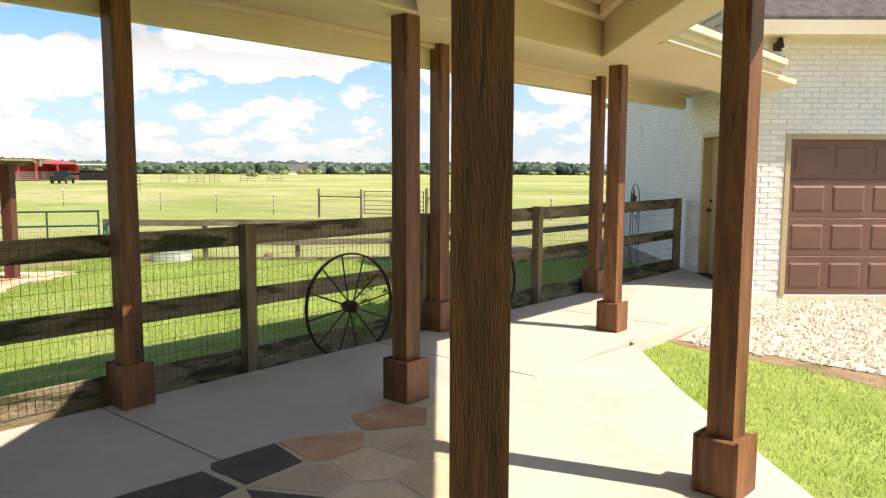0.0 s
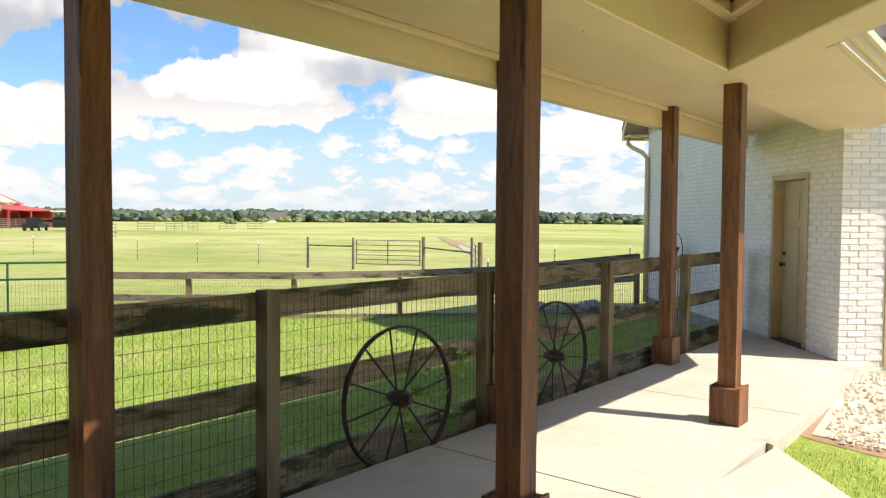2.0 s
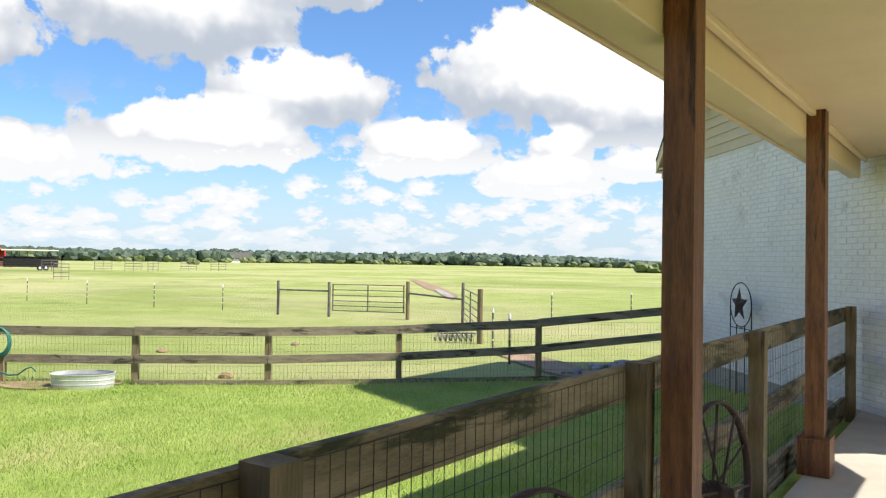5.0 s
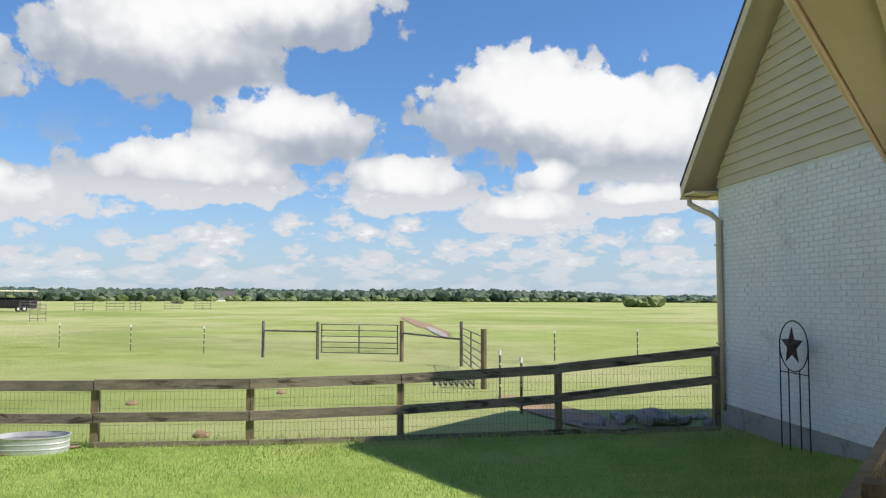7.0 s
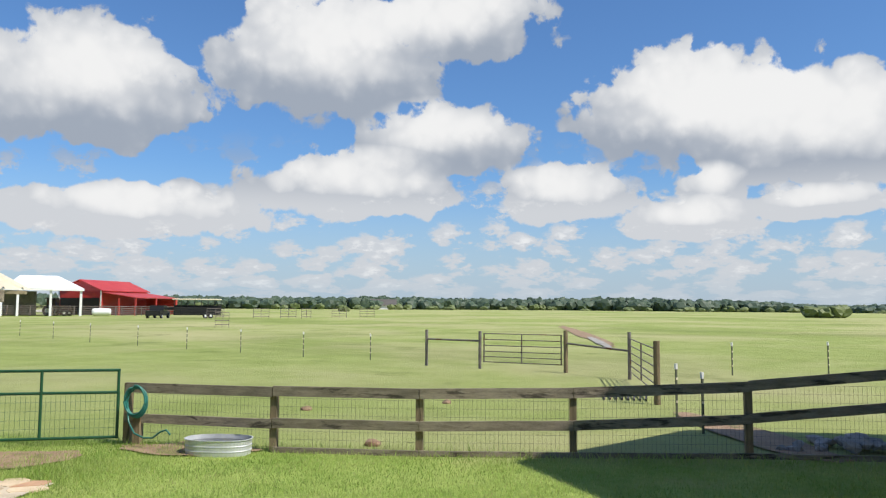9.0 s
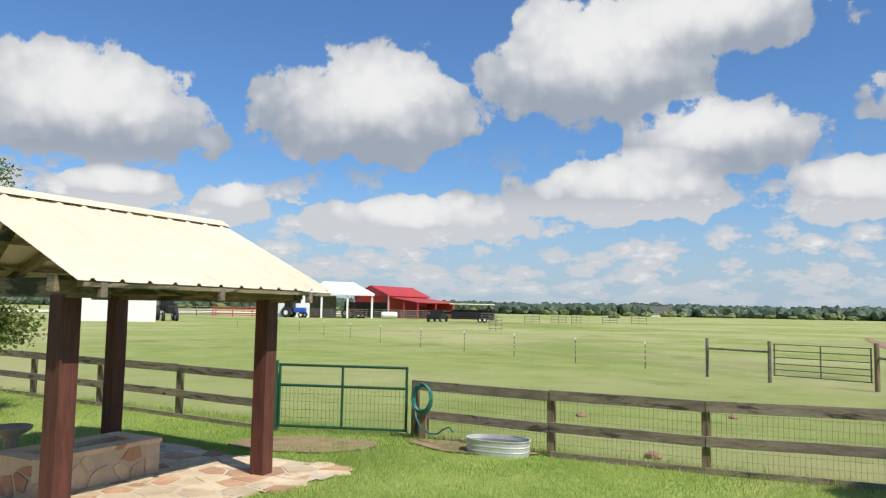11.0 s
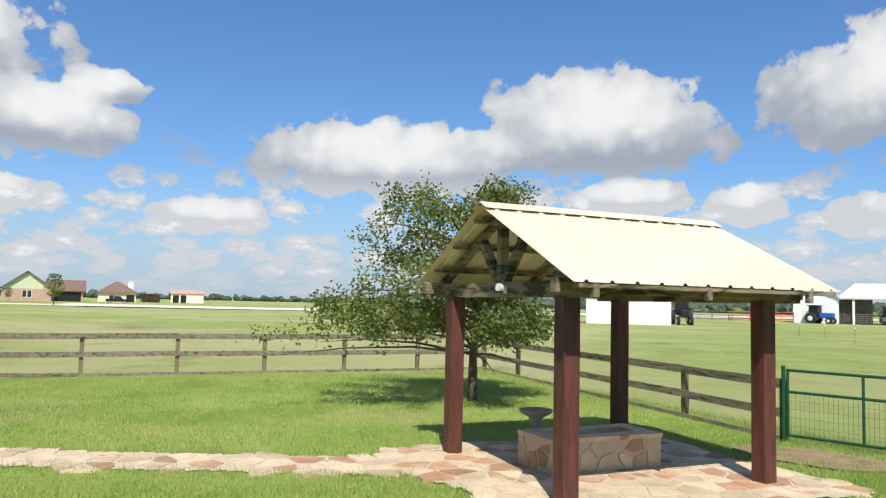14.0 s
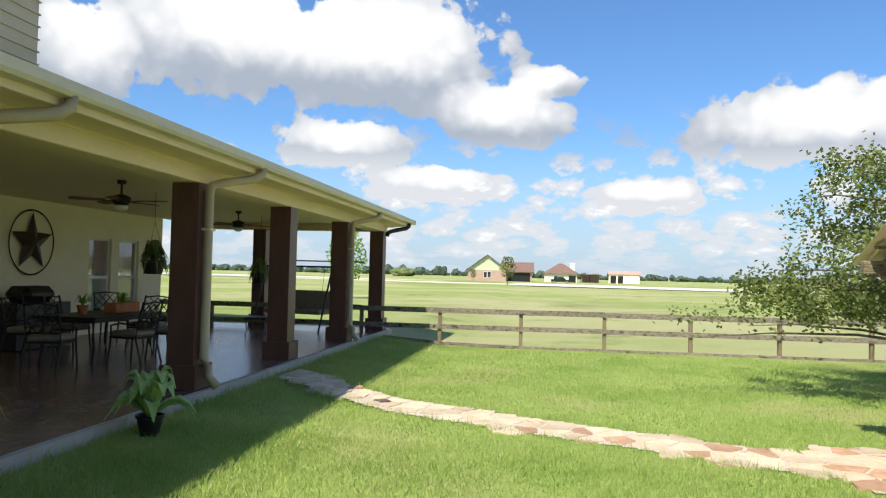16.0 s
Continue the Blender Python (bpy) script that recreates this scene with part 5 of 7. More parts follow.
def cattle_guard():
    p = thing("cattle_guard", "rusty bent steel bars lying by the gate", "grid", pose(-0.25, 21.2, gz(0, 21) + 0.02))
    for k in range(8):
        bm = bmesh.new()
        tube(bm, [(k * 0.12, 0, 0), (k * 0.12 + 0.1, 0.8, 0.10), (k * 0.12 + 0.3, 1.4, 0.02)], 0.02, 6)
        part("bar", bm, M["pipe"], p)


cattle_guard()


def steel_post():
    p = thing("steel_post", "slim steel fence post with a white top in the pasture", "post", group="steel posts")
    bm = bmesh.new()
    box(bm, -0.016, -0.004, -0.2, 0.016, 0.004, 0.83)
    box(bm, -0.004, 0.0045, -0.2, 0.004, 0.034, 0.83)
    part("stem", bm, M["tpost"], p)
    bm = bmesh.new()
    box(bm, -0.019, -0.008, 0.831, 0.019, 0.036, 0.93)
    part("cap", bm, M["white"], p, "white painted top")
    for k in range(3):
        bm = bmesh.new()
        box(bm, -0.017, -0.010, 0.25 + k * 0.2, 0.017, -0.0045, 0.29 + k * 0.2)
        part("clip", bm, M["roofmetal"], p)
    return p


tp = steel_post()
line = [(-7.4, 31.1), (-10.2, 32.3), (-13.4, 34.2), (-16.5, 35.9), (-19.8, 37.8), (-23.6, 40.1), (-27.5, 42.9), (-31.6, 45.8), (-36.0, 48.8), (-40.5, 51.8), (-45.0, 54.5), (-49.5, 57.0),
        (3.9, 27.6), (6.9, 28.7), (10.3, 29.9), (0.79, 18.9), (0.87, 17.2)]
for k, (x, y) in enumerate(line):
    m = pose(x, y, gz(x, y), 0, 0, 30)
    if k == 0:
        tp.matrix_basis = m
    else:
        copy_thing(tp, m)


def panel_pen(x, y, turn_deg, n=3):
    p = thing("pipe_panel", "grey pipe livestock panel standing in the pasture", "panel", pose(x, y, gz(x, y), 0, 0, turn_deg), group="livestock panels")
    for z in (0.35, 0.8, 1.3, 1.7):
        bm = bmesh.new()
        tube(bm, [(-2.0, 0, z), (2.0, 0, z)], 0.045, 6)
        part("rail", bm, M["pipe"], p)
    for q in (-2.0, 0.0, 2.0):
        bm = bmesh.new()
        tube(bm, [(q, 0, -0.1), (q, 0, 1.72)], 0.06, 6)
        part("post", bm, M["pipe"], p)
    return p


pen = panel_pen(-40.5, 108, 30)
pen.scale = (0.55, 0.55, 0.8)
for x, y, a in ((-37.0, 109.5, 15), (-31.5, 117, 12), (-27.5, 118.5, 20), (-34.5, 110, 70), (-44.0, 100.5, 25)):
    copy_thing(pen, pose(x, y, gz(x, y), 0, 0, a))
stump = panel_pen(-27.6, 65, 35)
stump.scale = (0.28, 0.6, 0.75)

# ---- far woods, house, bushes ----


ball = bmesh.new()
bmesh.ops.create_icosphere(ball, subdivisions=2, radius=1.0)
ball.verts.index_update()
BALL_V = [v.co.copy() for v in ball.verts]
BALL_F = [tuple(v.index for v in f.verts) for f in ball.faces]
ball.free()


def crown(verts, faces, rnd, x, y, z, r, h):
    b = len(verts)
    s = rnd.uniform(0, 50)
    off = Vector((s, s, s))
    for v in BALL_V:
        k = 1 + 0.5 * noise.noise(v * 1.9 + off) + rnd.uniform(-0.14, 0.14)
        verts.append((x + v.x * r * k, y + v.y * r * k, z + (v.z * 0.5 + 0.5) * h * (0.85 + 0.35 * (k - 1))))
    faces.extend((b + i, b + j, b + k) for i, j, k in BALL_F)


def far_woods():
    rnd = random.Random(12)
    verts, faces, lv, lf = [], [], [], []
    for row, (dist, gain) in enumerate(((450, 1.0), (415, 0.86))):
        b = -52.0
        while b < 66:
            d = dist + 14 * math.sin(b * 0.21 + row) + rnd.uniform(-9, 9)
            tall = 7.4 + 1.5 * noise.noise((b * 0.12, 2, 0)) - (2.6 * smooth(-6, -26, b)) - 0.8 * smooth(30, 60, b)
            x, y = -1.5 - d * math.sin(radians(b)), 5 + d * math.cos(radians(b))
            crown(verts, faces, rnd, x, y, gz(x, y) - 0.8, rnd.uniform(2.6, 4.6), 1.22 * gain * tall * rnd.uniform(0.82, 1.06))
            if row and rnd.random() < 0.12:
                d -= 22
                x, y = -1.5 - d * math.sin(radians(b)), 5 + d * math.cos(radians(b))
                crown(lv, lf, rnd, x, y, gz(x, y) - 0.5, rnd.uniform(1.6, 3.2), rnd.uniform(1.8, 4.4))
            b += rnd.uniform(0.10, 0.20)
    b = 60.0
    while b < 135:
        d = 520 + rnd.uniform(-40, 40)
        x, y = -1.5 - d * math.sin(radians(b)), 5 + d * math.cos(radians(b))
        crown(verts, faces, rnd, x, y, gz(x, y) - 0.6, rnd.uniform(1.8, 3.6), rnd.uniform(3.0, 6.2) * (1.5 if 98 < b < 104 else 1.0))
        b += rnd.uniform(0.12, 0.5)
    tagged(new("far_woods", raw("far_woods", verts, faces, M["wood_far"])), "dark green belt of woodland at the edge of the pasture", "woods", kind="stuff")
    tagged(new("far_scrub", raw("far_scrub", lv, lf, M["wood_light"])), "lighter green scrub before the woodland", "bushes", kind="stuff")


far_woods()


def field_bush(x, y, r, h, seed):
    rnd = random.Random(seed)
    verts, faces = [], []
    for k in range(5):
        crown(verts, faces, rnd, x + rnd.uniform(-r, r) * 0.7, y + rnd.uniform(-r, r) * 0.5, gz(x, y) - 0.2, r * rnd.uniform(0.35, 0.6), h * rnd.uniform(0.6, 1.0))
    tagged(new("bush", raw("bush", verts, faces, M["wood_light"])), "round yellowish green bush in the pasture", "bush")


field_bush(58, 168, 4.5, 4.2, 1)
field_bush(-62, 235, 2.2, 2.6, 2)
field_bush(-118, 215, 2.0, 2.4, 4)
field_bush(-325, -58, 6.0, 5.0, 5)


def gable_house(name, label, m, w, d, h, rise, wall, roof, over=0.6, openings=(), category="house", gable_to_front=False):
    """A block of w by d with a gable roof, ridge along local x, or along y when its gable faces the front."""
    p = thing(name, label, category, m)
    bm = bmesh.new()
    if gable_to_front:
        prof = [(-w / 2, 0), (w / 2, 0), (w / 2, h), (0, h + rise), (-w / 2, h)]
        mm = Matrix(((1, 0, 0, 0), (0, 0, 1, 0), (0, 1, 0, 0), (0, 0, 0, 1)))
        prism(bm, prof, 0, d, mm)
    else:
        prof = [(0, 0), (d, 0), (d, h), (d / 2, h + rise), (0, h)]
        mm = Matrix(((0, 0, 1, 0), (1, 0, 0, 0), (0, 1, 0, 0), (0, 0, 0, 1)))
        prism(bm, prof, -w / 2, w / 2, mm)
    part("wall", bm, wall, p)
    for s in (-1, 1):
        bm = bmesh.new()
        t = 0.12
        if gable_to_front:
            k = rise / (w / 2)
            prism(bm, [(0, h + rise + 0.02), (s * (w / 2 + over), h - over * k + 0.02), (s * (w / 2 + over), h - over * k + t + 0.02), (0, h + rise + t + 0.02)][::s], -over, d + over, mm)
        else:
            k = rise / (d / 2)
            prism(bm, [(d / 2, h + rise + 0.02), (d / 2 + s * (d / 2 + over), h - over * k + 0.02), (d / 2 + s * (d / 2 + over), h - over * k + t + 0.02), (d / 2, h + rise + t + 0.02)][::s], -w / 2 - over, w / 2 + over, mm)
        part("roof", bm, roof, p)
    for x0, x1, z0, z1, kind in openings:
        if kind == "window":
            win = part("window", soft_box(x0 - 0.1, -0.07, z0 - 0.1, x1 + 0.1, -0.01, z1 + 0.1, 0.02), M["white"], p)
            bm = bmesh.new()
            box(bm, x0, -0.09, z0, x1, -0.075, z1)
            part("pane", bm, M["glass"], win)
        else:
            # an opening is a flat black panel: the shade inside is painted, not cut
            bm = bmesh.new()
            box(bm, x0, -0.06, z0, x1, -0.01, z1)
            part(kind, bm, M["dark" if kind == "opening" else "white"], p)
    return p


def facing(x, y):
    """Pose on the ground whose local y points away from the yard."""
    return pose(x, y, gz(x, y) - 0.1, 0, 0, math.degrees(math.atan2(-(x + 1.5), y - 5.3)))


gable_house("farmhouse", "distant pale farmhouse with a grey roof", facing(-82, 395), 13, 9, 2.6, 2.8, M["white"], M["shingle"])

# barns
gable_house("red_barn", "red sheet-metal barn with white trim, open bays painted in as a black panel", facing(-78.3, 123.4) @ pose(0, 0, 0, 0, 0, -35), 8.0, 14, 4.3, 1.7, M["redmetal"], M["redmetal"], 0.4,
            ((-3.6, 3.6, 0.1, 3.0, "opening"), (-4.0, -3.75, 0, 4.3, "trim"), (3.75, 4.0, 0, 4.3, "trim")), "barn", True)


def barn_lean_to():
    m = facing(-78.3, 123.4) @ pose(0, 0, 0, 0, 0, -35) @ pose(8.1, 0, 0)
    p = thing("barn_lean_to", "red sheet-metal lean-to roof on posts beside the barn", "shed", m)
    bm = bmesh.new()
    prism(bm, [(-4, 3.9), (2.2, 3.0), (2.2, 3.12), (-4, 4.02)], 0, 13.9, Matrix(((1, 0, 0, 0), (0, 0, 1, 0), (0, 1, 0, 0), (0, 0, 0, 1))))
    part("roof", bm, M["redmetal"], p)
    for x, y in ((2.0, 0.1), (2.0, 6.5), (2.0, 13.3), (-1.0, 0.1)):
        bm = bmesh.new()
        box(bm, x - 0.12, y, 0, x + 0.12, y + 0.25, 3.02)
        part("post", bm, M["redmetal"], p)
    bm = bmesh.new()
    box(bm, -4, 13.6, 0, 2.1, 13.8, 3.0)
    part("back_wall", bm, M["redmetal"], p)


barn_lean_to()


def open_barn():
    m = facing(-80.0, 106.5) @ pose(0, 0, 0, 0, 0, 0)
    p = thing("pole_barn", "white metal pole barn with an open front", "barn", m)
    XZ = Matrix(((1, 0, 0, 0), (0, 0, 1, 0), (0, 1, 0, 0), (0, 0, 0, 1)))
    bm = bmesh.new()
    v = ((0.4, -0.5, 4.32), (11.2, -0.5, 4.32), (7.9, 6, 6.42), (2.6, 6, 6.42), (0.4, 12, 4.32), (11.2, 12, 4.32))
    thick(bm, [(v[0], v[1], v[2], v[3]), (v[3], v[2], v[5], v[4]), (v[1], v[5], v[2]), (v[4], v[0], v[3])], 0.12)
    part("roof", bm, M["whitemetal"], p)
    part("fascia", soft_box(0.4, -0.5, 3.95, 11.2, -0.4, 4.2, 0.02), M["whitemetal"], p)
    bm = bmesh.new()
    prism(bm, [(-5.9, 0), (0.35, 0), (0.35, 4.1), (-2.75, 5.35), (-5.9, 4.1)], 0.0, 11, XZ)
    part("closed_end", bm, M["whitemetal"], p)
    bm = bmesh.new()
    prism(bm, [(-6.2, 4.02), (-2.75, 5.40), (0.38, 4.14), (0.38, 4.26), (-2.75, 5.52), (-6.2, 4.14)], -0.4, 11.4, XZ)
    part("end_roof", bm, M["whitemetal"], p)
    part("roll_door", soft_box(-4.6, -0.08, 0.05, -1.6, -0.02, 3.0, 0.02), M["whitemetal"], p)
    for x in (2.3, 6.65, 10.8):
        part("post", soft_box(x - 0.17, -0.2, 0, x + 0.17, 0.2, 4.0, 0.03), M["whitemetal"], p)
    bm = bmesh.new()
    box(bm, 0.4, 11.2, 0, 5.2, 11.4, 4.0)
    part("back_wall", bm, M["plinth"], p)


open_barn()
gable_house("white_shed", "white metal storage shed with a roll-up door", facing(-66.0, 56.5), 8.8, 5, 2.9, 0.8, M["whitemetal"], M["whitemetal"], 0.15,
            ((1.2, 4.0, 0.1, 2.5, "door"),), "shed")


def tractor(x, y, turn_deg, paint):
    p = thing("tractor", "tractor with big black tyres parked under the barn" if paint == "blue" else "small tractor parked by the shed", "tractor", facing(x, y) @ pose(0, 0, 0.05, 0, 0, turn_deg))
    part("hood", soft_box(-0.4, -1.9, 0.9, 0.4, 0.2, 1.7, 0.12), M[paint], p)
    part("cab", soft_box(-0.7, 0.2, 1.1, 0.7, 1.6, 2.7, 0.1), M["dark" if paint == "blue" else paint], p)
    part("canopy", soft_box(-0.85, 0.1, 2.71, 0.85, 1.8, 2.85, 0.05), M[paint], p)
    for sx, yy, r, w in ((-0.95, 1.1, 0.85, 0.5), (0.95, 1.1, 0.85, 0.5), (-0.7, -1.4, 0.5, 0.3), (0.7, -1.4, 0.5, 0.3)):
        bm = bmesh.new()
        lathe(bm, [(r * 0.45, -w / 2), (r * 0.9, -w / 2), (r, -w / 3), (r, w / 3), (r * 0.9, w / 2), (r * 0.45, w / 2)], 20, pose(sx, yy, r, 0, 90, 0))
        tyre = part("wheel", bm, M["rubber"], p)
        bm = bmesh.new()
        lathe(bm, [(r * 0.44, -w / 2 - 0.02), (r * 0.44, w / 2 + 0.02)], 16, pose(sx, yy, r, 0, 90, 0))
        part("rim", bm, M["white"], tyre)


tractor(-80.6, 104.0, 65, "blue")
tractor(-75.3, 113.4, 60, "rust")
tractor(-66.8, 64.7, 10, "dark")


def corral(x, y, turn_deg, n, paint, label):
    p = thing("corral_fence", label, "corral", facing(x, y) @ pose(0, 0, 0, 0, 0, turn_deg))
    for z in (0.4, 0.7, 1.0, 1.3, 1.6):
        bm = bmesh.new()
        tube(bm, [(0, 0, z), (n * 3.0, 0, z)], 0.05, 5)
        part("rail", bm, M[paint], p)
    for k in range(n + 1):
        bm = bmesh.new()
        tube(bm, [(k * 3.0, 0, -0.1), (k * 3.0, 0, 1.7)], 0.07, 5)
        part("post", bm, M[paint], p)


corral(-84.0, 103.5, 0, 8, "pipe", "grey pipe corral rails before the pole barn")
corral(-71.5, 119, -10, 6, "pipe", "grey pipe corral rails before the red barn")
corral(-88.0, 93.0, 0, 3, "redmetal", "rusty red livestock panels")
corral(-97.0, 90.0, 0, 3, "pipe", "grey pipe livestock panels")
bm = bmesh.new()
lathe(bm, [(0.1, -1.4), (0.5, -1.3), (0.55, -1.0), (0.55, 1.0), (0.5, 1.3), (0.1, 1.4)], 16, facing(-68.5, 114) @ pose(0, 0, 0.75, 0, 90, 0))
solid("propane_tank", bm, M["white"], "white propane tank lying by the barn", "tank", smooth=True)


def stock_trailer():
    m = facing(-50.7, 103.7) @ Matrix.Diagonal((0.7, 0.85, 0.95, 1.0))
    p = thing("stock_trailer", "black slatted livestock trailer with a cream roof", "trailer", m)
    part("floor", soft_box(-1.0, 0, 0.55, 8.0, 2.4, 0.75, 0.04), M["dark"], p)
    part("roof", soft_box(-1.4, -0.1, 2.75, 8.1, 2.5, 2.95, 0.08), M["roofmetal"], p)
    for k, z in enumerate((0.95, 1.25, 1.55)):
        part("side_slat", soft_box(-1.0, -0.03, z - 0.12, 8.0, 0.03, z + 0.12, 0.02), M["dark"], p)
    for k in range(8):
        part("stake", soft_box(-1.0 + k * 1.27, -0.06, 0.7, -0.86 + k * 1.27, 0.02, 2.75, 0.02), M["dark"], p)
    part("back_side", soft_box(-1.0, 2.3, 0.7, 8.0, 2.4, 2.0, 0.02), M["dark"], p)
    part("gooseneck", soft_box(-3.6, 0.8, 1.3, -1.0, 1.6, 1.7, 0.05), M["dark"], p)
    for x in (5.0, 6.0):
        for y in (-0.05, 2.4):
            bm = bmesh.new()
            lathe(bm, [(0.2, -0.12), (0.42, -0.12), (0.45, 0), (0.42, 0.12), (0.2, 0.12)], 18, pose(x, y, 0.45, 90, 0, 0))
            t = part("wheel", bm, M["rubber"], p)
            bm = bmesh.new()
            lathe(bm, [(0.2, -0.13), (0.2, 0.13)], 14, pose(x, y, 0.45, 90, 0, 0))
            part("rim", bm, M["white"], t)


stock_trailer()


def pickup(m, paint, label):
    p = thing("pickup_truck", label, "truck", m)
    prof = [(-2.7, 0.45), (2.6, 0.45), (2.7, 1.0), (1.3, 1.12), (0.75, 1.8), (-0.7, 1.85), (-0.85, 1.15), (-2.7, 1.15)]
    bm = bmesh.new()
    prism(bm, prof, -0.95, 0.95, Matrix(((1, 0, 0, 0), (0, 0, 1, 0), (0, 1, 0, 0), (0, 0, 0, 1))))
    part("body", bm, M[paint], p)
    for s in (-1, 1):
        bm = bmesh.new()
        prism(bm, [(1.1, 1.16), (0.7, 1.7), (-0.6, 1.74), (-0.7, 1.16)], s * 0.955 - 0.005, s * 0.955 + 0.005, Matrix(((1, 0, 0, 0), (0, 0, 1, 0), (0, 1, 0, 0), (0, 0, 0, 1))))
        part("side_window", bm, M["glass"], p)
        for x in (-1.75, 1.75):
            bm = bmesh.new()
            lathe(bm, [(0.2, -0.12), (0.38, -0.12), (0.4, 0), (0.38, 0.12), (0.2, 0.12)], 18, pose(x, s * 0.9, 0.4, 90, 0, 0))
            t = part("wheel", bm, M["rubber"], p)
            bm = bmesh.new()
            lathe(bm, [(0.2, -0.13), (0.2, 0.13)], 14, pose(x, s * 0.9, 0.4, 90, 0, 0))
            part("rim", bm, M["zinc"], t)


pickup(facing(-53.6, 103.4) @ pose(0, 0, 0, 0, 0, 75), "dark", "black pickup truck hitched by the stock trailer")
pickup(facing(-206, 8.7) @ pose(0, 0, 0, 0, 0, 0), "dark", "black pickup truck parked on the far drive")

# ---- neighbours across the road ----
gable_house("neighbour_house", "brick house with a pale green gable and brown roof", facing(-196.5, -10.5), 10.0, 12, 3.2, 3.7, M["palegreen"], M["brownroof"], 0.7,
            ((-4.95, 4.95, 0.05, 2.9, "base"), (-0.9, -0.1, 1.0, 2.5, "window"), (0.1, 0.9, 1.0, 2.5, "window")), "house", True)
for ob in bpy.data.objects["neighbour_house"].children:
    if ob.name.startswith("base"):
        ob.data.materials[0] = M["neighbrick"]
gable_house("house_wing", "brick house wing with brown shingle roof, porch shade painted in as a black panel", facing(-203, -2.9), 7.6, 9, 2.9, 2.3, M["neighbrick"], M["brownroof"], 0.7, ((-2.6, 3.4, 0.1, 2.4, "opening"),))


def hip_house(m, w, d, h, rise, over=0.7):
    p = thing("hip_house", "tan house with a brown hip roof", "house", m)
    part("wall", soft_box(-w / 2, 0, 0, w / 2, d, h, 0.02), M["plaster"], p)
    bm = bmesh.new()
    lo = [bm.verts.new(q) for q in ((-w / 2 - over, -over, h), (w / 2 + over, -over, h), (w / 2 + over, d + over, h), (-w / 2 - over, d + over, h))]
    hi = [bm.verts.new((x, d / 2, h + rise)) for x in (-0.6, 0.6)]
    for f in ((lo[0], lo[1], hi[1], hi[0]), (lo[1], lo[2], hi[1]), (lo[2], lo[3], hi[0], hi[1]), (lo[3], lo[0], hi[0]), (lo[3], lo[2], lo[1], lo[0])):
        bm.faces.new(f)
    part("roof", bm, M["brownroof"], p)
    # no porch is built: a black panel on the wall paints in its shade
    part("porch_shade", soft_box(w / 2 - 2.6, -0.06, 0.1, w / 2 - 0.4, -0.01, 2.2, 0.01), M["dark"], p)
    win = part("window", soft_box(-2.2, -0.07, 0.9, -0.8, -0.01, 2.1, 0.02), M["white"], p)
    part("pane", soft_box(-2.1, -0.09, 1.0, -0.9, -0.075, 2.0, 0.004), M["glass"], win)


hip_house(facing(-240, 9.1), 10.2, 10, 2.8, 3.3)


def carport(m):
    p = thing("carport", "dark flat-roofed carport between the far houses", "carport", m)
    part("roof", soft_box(-3.0, 0, 2.6, 3.0, 5, 2.85, 0.03), M["brownroof"], p)
    for x in (-2.8, 0.0, 2.8):
        part("post", soft_box(x - 0.08, 0.1, 0, x + 0.08, 0.3, 2.6, 0.01), M["dark"], p)
    part("back_wall", soft_box(-2.9, 4.7, 0, 2.9, 4.9, 2.6, 0.02), M["neighbrick"], p)


carport(facing(-248, 18.5))
gable_house("tan_shed", "tan garage building with two bays painted in as black panels", facing(-250, 29.6), 9.8, 7, 3.0, 1.0, M["plaster"], M["neighbrick"], 0.3, ((-4.3, -2.5, 0.1, 2.5, "opening"), (-2.0, -0.3, 0.1, 2.5, "opening")))
gable_house("white_block", "white stepped block rising behind the tan house", facing(-262, 13.3), 1.6, 3, 6.2, 0.2, M["white"], M["white"], 0.1)
patch("road", [(-205, -260), (-160, -260), (-140, -60), (-122, 30), (-108, 260), (-150, 260), (-156, 30), (-186, -60)], lambda x, y: gz(x, y) + 0.1, M["road"], "pale crushed-stone road across the field", "road")


def young_tree(x, y, h, seed, leaf="wood_light"):
    rnd = random.Random(seed)
    p = thing("young_tree", "slender young tree with thin light green foliage", "tree", pose(x, y, gz(x, y) - 0.05), group="young trees")
    bm = bmesh.new()
    tube(bm, [(0, 0, 0), (0.02, 0, h * 0.4), (0, 0.03, h * 0.8)], h * 0.02, 7, True, h * 0.006)
    part("trunk", bm, M["bark"], p)
    verts, faces = [], []
    for k in range(900):
        z = h * rnd.uniform(0.3, 1.0)
        r = h * 0.28 * math.sqrt(rnd.random()) * (1.15 - abs(z / h - 0.6) * 1.5)
        a = rnd.uniform(0, 6.28)
        c = Vector((r * math.cos(a), r * math.sin(a), z))
        u = Vector((rnd.uniform(-1, 1), rnd.uniform(-1, 1), rnd.uniform(-1, 1))).normalized() * h * 0.03
        w = u.cross(Vector((rnd.uniform(-1, 1), rnd.uniform(-1, 1), rnd.uniform(-1, 1)))).normalized() * h * 0.015
        b = len(verts)
        verts += [tuple(c - u), tuple(c + w), tuple(c + u), tuple(c - w)]
        faces.append((b, b + 1, b + 2, b + 3))
    ob = new("crown", raw("crown", verts, faces, M[leaf]))
    ob.parent = p


young_tree(-121.3, -0.9, 4.6, 1, "oak")
young_tree(-45, -6.3, 4.2, 2, "shrub")
young_tree(-190, -13.5, 3.0, 6)

# ---- pavilion ----
PX0, PX1, PY0, PY1 = -9.87, -7.42, 9.515, 12.015


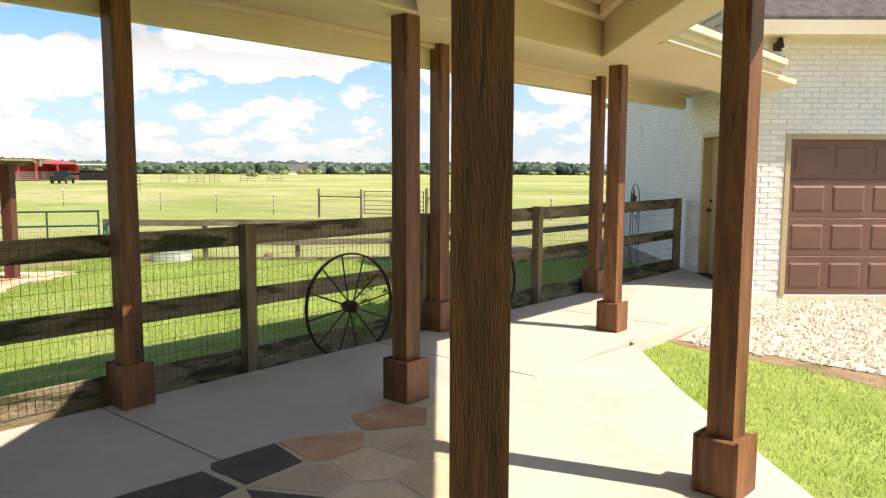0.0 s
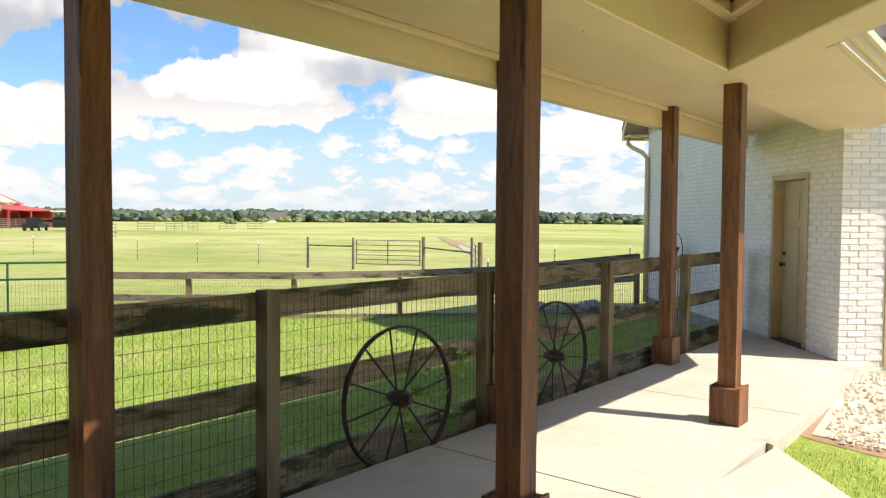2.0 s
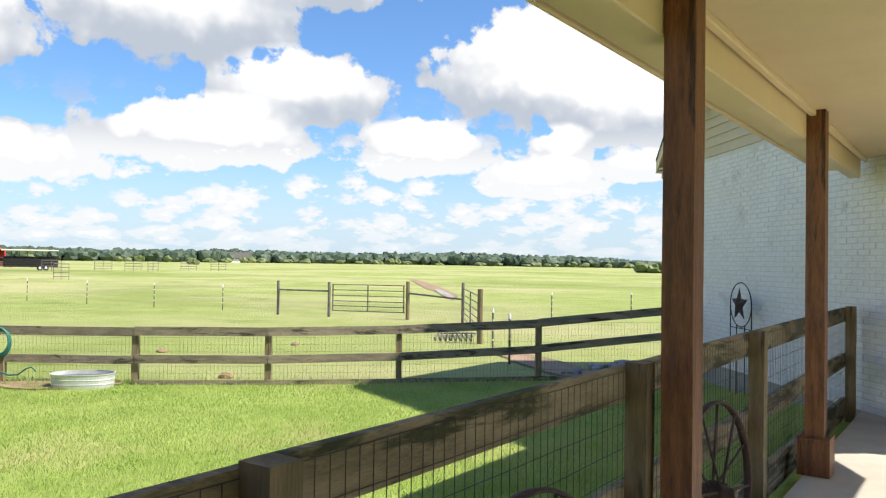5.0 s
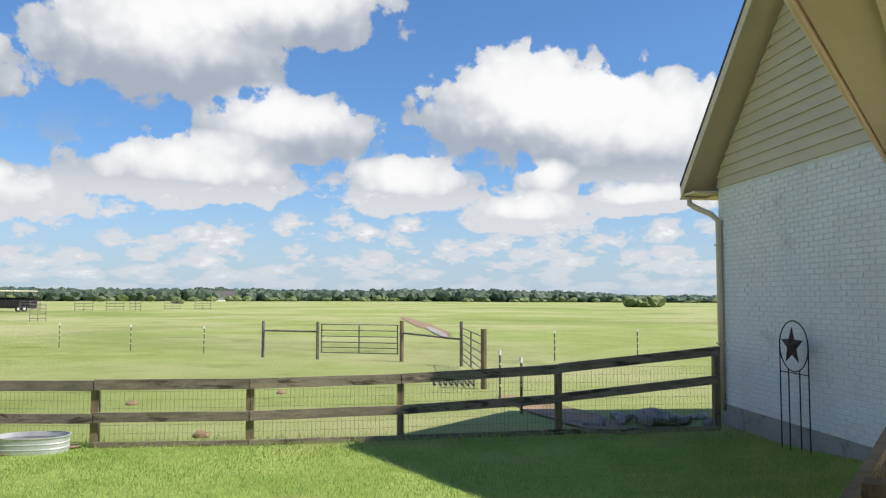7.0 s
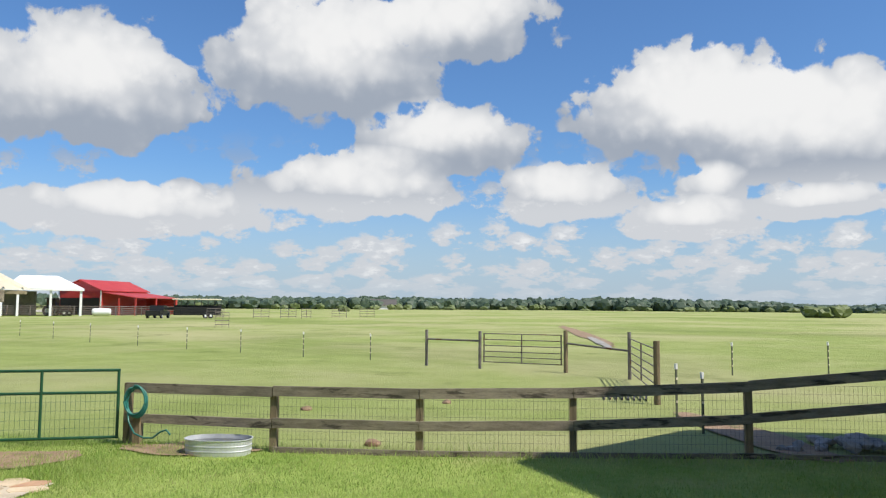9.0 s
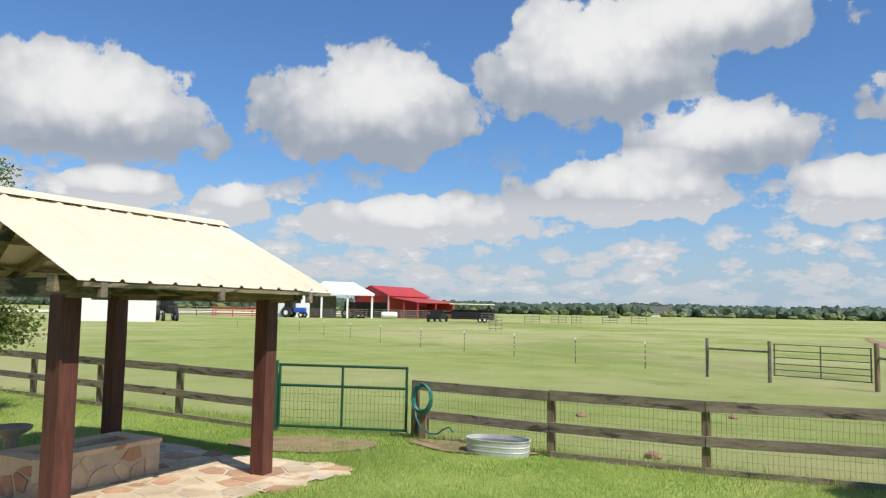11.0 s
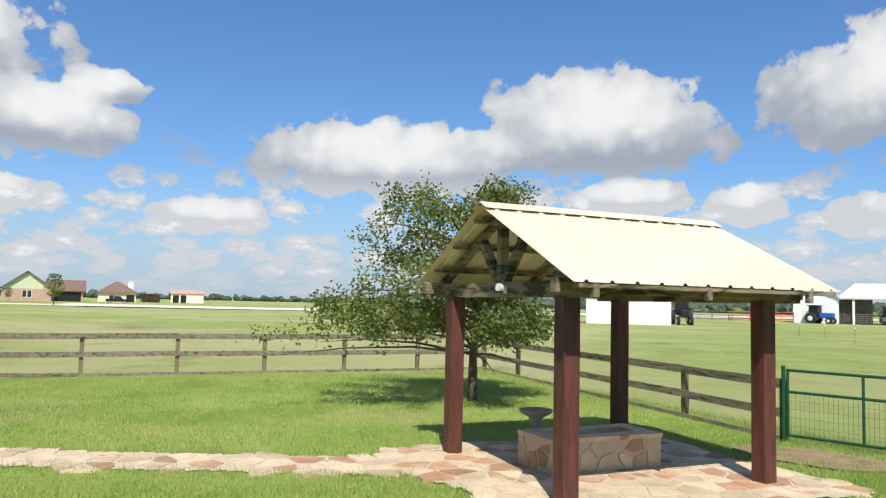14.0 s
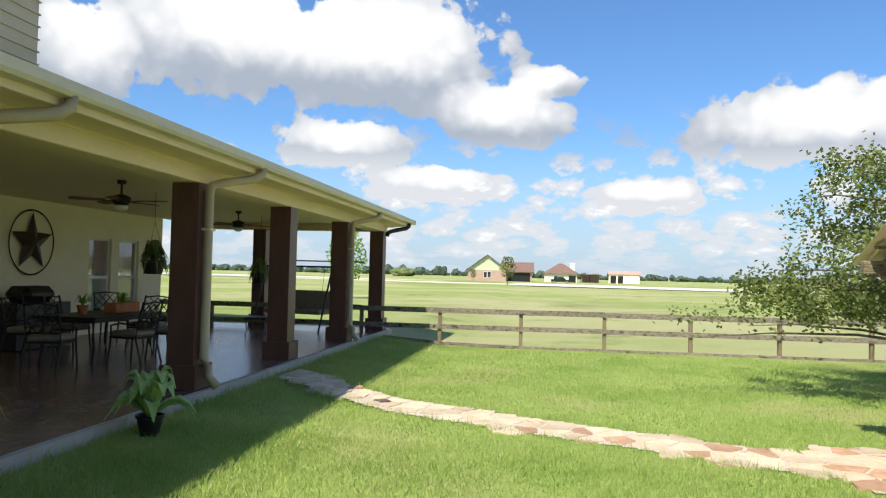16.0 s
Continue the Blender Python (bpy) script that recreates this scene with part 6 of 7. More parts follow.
def pavilion():
    p = thing("pavilion", "small timber pavilion, dark red posts, cream ribbed metal roof", "pavilion")
    for x, y in ((PX0, PY0), (PX1, PY0), (PX0, PY1), (PX1, PY1)):
        g = gz(x, y)
        part("post", soft_box(-0.086, -0.086, g - 0.1, 0.086, 0.086, 1.62, cuts=3, wob=0.003, m=Matrix.Translation((x, y, 0))), M["redstain"], p)
    cx, ex, ez, rz = (PX0 + PX1) / 2 - 0.04, 1.80, 1.735, 2.60
    ya, yb = 9.22, 12.55
    k = (rz - ez) / ex
    for y in (PY0, PY1):
        part("tie_beam", soft_box(PX0 - 0.42, y - 0.07, 1.60, PX1 + 0.42, y + 0.07, 1.765, cuts=3, wob=0.004), M["weather"], p)
        part("king_post", soft_box(cx - 0.05, y - 0.05, 1.77, cx + 0.05, y + 0.05, rz - 0.1, 0.005), M["weather"], p)
        for s in (-1, 1):
            bm = bmesh.new()
            a, b = Vector((cx + s * 0.07, y, 1.78)), Vector((cx + s * 0.48, y, rz - 0.12 - 0.48 * k))
            d = (b - a).normalized()
            q = Vector((-d.z, 0, d.x)) * 0.04
            vs = [bm.verts.new(v + Vector((0, e, 0))) for e in (-0.045, 0.045) for v in (a - q, b - q, b + q, a + q)]
            for f in BOX_F:
                bm.faces.new([vs[i] for i in f])
            part("strut", bm, M["weather"], p)
    for y in (PY0, (PY0 + PY1) / 2, PY1):
        for s in (-1, 1):
            bm = bmesh.new()
            lo, hi = Vector((cx + s * (ex - 0.1), y, ez + 0.1 * k - 0.045)), Vector((cx + s * 0.03, y, rz - 0.05))
            vs = [bm.verts.new(v) for e in (-0.035, 0.035) for v in (lo + Vector((0, e, -0.10)), hi + Vector((0, e, -0.10)), hi + Vector((0, e, 0)), lo + Vector((0, e, 0)))]
            for f in BOX_F:
                bm.faces.new([vs[i] for i in f])
            part("rafter", bm, M["weather"], p)
    for s in (-1, 1):
        for f in (0.12, 0.42, 0.72, 0.97):
            x, z = cx + s * ex * f, rz - ex * f * k
            part("purlin", soft_box(x - 0.045, ya + 0.06, z - 0.075, x + 0.045, yb - 0.06, z - 0.035, 0.004), M["weather"], p)
        x = cx + s * (ex - 0.32)
        part("side_beam", soft_box(x - 0.05, PY0 - 0.3, 1.64, x + 0.05, PY1 + 0.3, 1.78, 0.006), M["weather"], p)
        for y in (PY0 - 0.05, (PY0 + PY1) / 2, PY1 + 0.1):
            xx = cx + s * (ex - 0.03)
            part("rafter_tail", soft_box(xx - 0.03, y - 0.03, ez - 0.13, xx + 0.03, y + 0.03, ez - 0.01, 0.004), M["greyrail"], p)
    # ribbed roof sheets
    for s in (-1, 1):
        bm = bmesh.new()
        prof = []
        y = ya
        while y < yb - 0.01:
            for dy, up in ((0.0, 0.0), (0.10, 0.0), (0.118, 0.022), (0.142, 0.022), (0.16, 0.0)):
                prof.append((min(y + dy, yb), up))
            y += 0.277
        prof.append((yb, 0.0))
        top = [bm.verts.new((cx, yy, rz + up)) for yy, up in prof]
        low = [bm.verts.new((cx + s * ex, yy, ez + up)) for yy, up in prof]
        for i in range(len(prof) - 1):
            bm.faces.new((top[i], top[i + 1], low[i + 1], low[i]))
        part("roof_sheet", bm, M["roofmetal"], p)
    bm = bmesh.new()
    vs = [bm.verts.new((cx + x, y, rz + z)) for y in (ya - 0.01, yb + 0.01) for x, z in ((-0.16, -0.045), (0, 0.04), (0.16, -0.045), (0, 0.028))]
    for i in range(4):
        j = (i + 1) % 4
        bm.faces.new((vs[i], vs[j], vs[4 + j], vs[4 + i]))
    part("ridge_cap", bm, M["roofmetal"], p)
    f = thing("flood_light", "small white twin flood light on the pavilion beam", "flood light", pose(-8.47, PY0 - 0.075, 1.68))
    part("mount", soft_box(-0.03, -0.02, -0.04, 0.03, 0.004, 0.04, 0.004), M["white"], f)
    for s in (-1, 1):
        bm = bmesh.new()
        lathe(bm, [(0.02, 0), (0.03, 0.03), (0.042, 0.07), (0.03, 0.075)], 14, pose(s * 0.035, -0.02, 0.01, 75, s * -35, 0))
        part("lamp_head", bm, M["white"], f)


pavilion()


def stone_faces(p, x0, y0, x1, y1, z0, z1, seed):
    """Rough stones set into the sides of a raised bed."""
    rnd = random.Random(seed)
    for ax, f0, f1, c, out in (("y", y0, y1, x1, 1), ("y", y0, y1, x0, -1), ("x", x0, x1, y0, -1), ("x", x0, x1, y1, 1)):
        for poly in voronoi_cells(lambda a, b: f0 + 0.03 < a < f1 - 0.03 and z0 + 0.02 < b < z1 - 0.02, f0, z0, f1, z1, 0.21, rnd.randrange(99)):
            bm = bmesh.new()
            cl = [(min(max(q.x, f0), f1), min(max(q.y, z0), z1)) for q in poly]
            a = [bm.verts.new((c + out * 0.012, u, v) if ax == "y" else (u, c + out * 0.012, v)) for u, v in cl]
            b = [bm.verts.new((c - out * 0.01, u, v) if ax == "y" else (u, c - out * 0.01, v)) for u, v in cl]
            bm.faces.new(a)
            for i in range(len(a)):
                j = (i + 1) % len(a)
                bm.faces.new((a[i], a[j], b[j], b[i]))
            part("stone", bm, M[rnd.choices(("stone", "redstone"), (8, 2))[0]], p)


def raised_hearth():
    x0, y0, x1, y1 = -9.08, 9.98, -8.40, 11.47
    g = gz(-8.9, 10.7)
    z0, z1 = g + 0.0, g + 0.35
    p = thing("stone_planter", "low raised bed walled in buff fieldstone with flat capping", "planter")
    bm = bmesh.new()
    w = 0.2
    for a in ((x0, y0, x1, y0 + w), (x0, y1 - w, x1, y1), (x0, y0 + w + 0.002, x0 + w, y1 - w - 0.002), (x1 - w, y0 + w + 0.002, x1, y1 - w - 0.002)):
        box(bm, a[0], a[1], z0 - 0.05, a[2], a[3], z1)
    part("core", bm, M["joint"], p)
    stone_faces(p, x0, y0, x1, y1, z0, z1, 4)
    o = 0.014
    for a in ((x0 - o, y0 - o, x1 + o, y0 + w), (x0 - o, y1 - w, x1 + o, y1 + o), (x0 - o, y0 + w + 0.004, x0 + w, y1 - w - 0.004), (x1 - w, y0 + w + 0.004, x1 + o, y1 - w - 0.004)):
        part("cap_stone", soft_box(a[0], a[1], z1 + 0.002, a[2], a[3], z1 + 0.05, 0.012, cuts=3, wob=0.006), M["stone"], p)
    bm = bmesh.new()
    box(bm, x0 + w + 0.004, y0 + w + 0.004, z0 - 0.04, x1 - w - 0.004, y1 - w - 0.004, z0 + 0.12)
    part("soil", bm, M["dirt"], p)


raised_hearth()
bm = bmesh.new()
g = gz(-9.5, 10.5)
lathe(bm, [(0.12, 0), (0.125, 0.03), (0.10, 0.07), (0.065, 0.12), (0.058, 0.33), (0.075, 0.43), (0.09, 0.465), (0.16, 0.50), (0.20, 0.53), (0.208, 0.56), (0.19, 0.565), (0.15, 0.535), (0.04, 0.52)], 28, pose(-9.46, 10.44, g))
solid("bird_bath", bm, M["plinth"], "grey cast-stone bird bath on a pedestal", "bird bath", smooth=True)

# ---- oak tree ----


def oak(x, y):
    rnd = random.Random(21)
    g = gz(x, y)
    p = thing("oak_tree", "young live oak with loose grey-green foliage and a slim leaning trunk", "tree", pose(x, y, g - 0.05))
    bm = bmesh.new()
    trunk = [Vector(q) for q in ((0, 0, 0), (0.02, 0.0, 0.4), (-0.03, 0.02, 0.9), (0.02, 0.05, 1.5), (-0.02, 0.0, 2.2), (-0.12, -0.1, 3.0), (-0.15, -0.15, 3.6))]
    tube(bm, trunk, 0.105, 10, True, 0.02)
    for k in range(5):
        a = k * 1.3
        tube(bm, [(0, 0, 0.12), (0.16 * math.cos(a), 0.16 * math.sin(a), 0.0)], 0.06, 6, True, 0.02)
    part("trunk", bm, M["bark"], p, smooth=True)
    tips = []
    for k in range(46):
        z = rnd.uniform(1.25, 3.4)
        i = min(int(z / 0.62), 5)
        base = trunk[i].lerp(trunk[i + 1], rnd.random())
        a = k * 2.4 + rnd.uniform(-0.3, 0.3)
        reach = (2.6 if z < 2.2 else 2.15 - 0.45 * (z - 2.2)) * rnd.uniform(0.6, 1.08) * (1 + 0.45 * math.cos(a - 4.1))
        rise = rnd.uniform(-0.25, 0.35) + (0.32 if z > 2 else -0.12)
        d = Vector((math.cos(a), math.sin(a), 0))
        pts = [base, base + d * reach * 0.35 + Vector((0, 0, rise * 0.5 + 0.12)), base + d * reach * 0.7 + Vector((0, 0, rise * 0.85 + 0.1)), base + d * reach + Vector((0, 0, rise))]
        bm = bmesh.new()
        tube(bm, pts, 0.032, 6, True, 0.006)
        part("limb", bm, M["bark"], p)
        for q in range(15):
            f = rnd.uniform(0.3, 1.04)
            j = min(int(f * 3), 2)
            c = pts[j].lerp(pts[j + 1], min(f * 3 - j, 1.1))
            c = c + Vector((rnd.gauss(0, 0.16), rnd.gauss(0, 0.16), rnd.gauss(-0.02, 0.14)))
            tips.append(Vector((c.x, c.y, max(c.z, 1.42 + rnd.uniform(-0.15, 0.3)))))
    verts, faces = [], []
    for c in tips:
        for _ in range(44):
            q = c + Vector((rnd.gauss(0, 0.14), rnd.gauss(0, 0.14), rnd.gauss(0, 0.11)))
            u = Vector((rnd.uniform(-1, 1), rnd.uniform(-1, 1), rnd.uniform(-0.8, 0.5))).normalized()
            w = u.cross(Vector((rnd.uniform(-1, 1), rnd.uniform(-1, 1), rnd.uniform(-1, 1)))).normalized()
            ln = rnd.uniform(0.028, 0.050)
            b = len(verts)
            verts += [tuple(q - u * ln), tuple(q + w * ln * 0.62), tuple(q + u * ln), tuple(q - w * ln * 0.62)]
            faces.append((b, b + 1, b + 2, b + 3))
    ob = new("crown", raw("crown", verts, faces, M["oak"]))
    ob.parent = p


oak(-14.2, 11.95)

# ---- main house and its patio ----
CX = [-6.42, -10.45, -13.8, -17.4, -20.9]
WALL_Y = -4.2
W1, W2 = (-17.45, -16.6, 0.36, 2.14), (-18.6, -17.75, 0.36, 2.14)


def patio():
    f = thing("patio_floor", "glossy brown stained concrete patio with a pale edge", "floor", kind="structure")
    bm = bmesh.new()
    prism(bm, [(-21.4, WALL_Y), (-3.4, WALL_Y), (-3.4, 1.55), (-21.4, 1.55)], -0.35, 0.0)
    part("slab", bm, M["stainslab"], f)
    bm = bmesh.new()
    prism(bm, [(-21.42, 1.552), (-3.4, 1.552), (-3.4, 1.63), (-21.42, 1.63)], -0.35, -0.006)
    part("edge", bm, M["concrete"], f)
    w = thing("wall_patio", "cream painted brick house wall under the patio roof", "wall", kind="structure")
    part("core", wall_with_hole("y", WALL_Y - 0.25, WALL_Y, -19.7, 3.0, -0.3, 3.2, [W1, W2], None), M["plaster"], w)
    for nm, x0, y0, x1, y1 in (("wall_end", -19.7, -14, -19.45, WALL_Y - 0.251), ("wall_back", -19.449, -14, 3.0, -13.75), ("wall_porch", 2.75, -13.749, 3.0, WALL_Y - 0.251)):
        bm = bmesh.new()
        box(bm, x0, y0, -0.3, x1, y1, 3.2)
        solid(nm, bm, M["plaster"], "cream painted brick house wall", "wall", "structure")
    for i, (x0, x1, z0, z1) in enumerate((W1, W2)):
        p = thing("window_%d" % (i + 2), "white sash window with reflecting glass", "window", kind="structure")
        zm = (z0 + z1) / 2
        for a, b, c, d in ((x0, x1, z0, z0 + 0.06), (x0, x1, z1 - 0.06, z1), (x0, x0 + 0.05, z0 + 0.061, z1 - 0.061), (x1 - 0.05, x1, z0 + 0.061, z1 - 0.061), (x0 + 0.051, x1 - 0.051, zm - 0.03, zm + 0.03)):
            part("sash", soft_box(a, WALL_Y - 0.12, c, b, WALL_Y - 0.06, d, 0.004), M["white"], p)
        for c, d in ((z0 + 0.062, zm - 0.032), (zm + 0.032, z1 - 0.062)):
            bm = bmesh.new()
            box(bm, x0 + 0.05, WALL_Y - 0.10, c, x1 - 0.05, WALL_Y - 0.09, d)
            pane = part("pane", bm, M["clear"], p)
            pane.visible_shadow = False
        bm = bmesh.new()
        n = 40
        top = [bm.verts.new((x0 + 0.03 + (x1 - x0 - 0.06) * i / n, WALL_Y - 0.17 + 0.012 * math.sin(i * 1.3), z1)) for i in range(n + 1)]
        low = [bm.verts.new((x0 + 0.03 + (x1 - x0 - 0.06) * i / n, WALL_Y - 0.17 + 0.018 * math.sin(i * 1.3), zm - 0.02 + 0.16 * abs(math.sin(i * math.pi * 2 / n)))) for i in range(n + 1)]
        for i in range(n):
            bm.faces.new((top[i], top[i + 1], low[i + 1], low[i]))
        part("valance", bm, M["curtain"], p, "pale pink scalloped cloth valance")
        part("sill", soft_box(x0 - 0.05, WALL_Y - 0.05, z0 - 0.07, x1 + 0.05, WALL_Y + 0.05, z0 - 0.003, 0.008), M["plaster"], p)
    # roof: ceiling, beam, fascia, gutter
    r = thing("patio_roof", "tan patio ceiling and beam under a shingled roof", "roof", kind="structure")
    bm = bmesh.new()
    box(bm, -22.0, WALL_Y, 2.78, 3.0, 1.5, 2.84)
    part("ceiling", bm, M["tan"], r)
    part("beam", soft_box(-21.15, 1.12, 2.60, -3.2, 1.48, 2.90, 0.01), M["tan"], r)
    part("end_beam", soft_box(-21.1, WALL_Y, 2.60, -20.75, 1.119, 2.78, 0.01), M["tan"], r)
    part("soffit", soft_box(-22.0, 1.481, 2.80, -3.2, 1.92, 2.83, 0.006), M["tan"], r)
    part("fascia", soft_box(-22.05, 1.921, 2.79, -3.2, 1.95, 2.97, 0.006), M["tan"], r)
    bm = bmesh.new()
    XY = Matrix(((0, 0, 1, 0), (1, 0, 0, 0), (0, 1, 0, 0), (0, 0, 0, 1)))
    prism(bm, [(1.952, 2.86), (2.06, 2.865), (2.085, 2.90), (2.085, 2.985), (2.07, 2.985), (1.952, 2.93)], -22.1, -3.2, XY)
    part("gutter", bm, M["cream"], r)
    bm = bmesh.new()
    prism(bm, [(2.0, 2.99), (-4.0, 5.3), (-9.0, 7.2), (-14.2, 5.2), (-14.2, 5.1), (-9.0, 7.1), (-4.0, 5.2), (1.96, 2.93)], -22.05, 3.2, XY)
    part("shingles", bm, M["shingle"], r)
    bm = bmesh.new()
    prism(bm, [(1.4, 2.85), (-4.0, 5.1), (-9.0, 7.0), (-13.7, 5.1), (-13.7, 3.21), (-4.2, 3.21), (-4.19, 2.85)], -19.7, -19.5, XY)
    part("gable_end", bm, M["siding"], r)
    c = column(0.0, 2.60, 0.36, 0.46, 0.30, "boxed")
    tagged(c, "wide boxed timber patio column with a stepped foot, dark brown", "column", "patio columns")
    c.matrix_basis = pose(CX[0], 1.29, 0)
    for x, y in [(x, 1.29) for x in CX[1:]] + [(-20.9, -1.95)]:
        copy_thing(c, pose(x, y, 0))
    for k, x in enumerate(CX):
        d = thing("downspout", "tan downspout bent from the gutter to a column", "downspout", pose(x, 0, 0), group="patio downspouts")
        bm = bmesh.new()
        pts = [(-0.50, 2.02, 2.88), (-0.50, 2.02, 2.79), (-0.42, 1.96, 2.72), (-0.10, 1.66, 2.63), (0.0, 1.56, 2.58), (0.02, 1.535, 2.48)]
        if k in (0, 1, 3):
            pts += [(0.02, 1.535, 1.4), (0.02, 1.535, 0.38), (0.02, 1.59, 0.28), (0.02, 1.60, 0.16), (0.02, 1.72, 0.03)]
        elif k == 2:
            continue
        tube(bm, pts, 0.058, 10)
        part("pipe", bm, M["doorpaint" if k != 4 else "dark"], d, smooth=True)
        if k != 4:
            part("strap", soft_box(-0.05, 1.472, 2.0, 0.09, 1.60, 2.03, 0.004), M["tan"], d)
    ch = thing("chimney", "square tan siding chimney rising from the house roof", "chimney", pose(-9.75, -1.85, 0))
    z = 4.2
    part("shaft", soft_box(-0.8, -0.8, 3.8, 0.8, 0.8, 6.6, 0.01), M["siding"], ch)
    while z < 6.5:
        part("board", soft_box(-0.82, -0.82, z, 0.82, 0.82, z + 0.02, 0.004), M["siding"], ch)
        z += 0.17


patio()
for ob in [o for o in bpy.data.objects if o.name.startswith("downspout") and not o.children]:
    bpy.data.objects.remove(ob)


def wall_star():
    p = thing("barn_star", "large dark metal barn star in a ring on the wall", "wall decoration", pose(-14.7, WALL_Y + 0.05, 1.94, 0, 0, -90))
    barn_star(p, 0.60, 0.09, M["bronze"])
    bm = ring_bar(0.63, 0.016, 48)
    part("ring", bm, M["bronze"], p)


wall_star()


def ceiling_fan(x, y):
    p = thing("ceiling_fan", "dark bronze five-blade ceiling fan at rest", "fan", pose(x, y, 2.78, 0, 0, 20), group="ceiling fans")
    bm = bmesh.new()
    lathe(bm, [(0.07, 0.0), (0.06, -0.05), (0.016, -0.06), (0.016, -0.20), (0.06, -0.21), (0.13, -0.24), (0.14, -0.31), (0.10, -0.35), (0.05, -0.36)], 22)
    part("motor", bm, M["bronze"], p, smooth=True)
    bm = bmesh.new()
    lathe(bm, [(0.05, -0.361), (0.10, -0.375), (0.09, -0.42), (0.04, -0.445)], 20)
    part("light_bowl", bm, M["lens"], p, "frosted glass bowl", smooth=True)
    for k in range(5):
        m = pose(0, 0, -0.30, 0, 0, 72 * k) @ pose(0, 0, 0, 10, 0, 0)
        bm = bmesh.new()
        prism(bm, [(0.22, -0.05), (0.66, -0.07), (0.70, -0.04), (0.70, 0.05), (0.66, 0.075), (0.22, 0.055)], -0.005, 0.005, m)
        blade = part("blade", bm, M["stain"], p)
        bm = bmesh.new()
        prism(bm, [(0.11, -0.02), (0.26, -0.03), (0.26, 0.03), (0.11, 0.02)], -0.012, -0.0055, m)
        part("bracket", bm, M["bronze"], blade)
    return p


fan = ceiling_fan(-11.6, -0.4)
copy_thing(fan, pose(-16.9, -0.9, 2.78, 0, 0, 55))
copy_thing(fan, pose(-9.2, -1.4, 2.78, 0, 0, 5))


def patio_chair():
    p = thing("patio_chair", "dark metal patio chair with lattice back and taupe cushion", "chair", group="patio dining chairs")
    for sx in (-1, 1):
        bm = bmesh.new()
        tube(bm, [(sx * 0.27, -0.26, 0), (sx * 0.25, -0.22, 0.42), (sx * 0.25, -0.23, 0.60), (sx * 0.26, -0.05, 0.64), (sx * 0.26, 0.24, 0.62)], 0.016, 7)
        part("front_leg", bm, M["dark"], p)
        bm = bmesh.new()
        tube(bm, [(sx * 0.24, 0.34, 0), (sx * 0.24, 0.22, 0.42), (sx * 0.24, 0.27, 0.7), (sx * 0.23, 0.34, 0.98)], 0.016, 7)
        part("back_leg", bm, M["dark"], p)
    part("seat", soft_box(-0.26, -0.26, 0.40, 0.26, 0.24, 0.43, 0.01), M["dark"], p)
    part("cushion", soft_box(-0.25, -0.25, 0.432, 0.25, 0.22, 0.52, 0.03), M["tan_cush"], p, "taupe seat cushion")
    lean_m = pose(0, 0.25, 0.55, -15, 0, 0)
    for k in range(5):
        for s in (-1, 1):
            bm = bmesh.new()
            a = -0.36 + k * 0.145
            x0, x1, z0, z1 = a, a + 0.36, 0.0, 0.40
            if s < 0:
                x0, x1 = -x0, -x1
            lo, hi = max(min(x0, x1), -0.23), min(max(x0, x1), 0.23)
            if hi - lo < 0.08:
                continue
            g = lambda x: z0 + (z1 - z0) * (x - x0) / (x1 - x0)
            tube(bm, [lean_m @ Vector((lo, 0.004 * s, g(lo))), lean_m @ Vector((hi, 0.004 * s, g(hi)))], 0.009, 5)
            part("lattice_bar", bm, M["dark"], p)
    for z in (0.0, 0.41):
        bm = bmesh.new()
        tube(bm, [lean_m @ Vector((-0.235, 0, z)), lean_m @ Vector((0, 0, z + (0.03 if z else 0))), lean_m @ Vector((0.235, 0, z))], 0.014, 6)
        part("back_rail", bm, M["dark"], p)
    return p


def patio_table():
    p = thing("patio_table", "dark metal outdoor dining table", "table", pose(-12.85, -1.45, 0, 0, 0, 0))
    part("tabletop", soft_box(-1.0, -0.55, 0.70, 1.0, 0.55, 0.735, 0.012), M["dark"], p)
    for x in (-0.85, 0.85):
        for y in (-0.42, 0.42):
            bm = bmesh.new()
            tube(bm, [(x * 1.03, y * 1.05, 0), (x * 0.95, y, 0.2), (x, y, 0.70)], 0.028, 8)
            part("leg", bm, M["dark"], p)
    part("apron", soft_box(-0.9, -0.47, 0.64, 0.9, 0.47, 0.699, 0.01), M["dark"], p)


patio_table()
ch = patio_chair()
ch.matrix_basis = pose(-12.45, -0.62, 0, 0, 0, -8)
for m in (pose(-13.35, -0.55, 0, 0, 0, 12), pose(-11.35, -1.25, 0, 0, 0, -80), pose(-12.4, -2.4, 0, 0, 0, 178), pose(-13.4, -2.4, 0, 0, 0, 184), pose(-14.3, -1.45, 0, 0, 0, 92), pose(-15.6, -3.0, 0, 0, 0, 140)):
    copy_thing(ch, m)


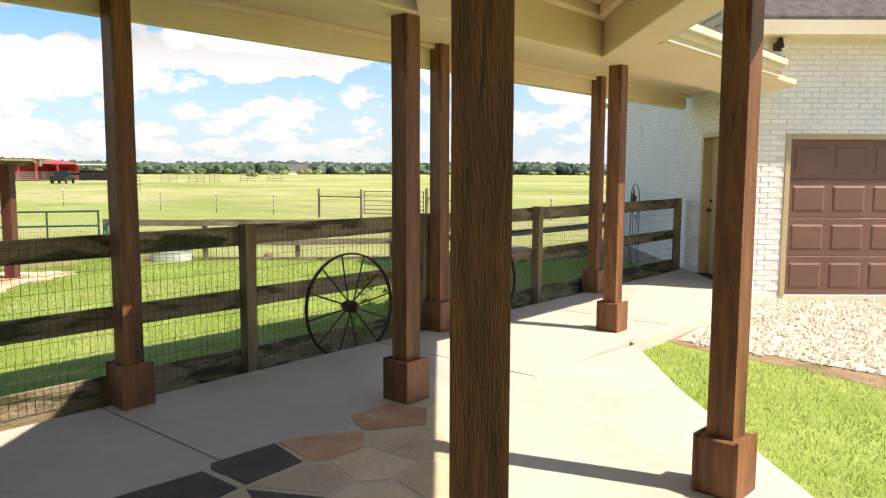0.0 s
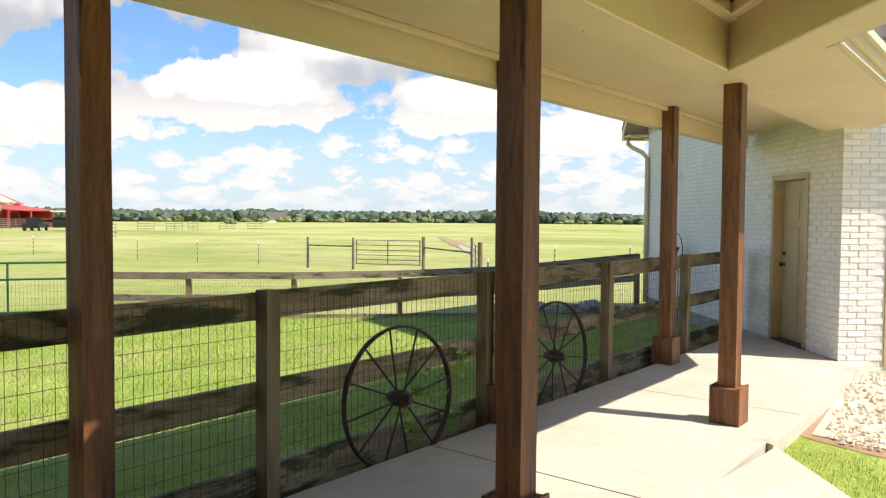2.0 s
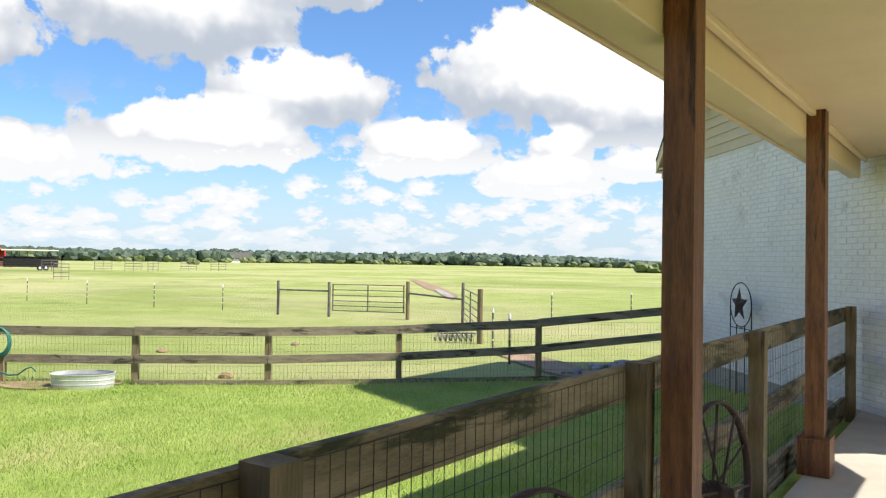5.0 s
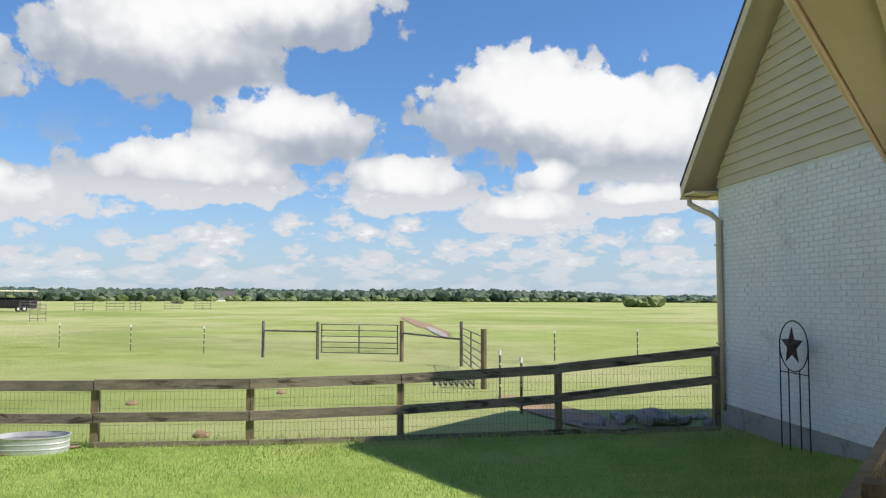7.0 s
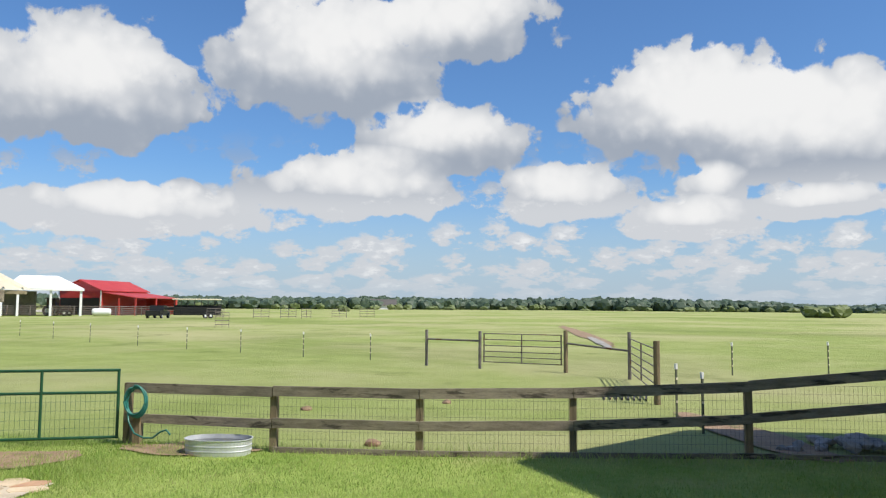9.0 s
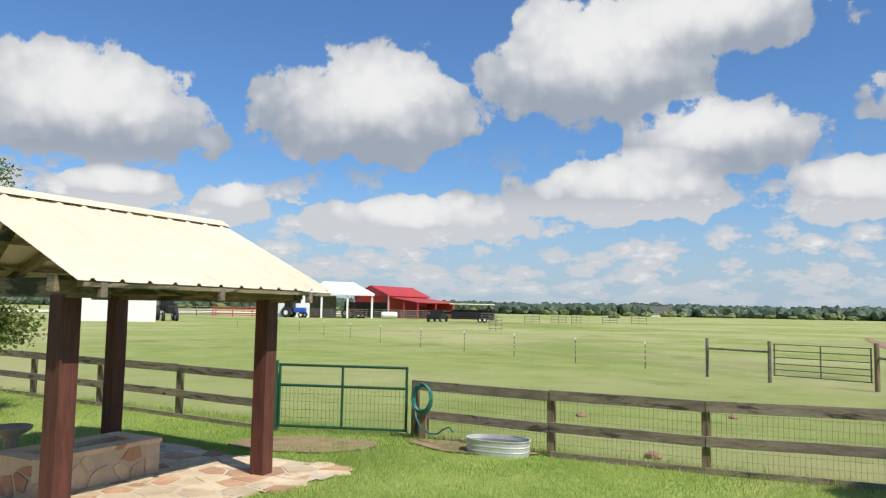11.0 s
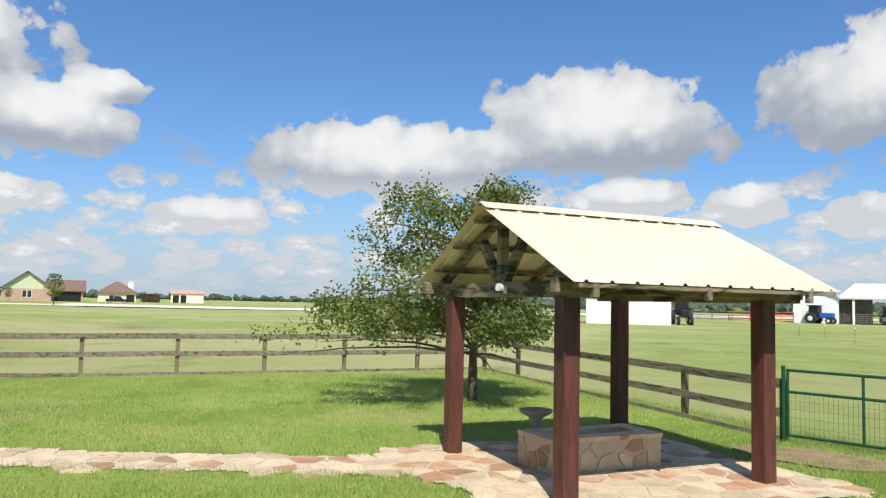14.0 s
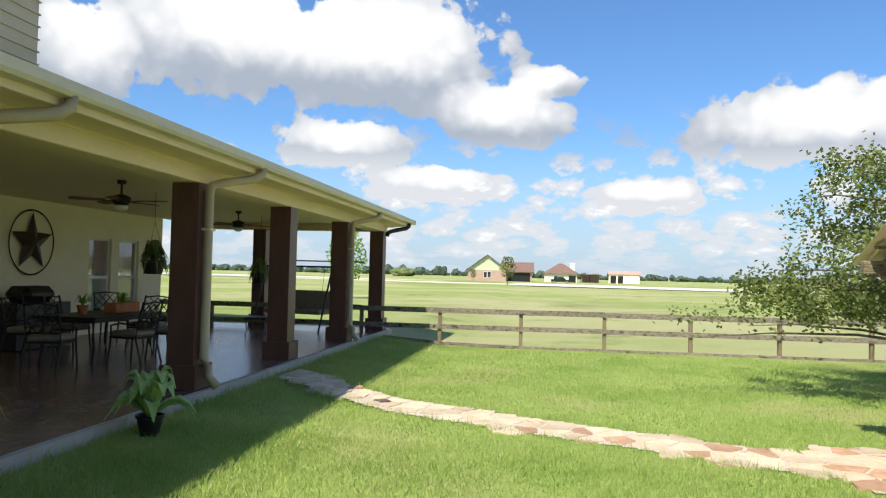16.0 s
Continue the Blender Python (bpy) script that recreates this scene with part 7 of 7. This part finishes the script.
def leafy(parent, n, spread, h, ln, wd, seed, material="shrub", base=0.0, droop=0.3):
    """Strap leaves that spring from the middle and arch over, each one a part."""
    rnd = random.Random(seed)
    for k in range(n):
        a, up = k * 2.4 + rnd.uniform(-0.3, 0.3), rnd.uniform(0.35, 1.0)
        d = Vector((math.cos(a), math.sin(a), 0))
        s = Vector((-d.y, d.x, 0))
        reach = spread * (1.15 - up * 0.7) * rnd.uniform(0.8, 1.15)
        bm = bmesh.new()
        rows = []
        for i in range(6):
            t = i / 5
            c = d * reach * t + Vector((0, 0, base + h * up * (1 - (1 - t) ** 2) - droop * h * t ** 3))
            w = wd * math.sin(math.pi * (0.12 + 0.86 * t)) * rnd.uniform(0.9, 1.1)
            rows.append([bm.verts.new(c - s * w + Vector((0, 0, w * 0.5))), bm.verts.new(c), bm.verts.new(c + s * w + Vector((0, 0, w * 0.5)))])
        for p, q in zip(rows, rows[1:]):
            for i in (0, 1):
                bm.faces.new((p[i], p[i + 1], q[i + 1], q[i]))
        part("leaf", bm, M[material], parent)


def pot(parent, r, h, material, z=0.0):
    bm = bmesh.new()
    lathe(bm, [(r * 0.7, z), (r * 0.95, z + h * 0.85), (r * 1.06, z + h * 0.87), (r * 1.06, z + h), (r * 0.92, z + h), (r * 0.88, z + h * 0.86), (0.01, z + h * 0.85)], 22)
    return part("pot", bm, M[material], parent)


pl = thing("potted_plant", "broad-leaved variegated plant in a dark pot at the patio edge", "plant", pose(-8.38, 1.98, gz(-8.4, 1.98)))
pot(pl, 0.13, 0.2, "dark")
leafy(pl, 26, 0.50, 0.66, 0.5, 0.085, 3, "variegated", 0.14, 0.40)

fern = thing("potted_fern", "arching green fern in a dark pot on the patio", "plant", pose(-7.45, 0.72, 0))
pot(fern, 0.14, 0.24, "dark")
leafy(fern, 30, 0.5, 0.55, 0.5, 0.02, 6, "shrub", 0.2, 0.6)


def hanging_basket(x, y, z, seed):
    p = thing("hanging_basket", "trailing plant in a dark hanging pot by a column", "hanging plant", pose(x, y, z), group="hanging baskets")
    pot(p, 0.17, 0.2, "dark", -0.2)
    leafy(p, 46, 0.30, 0.5, 0.3, 0.028, seed, "oak", -0.05, 0.75)
    for k in range(3):
        bm = bmesh.new()
        a = k * 2.1
        tube(bm, [(0.16 * math.cos(a), 0.16 * math.sin(a), 0), (0, 0, 0.55)], 0.003, 4)
        part("wire", bm, M["dark"], p)
    bm = bmesh.new()
    tube(bm, [(0, 0, 0.55), (0, 0, 2.60 - z)], 0.004, 4)
    part("chain", bm, M["dark"], p)


hanging_basket(-11.5, 0.2, 1.62, 5)
hanging_basket(-15.6, 0.15, 1.45, 7)


def bench_swing():
    p = thing("porch_swing", "taupe cushioned swing seat on a dark metal frame", "swing", pose(-19.9, -0.55, 0, 0, 0, 75))
    part("seat", soft_box(-0.85, -0.28, 0.42, 0.85, 0.28, 0.54, 0.03), M["tan_cush"], p)
    part("backrest", soft_box(-0.85, 0.20, 0.5, 0.85, 0.32, 1.05, 0.03, m=pose(0, 0, 0, -8, 0, 0)), M["tan_cush"], p)
    for s in (-1, 1):
        for y in (-0.55, 0.6):
            bm = bmesh.new()
            tube(bm, [(s * 1.0, y, 0), (s * 1.0, 0.03, 1.62)], 0.025, 7)
            part("frame_leg", bm, M["dark"], p)
        bm = bmesh.new()
        tube(bm, [(s * 0.8, -0.2, 0.45), (s * 0.8, 0.0, 1.6)], 0.006, 4)
        part("chain", bm, M["dark"], p)
    bm = bmesh.new()
    tube(bm, [(-1.0, 0.03, 1.62), (1.0, 0.03, 1.62)], 0.025, 7)
    part("top_bar", bm, M["dark"], p)


bench_swing()


def side_table():
    p = thing("side_table", "low dark metal side table with scrolled legs", "table", pose(-18.1, -0.9, 0, 0, 0, 15))
    part("tabletop", soft_box(-0.42, -0.25, 0.38, 0.42, 0.25, 0.42, 0.012), M["dark"], p)
    for x in (-0.34, 0.34):
        for y in (-0.18, 0.18):
            bm = bmesh.new()
            s = 1 if x > 0 else -1
            tube(bm, [(x, y, 0.38), (x + s * 0.07, y, 0.28), (x - s * 0.02, y, 0.14), (x + s * 0.04, y, 0.03), (x + s * 0.1, y, 0.0), (x + s * 0.12, y, 0.05)], 0.013, 6)
            part("leg", bm, M["dark"], p)


side_table()


def grill():
    p = thing("covered_grill", "barbecue grill under a black cover against the wall", "grill", pose(-13.9, -3.55, 0))
    bm = bmesh.new()
    vs = [bm.verts.new(q) for q in ((-0.75, -0.3, 0.02), (0.75, -0.3, 0.02), (0.75, 0.35, 0.02), (-0.75, 0.35, 0.02), (-0.72, -0.28, 0.82), (0.72, -0.28, 0.82), (0.72, 0.32, 0.82), (-0.72, 0.32, 0.82))]
    for f in BOX_F:
        bm.faces.new([vs[i] for i in f])
    part("cover", bm, M["dark"], p)
    part("hood", soft_box(-0.42, -0.25, 0.824, 0.42, 0.28, 1.12, 0.12), M["dark"], p)


grill()
fb = thing("flower_box", "terracotta window box with red flowers on the table", "planter", pose(-13.3, -1.35, 0.736))
part("trough", soft_box(-0.36, -0.11, 0, 0.36, 0.11, 0.17, 0.012), M["terracotta"], fb)
leafy(fb, 22, 0.22, 0.26, 0.2, 0.02, 9, "shrub", 0.14, 0.4)
tp2 = thing("potted_plant", "small leafy plant in a terracotta pot on the table", "plant", pose(-12.5, -1.55, 0.736))
pot(tp2, 0.09, 0.15, "terracotta")
leafy(tp2, 20, 0.16, 0.28, 0.2, 0.02, 10, "shrub", 0.12, 0.3)
bmx = bmesh.new()
tube(bmx, [(-21.0, 0.9, 1.78), (-21.0, -1.75, 1.78)], 0.018, 7)
solid("curtain_rod", bmx, M["dark"], "black iron rod across the patio end opening", "rod")

# ---- flagstones of the yard ----
sheet("path_bed", lambda x, y: on_path(x, y), -14.2, 1.7, -8.6, 9.4, lambda x, y: gz(x, y) + 0.012, M["joint"], "pale mortar bed of the flagstone path", "path")
flag_paving("garden_path", "buff and rust flagstone path across the lawn", on_path, (-14.2, 1.75, -8.6, 9.4), 0.31, 11, lambda x, y: gz(x, y) + 0.008, (8, 1.3, 0.05))
sheet("pad_bed", lambda x, y: on_pad(x, y), -11, 8.3, -6.2, 13.2, lambda x, y: gz(x, y) + 0.018, M["joint"], "pale mortar bed under the pavilion paving", "paving")
flag_paving("pavilion_paving", "buff and rust flagstone paving under the pavilion", on_pad, (-11, 8.3, -6.2, 13.2), 0.31, 12, lambda x, y: gz(x, y) + 0.014, (7, 3, 0.2))


def near_flags(x, y):
    u, n = un(x, y)
    return n < 3.22 + 0.08 * noise.noise((u * 1.5, 1, 1)) and x < -0.12 and x > -3.0 and y > 0.5


sheet("porch_bed", near_flags, -3.0, 0.5, 0.0, 5.0, lambda x, y: 0.0035, M["joint"], "pale mortar bed of the porch flagstones", "paving")
flag_paving("porch_paving", "dark and buff flagstones set in the porch floor", near_flags, (-3.0, 0.5, 0.0, 5.0), 0.40, 17, lambda x, y: -0.004, (6, 2.5, 3))

# ---- grass ----


def grass():
    rng = np.random.default_rng(4)

    def field(n, x0, x1, y0, y1, keep, h0, h1, name, label, material):
        x, y = rng.uniform(x0, x1, n), rng.uniform(y0, y1, n)
        ok = np.array([keep(a, b) for a, b in zip(x, y)])
        x, y = x[ok], y[ok]
        n = len(x)
        z = np.array([gz(a, b) for a, b in zip(x, y)])
        a = rng.uniform(0, 2 * np.pi, n)
        h = rng.uniform(h0, h1, n)
        w = rng.uniform(0.003, 0.006, n)
        lx, ly = rng.normal(0, 0.45, n) * h, rng.normal(0, 0.45, n) * h
        v = np.empty((n, 3, 3))
        v[:, 0] = np.stack((x - w * np.cos(a), y - w * np.sin(a), z - 0.01), 1)
        v[:, 1] = np.stack((x + w * np.cos(a), y + w * np.sin(a), z - 0.01), 1)
        v[:, 2] = np.stack((x + lx, y + ly, z + h), 1)
        me = bpy.data.meshes.new(name)
        me.vertices.add(n * 3)
        me.vertices.foreach_set("co", v.reshape(-1))
        me.loops.add(n * 3)
        me.loops.foreach_set("vertex_index", np.arange(n * 3))
        me.polygons.add(n)
        me.polygons.foreach_set("loop_start", np.arange(0, n * 3, 3))
        me.update()
        me.materials.append(M[material])
        tagged(new(name, me), label, "grass", kind="stuff")

    def lawn(x, y):
        return un(x, y)[1] > FENCE_N + 0.12 and not (on_path(x, y) or on_pad(x, y)) and y > 1.65 and x < 3.75

    # thick near the walkway, thinner further off
    field(230000, -9.5, 3.7, 2.0, 15.2, lawn, 0.02, 0.055, "lawn_grass", "mown green lawn grass", "blade")
    field(200000, -20, -6, 1.66, 15.2, lawn, 0.02, 0.06, "lawn_grass_far", "mown green lawn grass by the path", "blade")
    field(26000, -20, 3, 2, 15.2, lawn, 0.02, 0.05, "dry_grass", "dry straw-coloured blades in the lawn", "dryblade")
    edge = lambda x, y: lawn(x, y) and (abs(path_side(x, y) - 0.46) < 0.10 or abs(y - 15.0) < 0.25 or un(x, y)[1] < FENCE_N + 0.4 or math.hypot(x + 14.2, y - 11.95) < 0.75 or y < 1.92 or math.hypot(x + 7.6, y - 8.9) < 0.9 or math.hypot(x + 7.2, y - 13.2) < 0.8)
    field(130000, -20, 3.7, 1.64, 15.3, edge, 0.06, 0.15, "tall_grass", "longer unmown grass along edges and posts", "blade")
    field(60000, 1.4, 9, -1, 7.0, lambda x, y: x > 1.64 + max(0, 0.84 * (y - 6.42)) and y < 6.95 - 0.76 * (x - 1.6), 0.02, 0.05, "drive_grass", "mown grass between walkway and drive", "blade")


grass()

# the yard and what lies beyond it stand on axes turned a little from the walkway's
YARD = Matrix.Translation((-1.545, 6.09, 0)) @ Matrix.Rotation(radians(-0.55), 4, "Z") @ Matrix.Translation((1.47, -5.75, 0))
for ob in bpy.data.objects:
    if ob not in house_things and ob.parent is None and not ob.name.startswith(("porch_bed", "porch_paving", "drive_grass")):
        ob.matrix_basis = YARD @ ob.matrix_basis
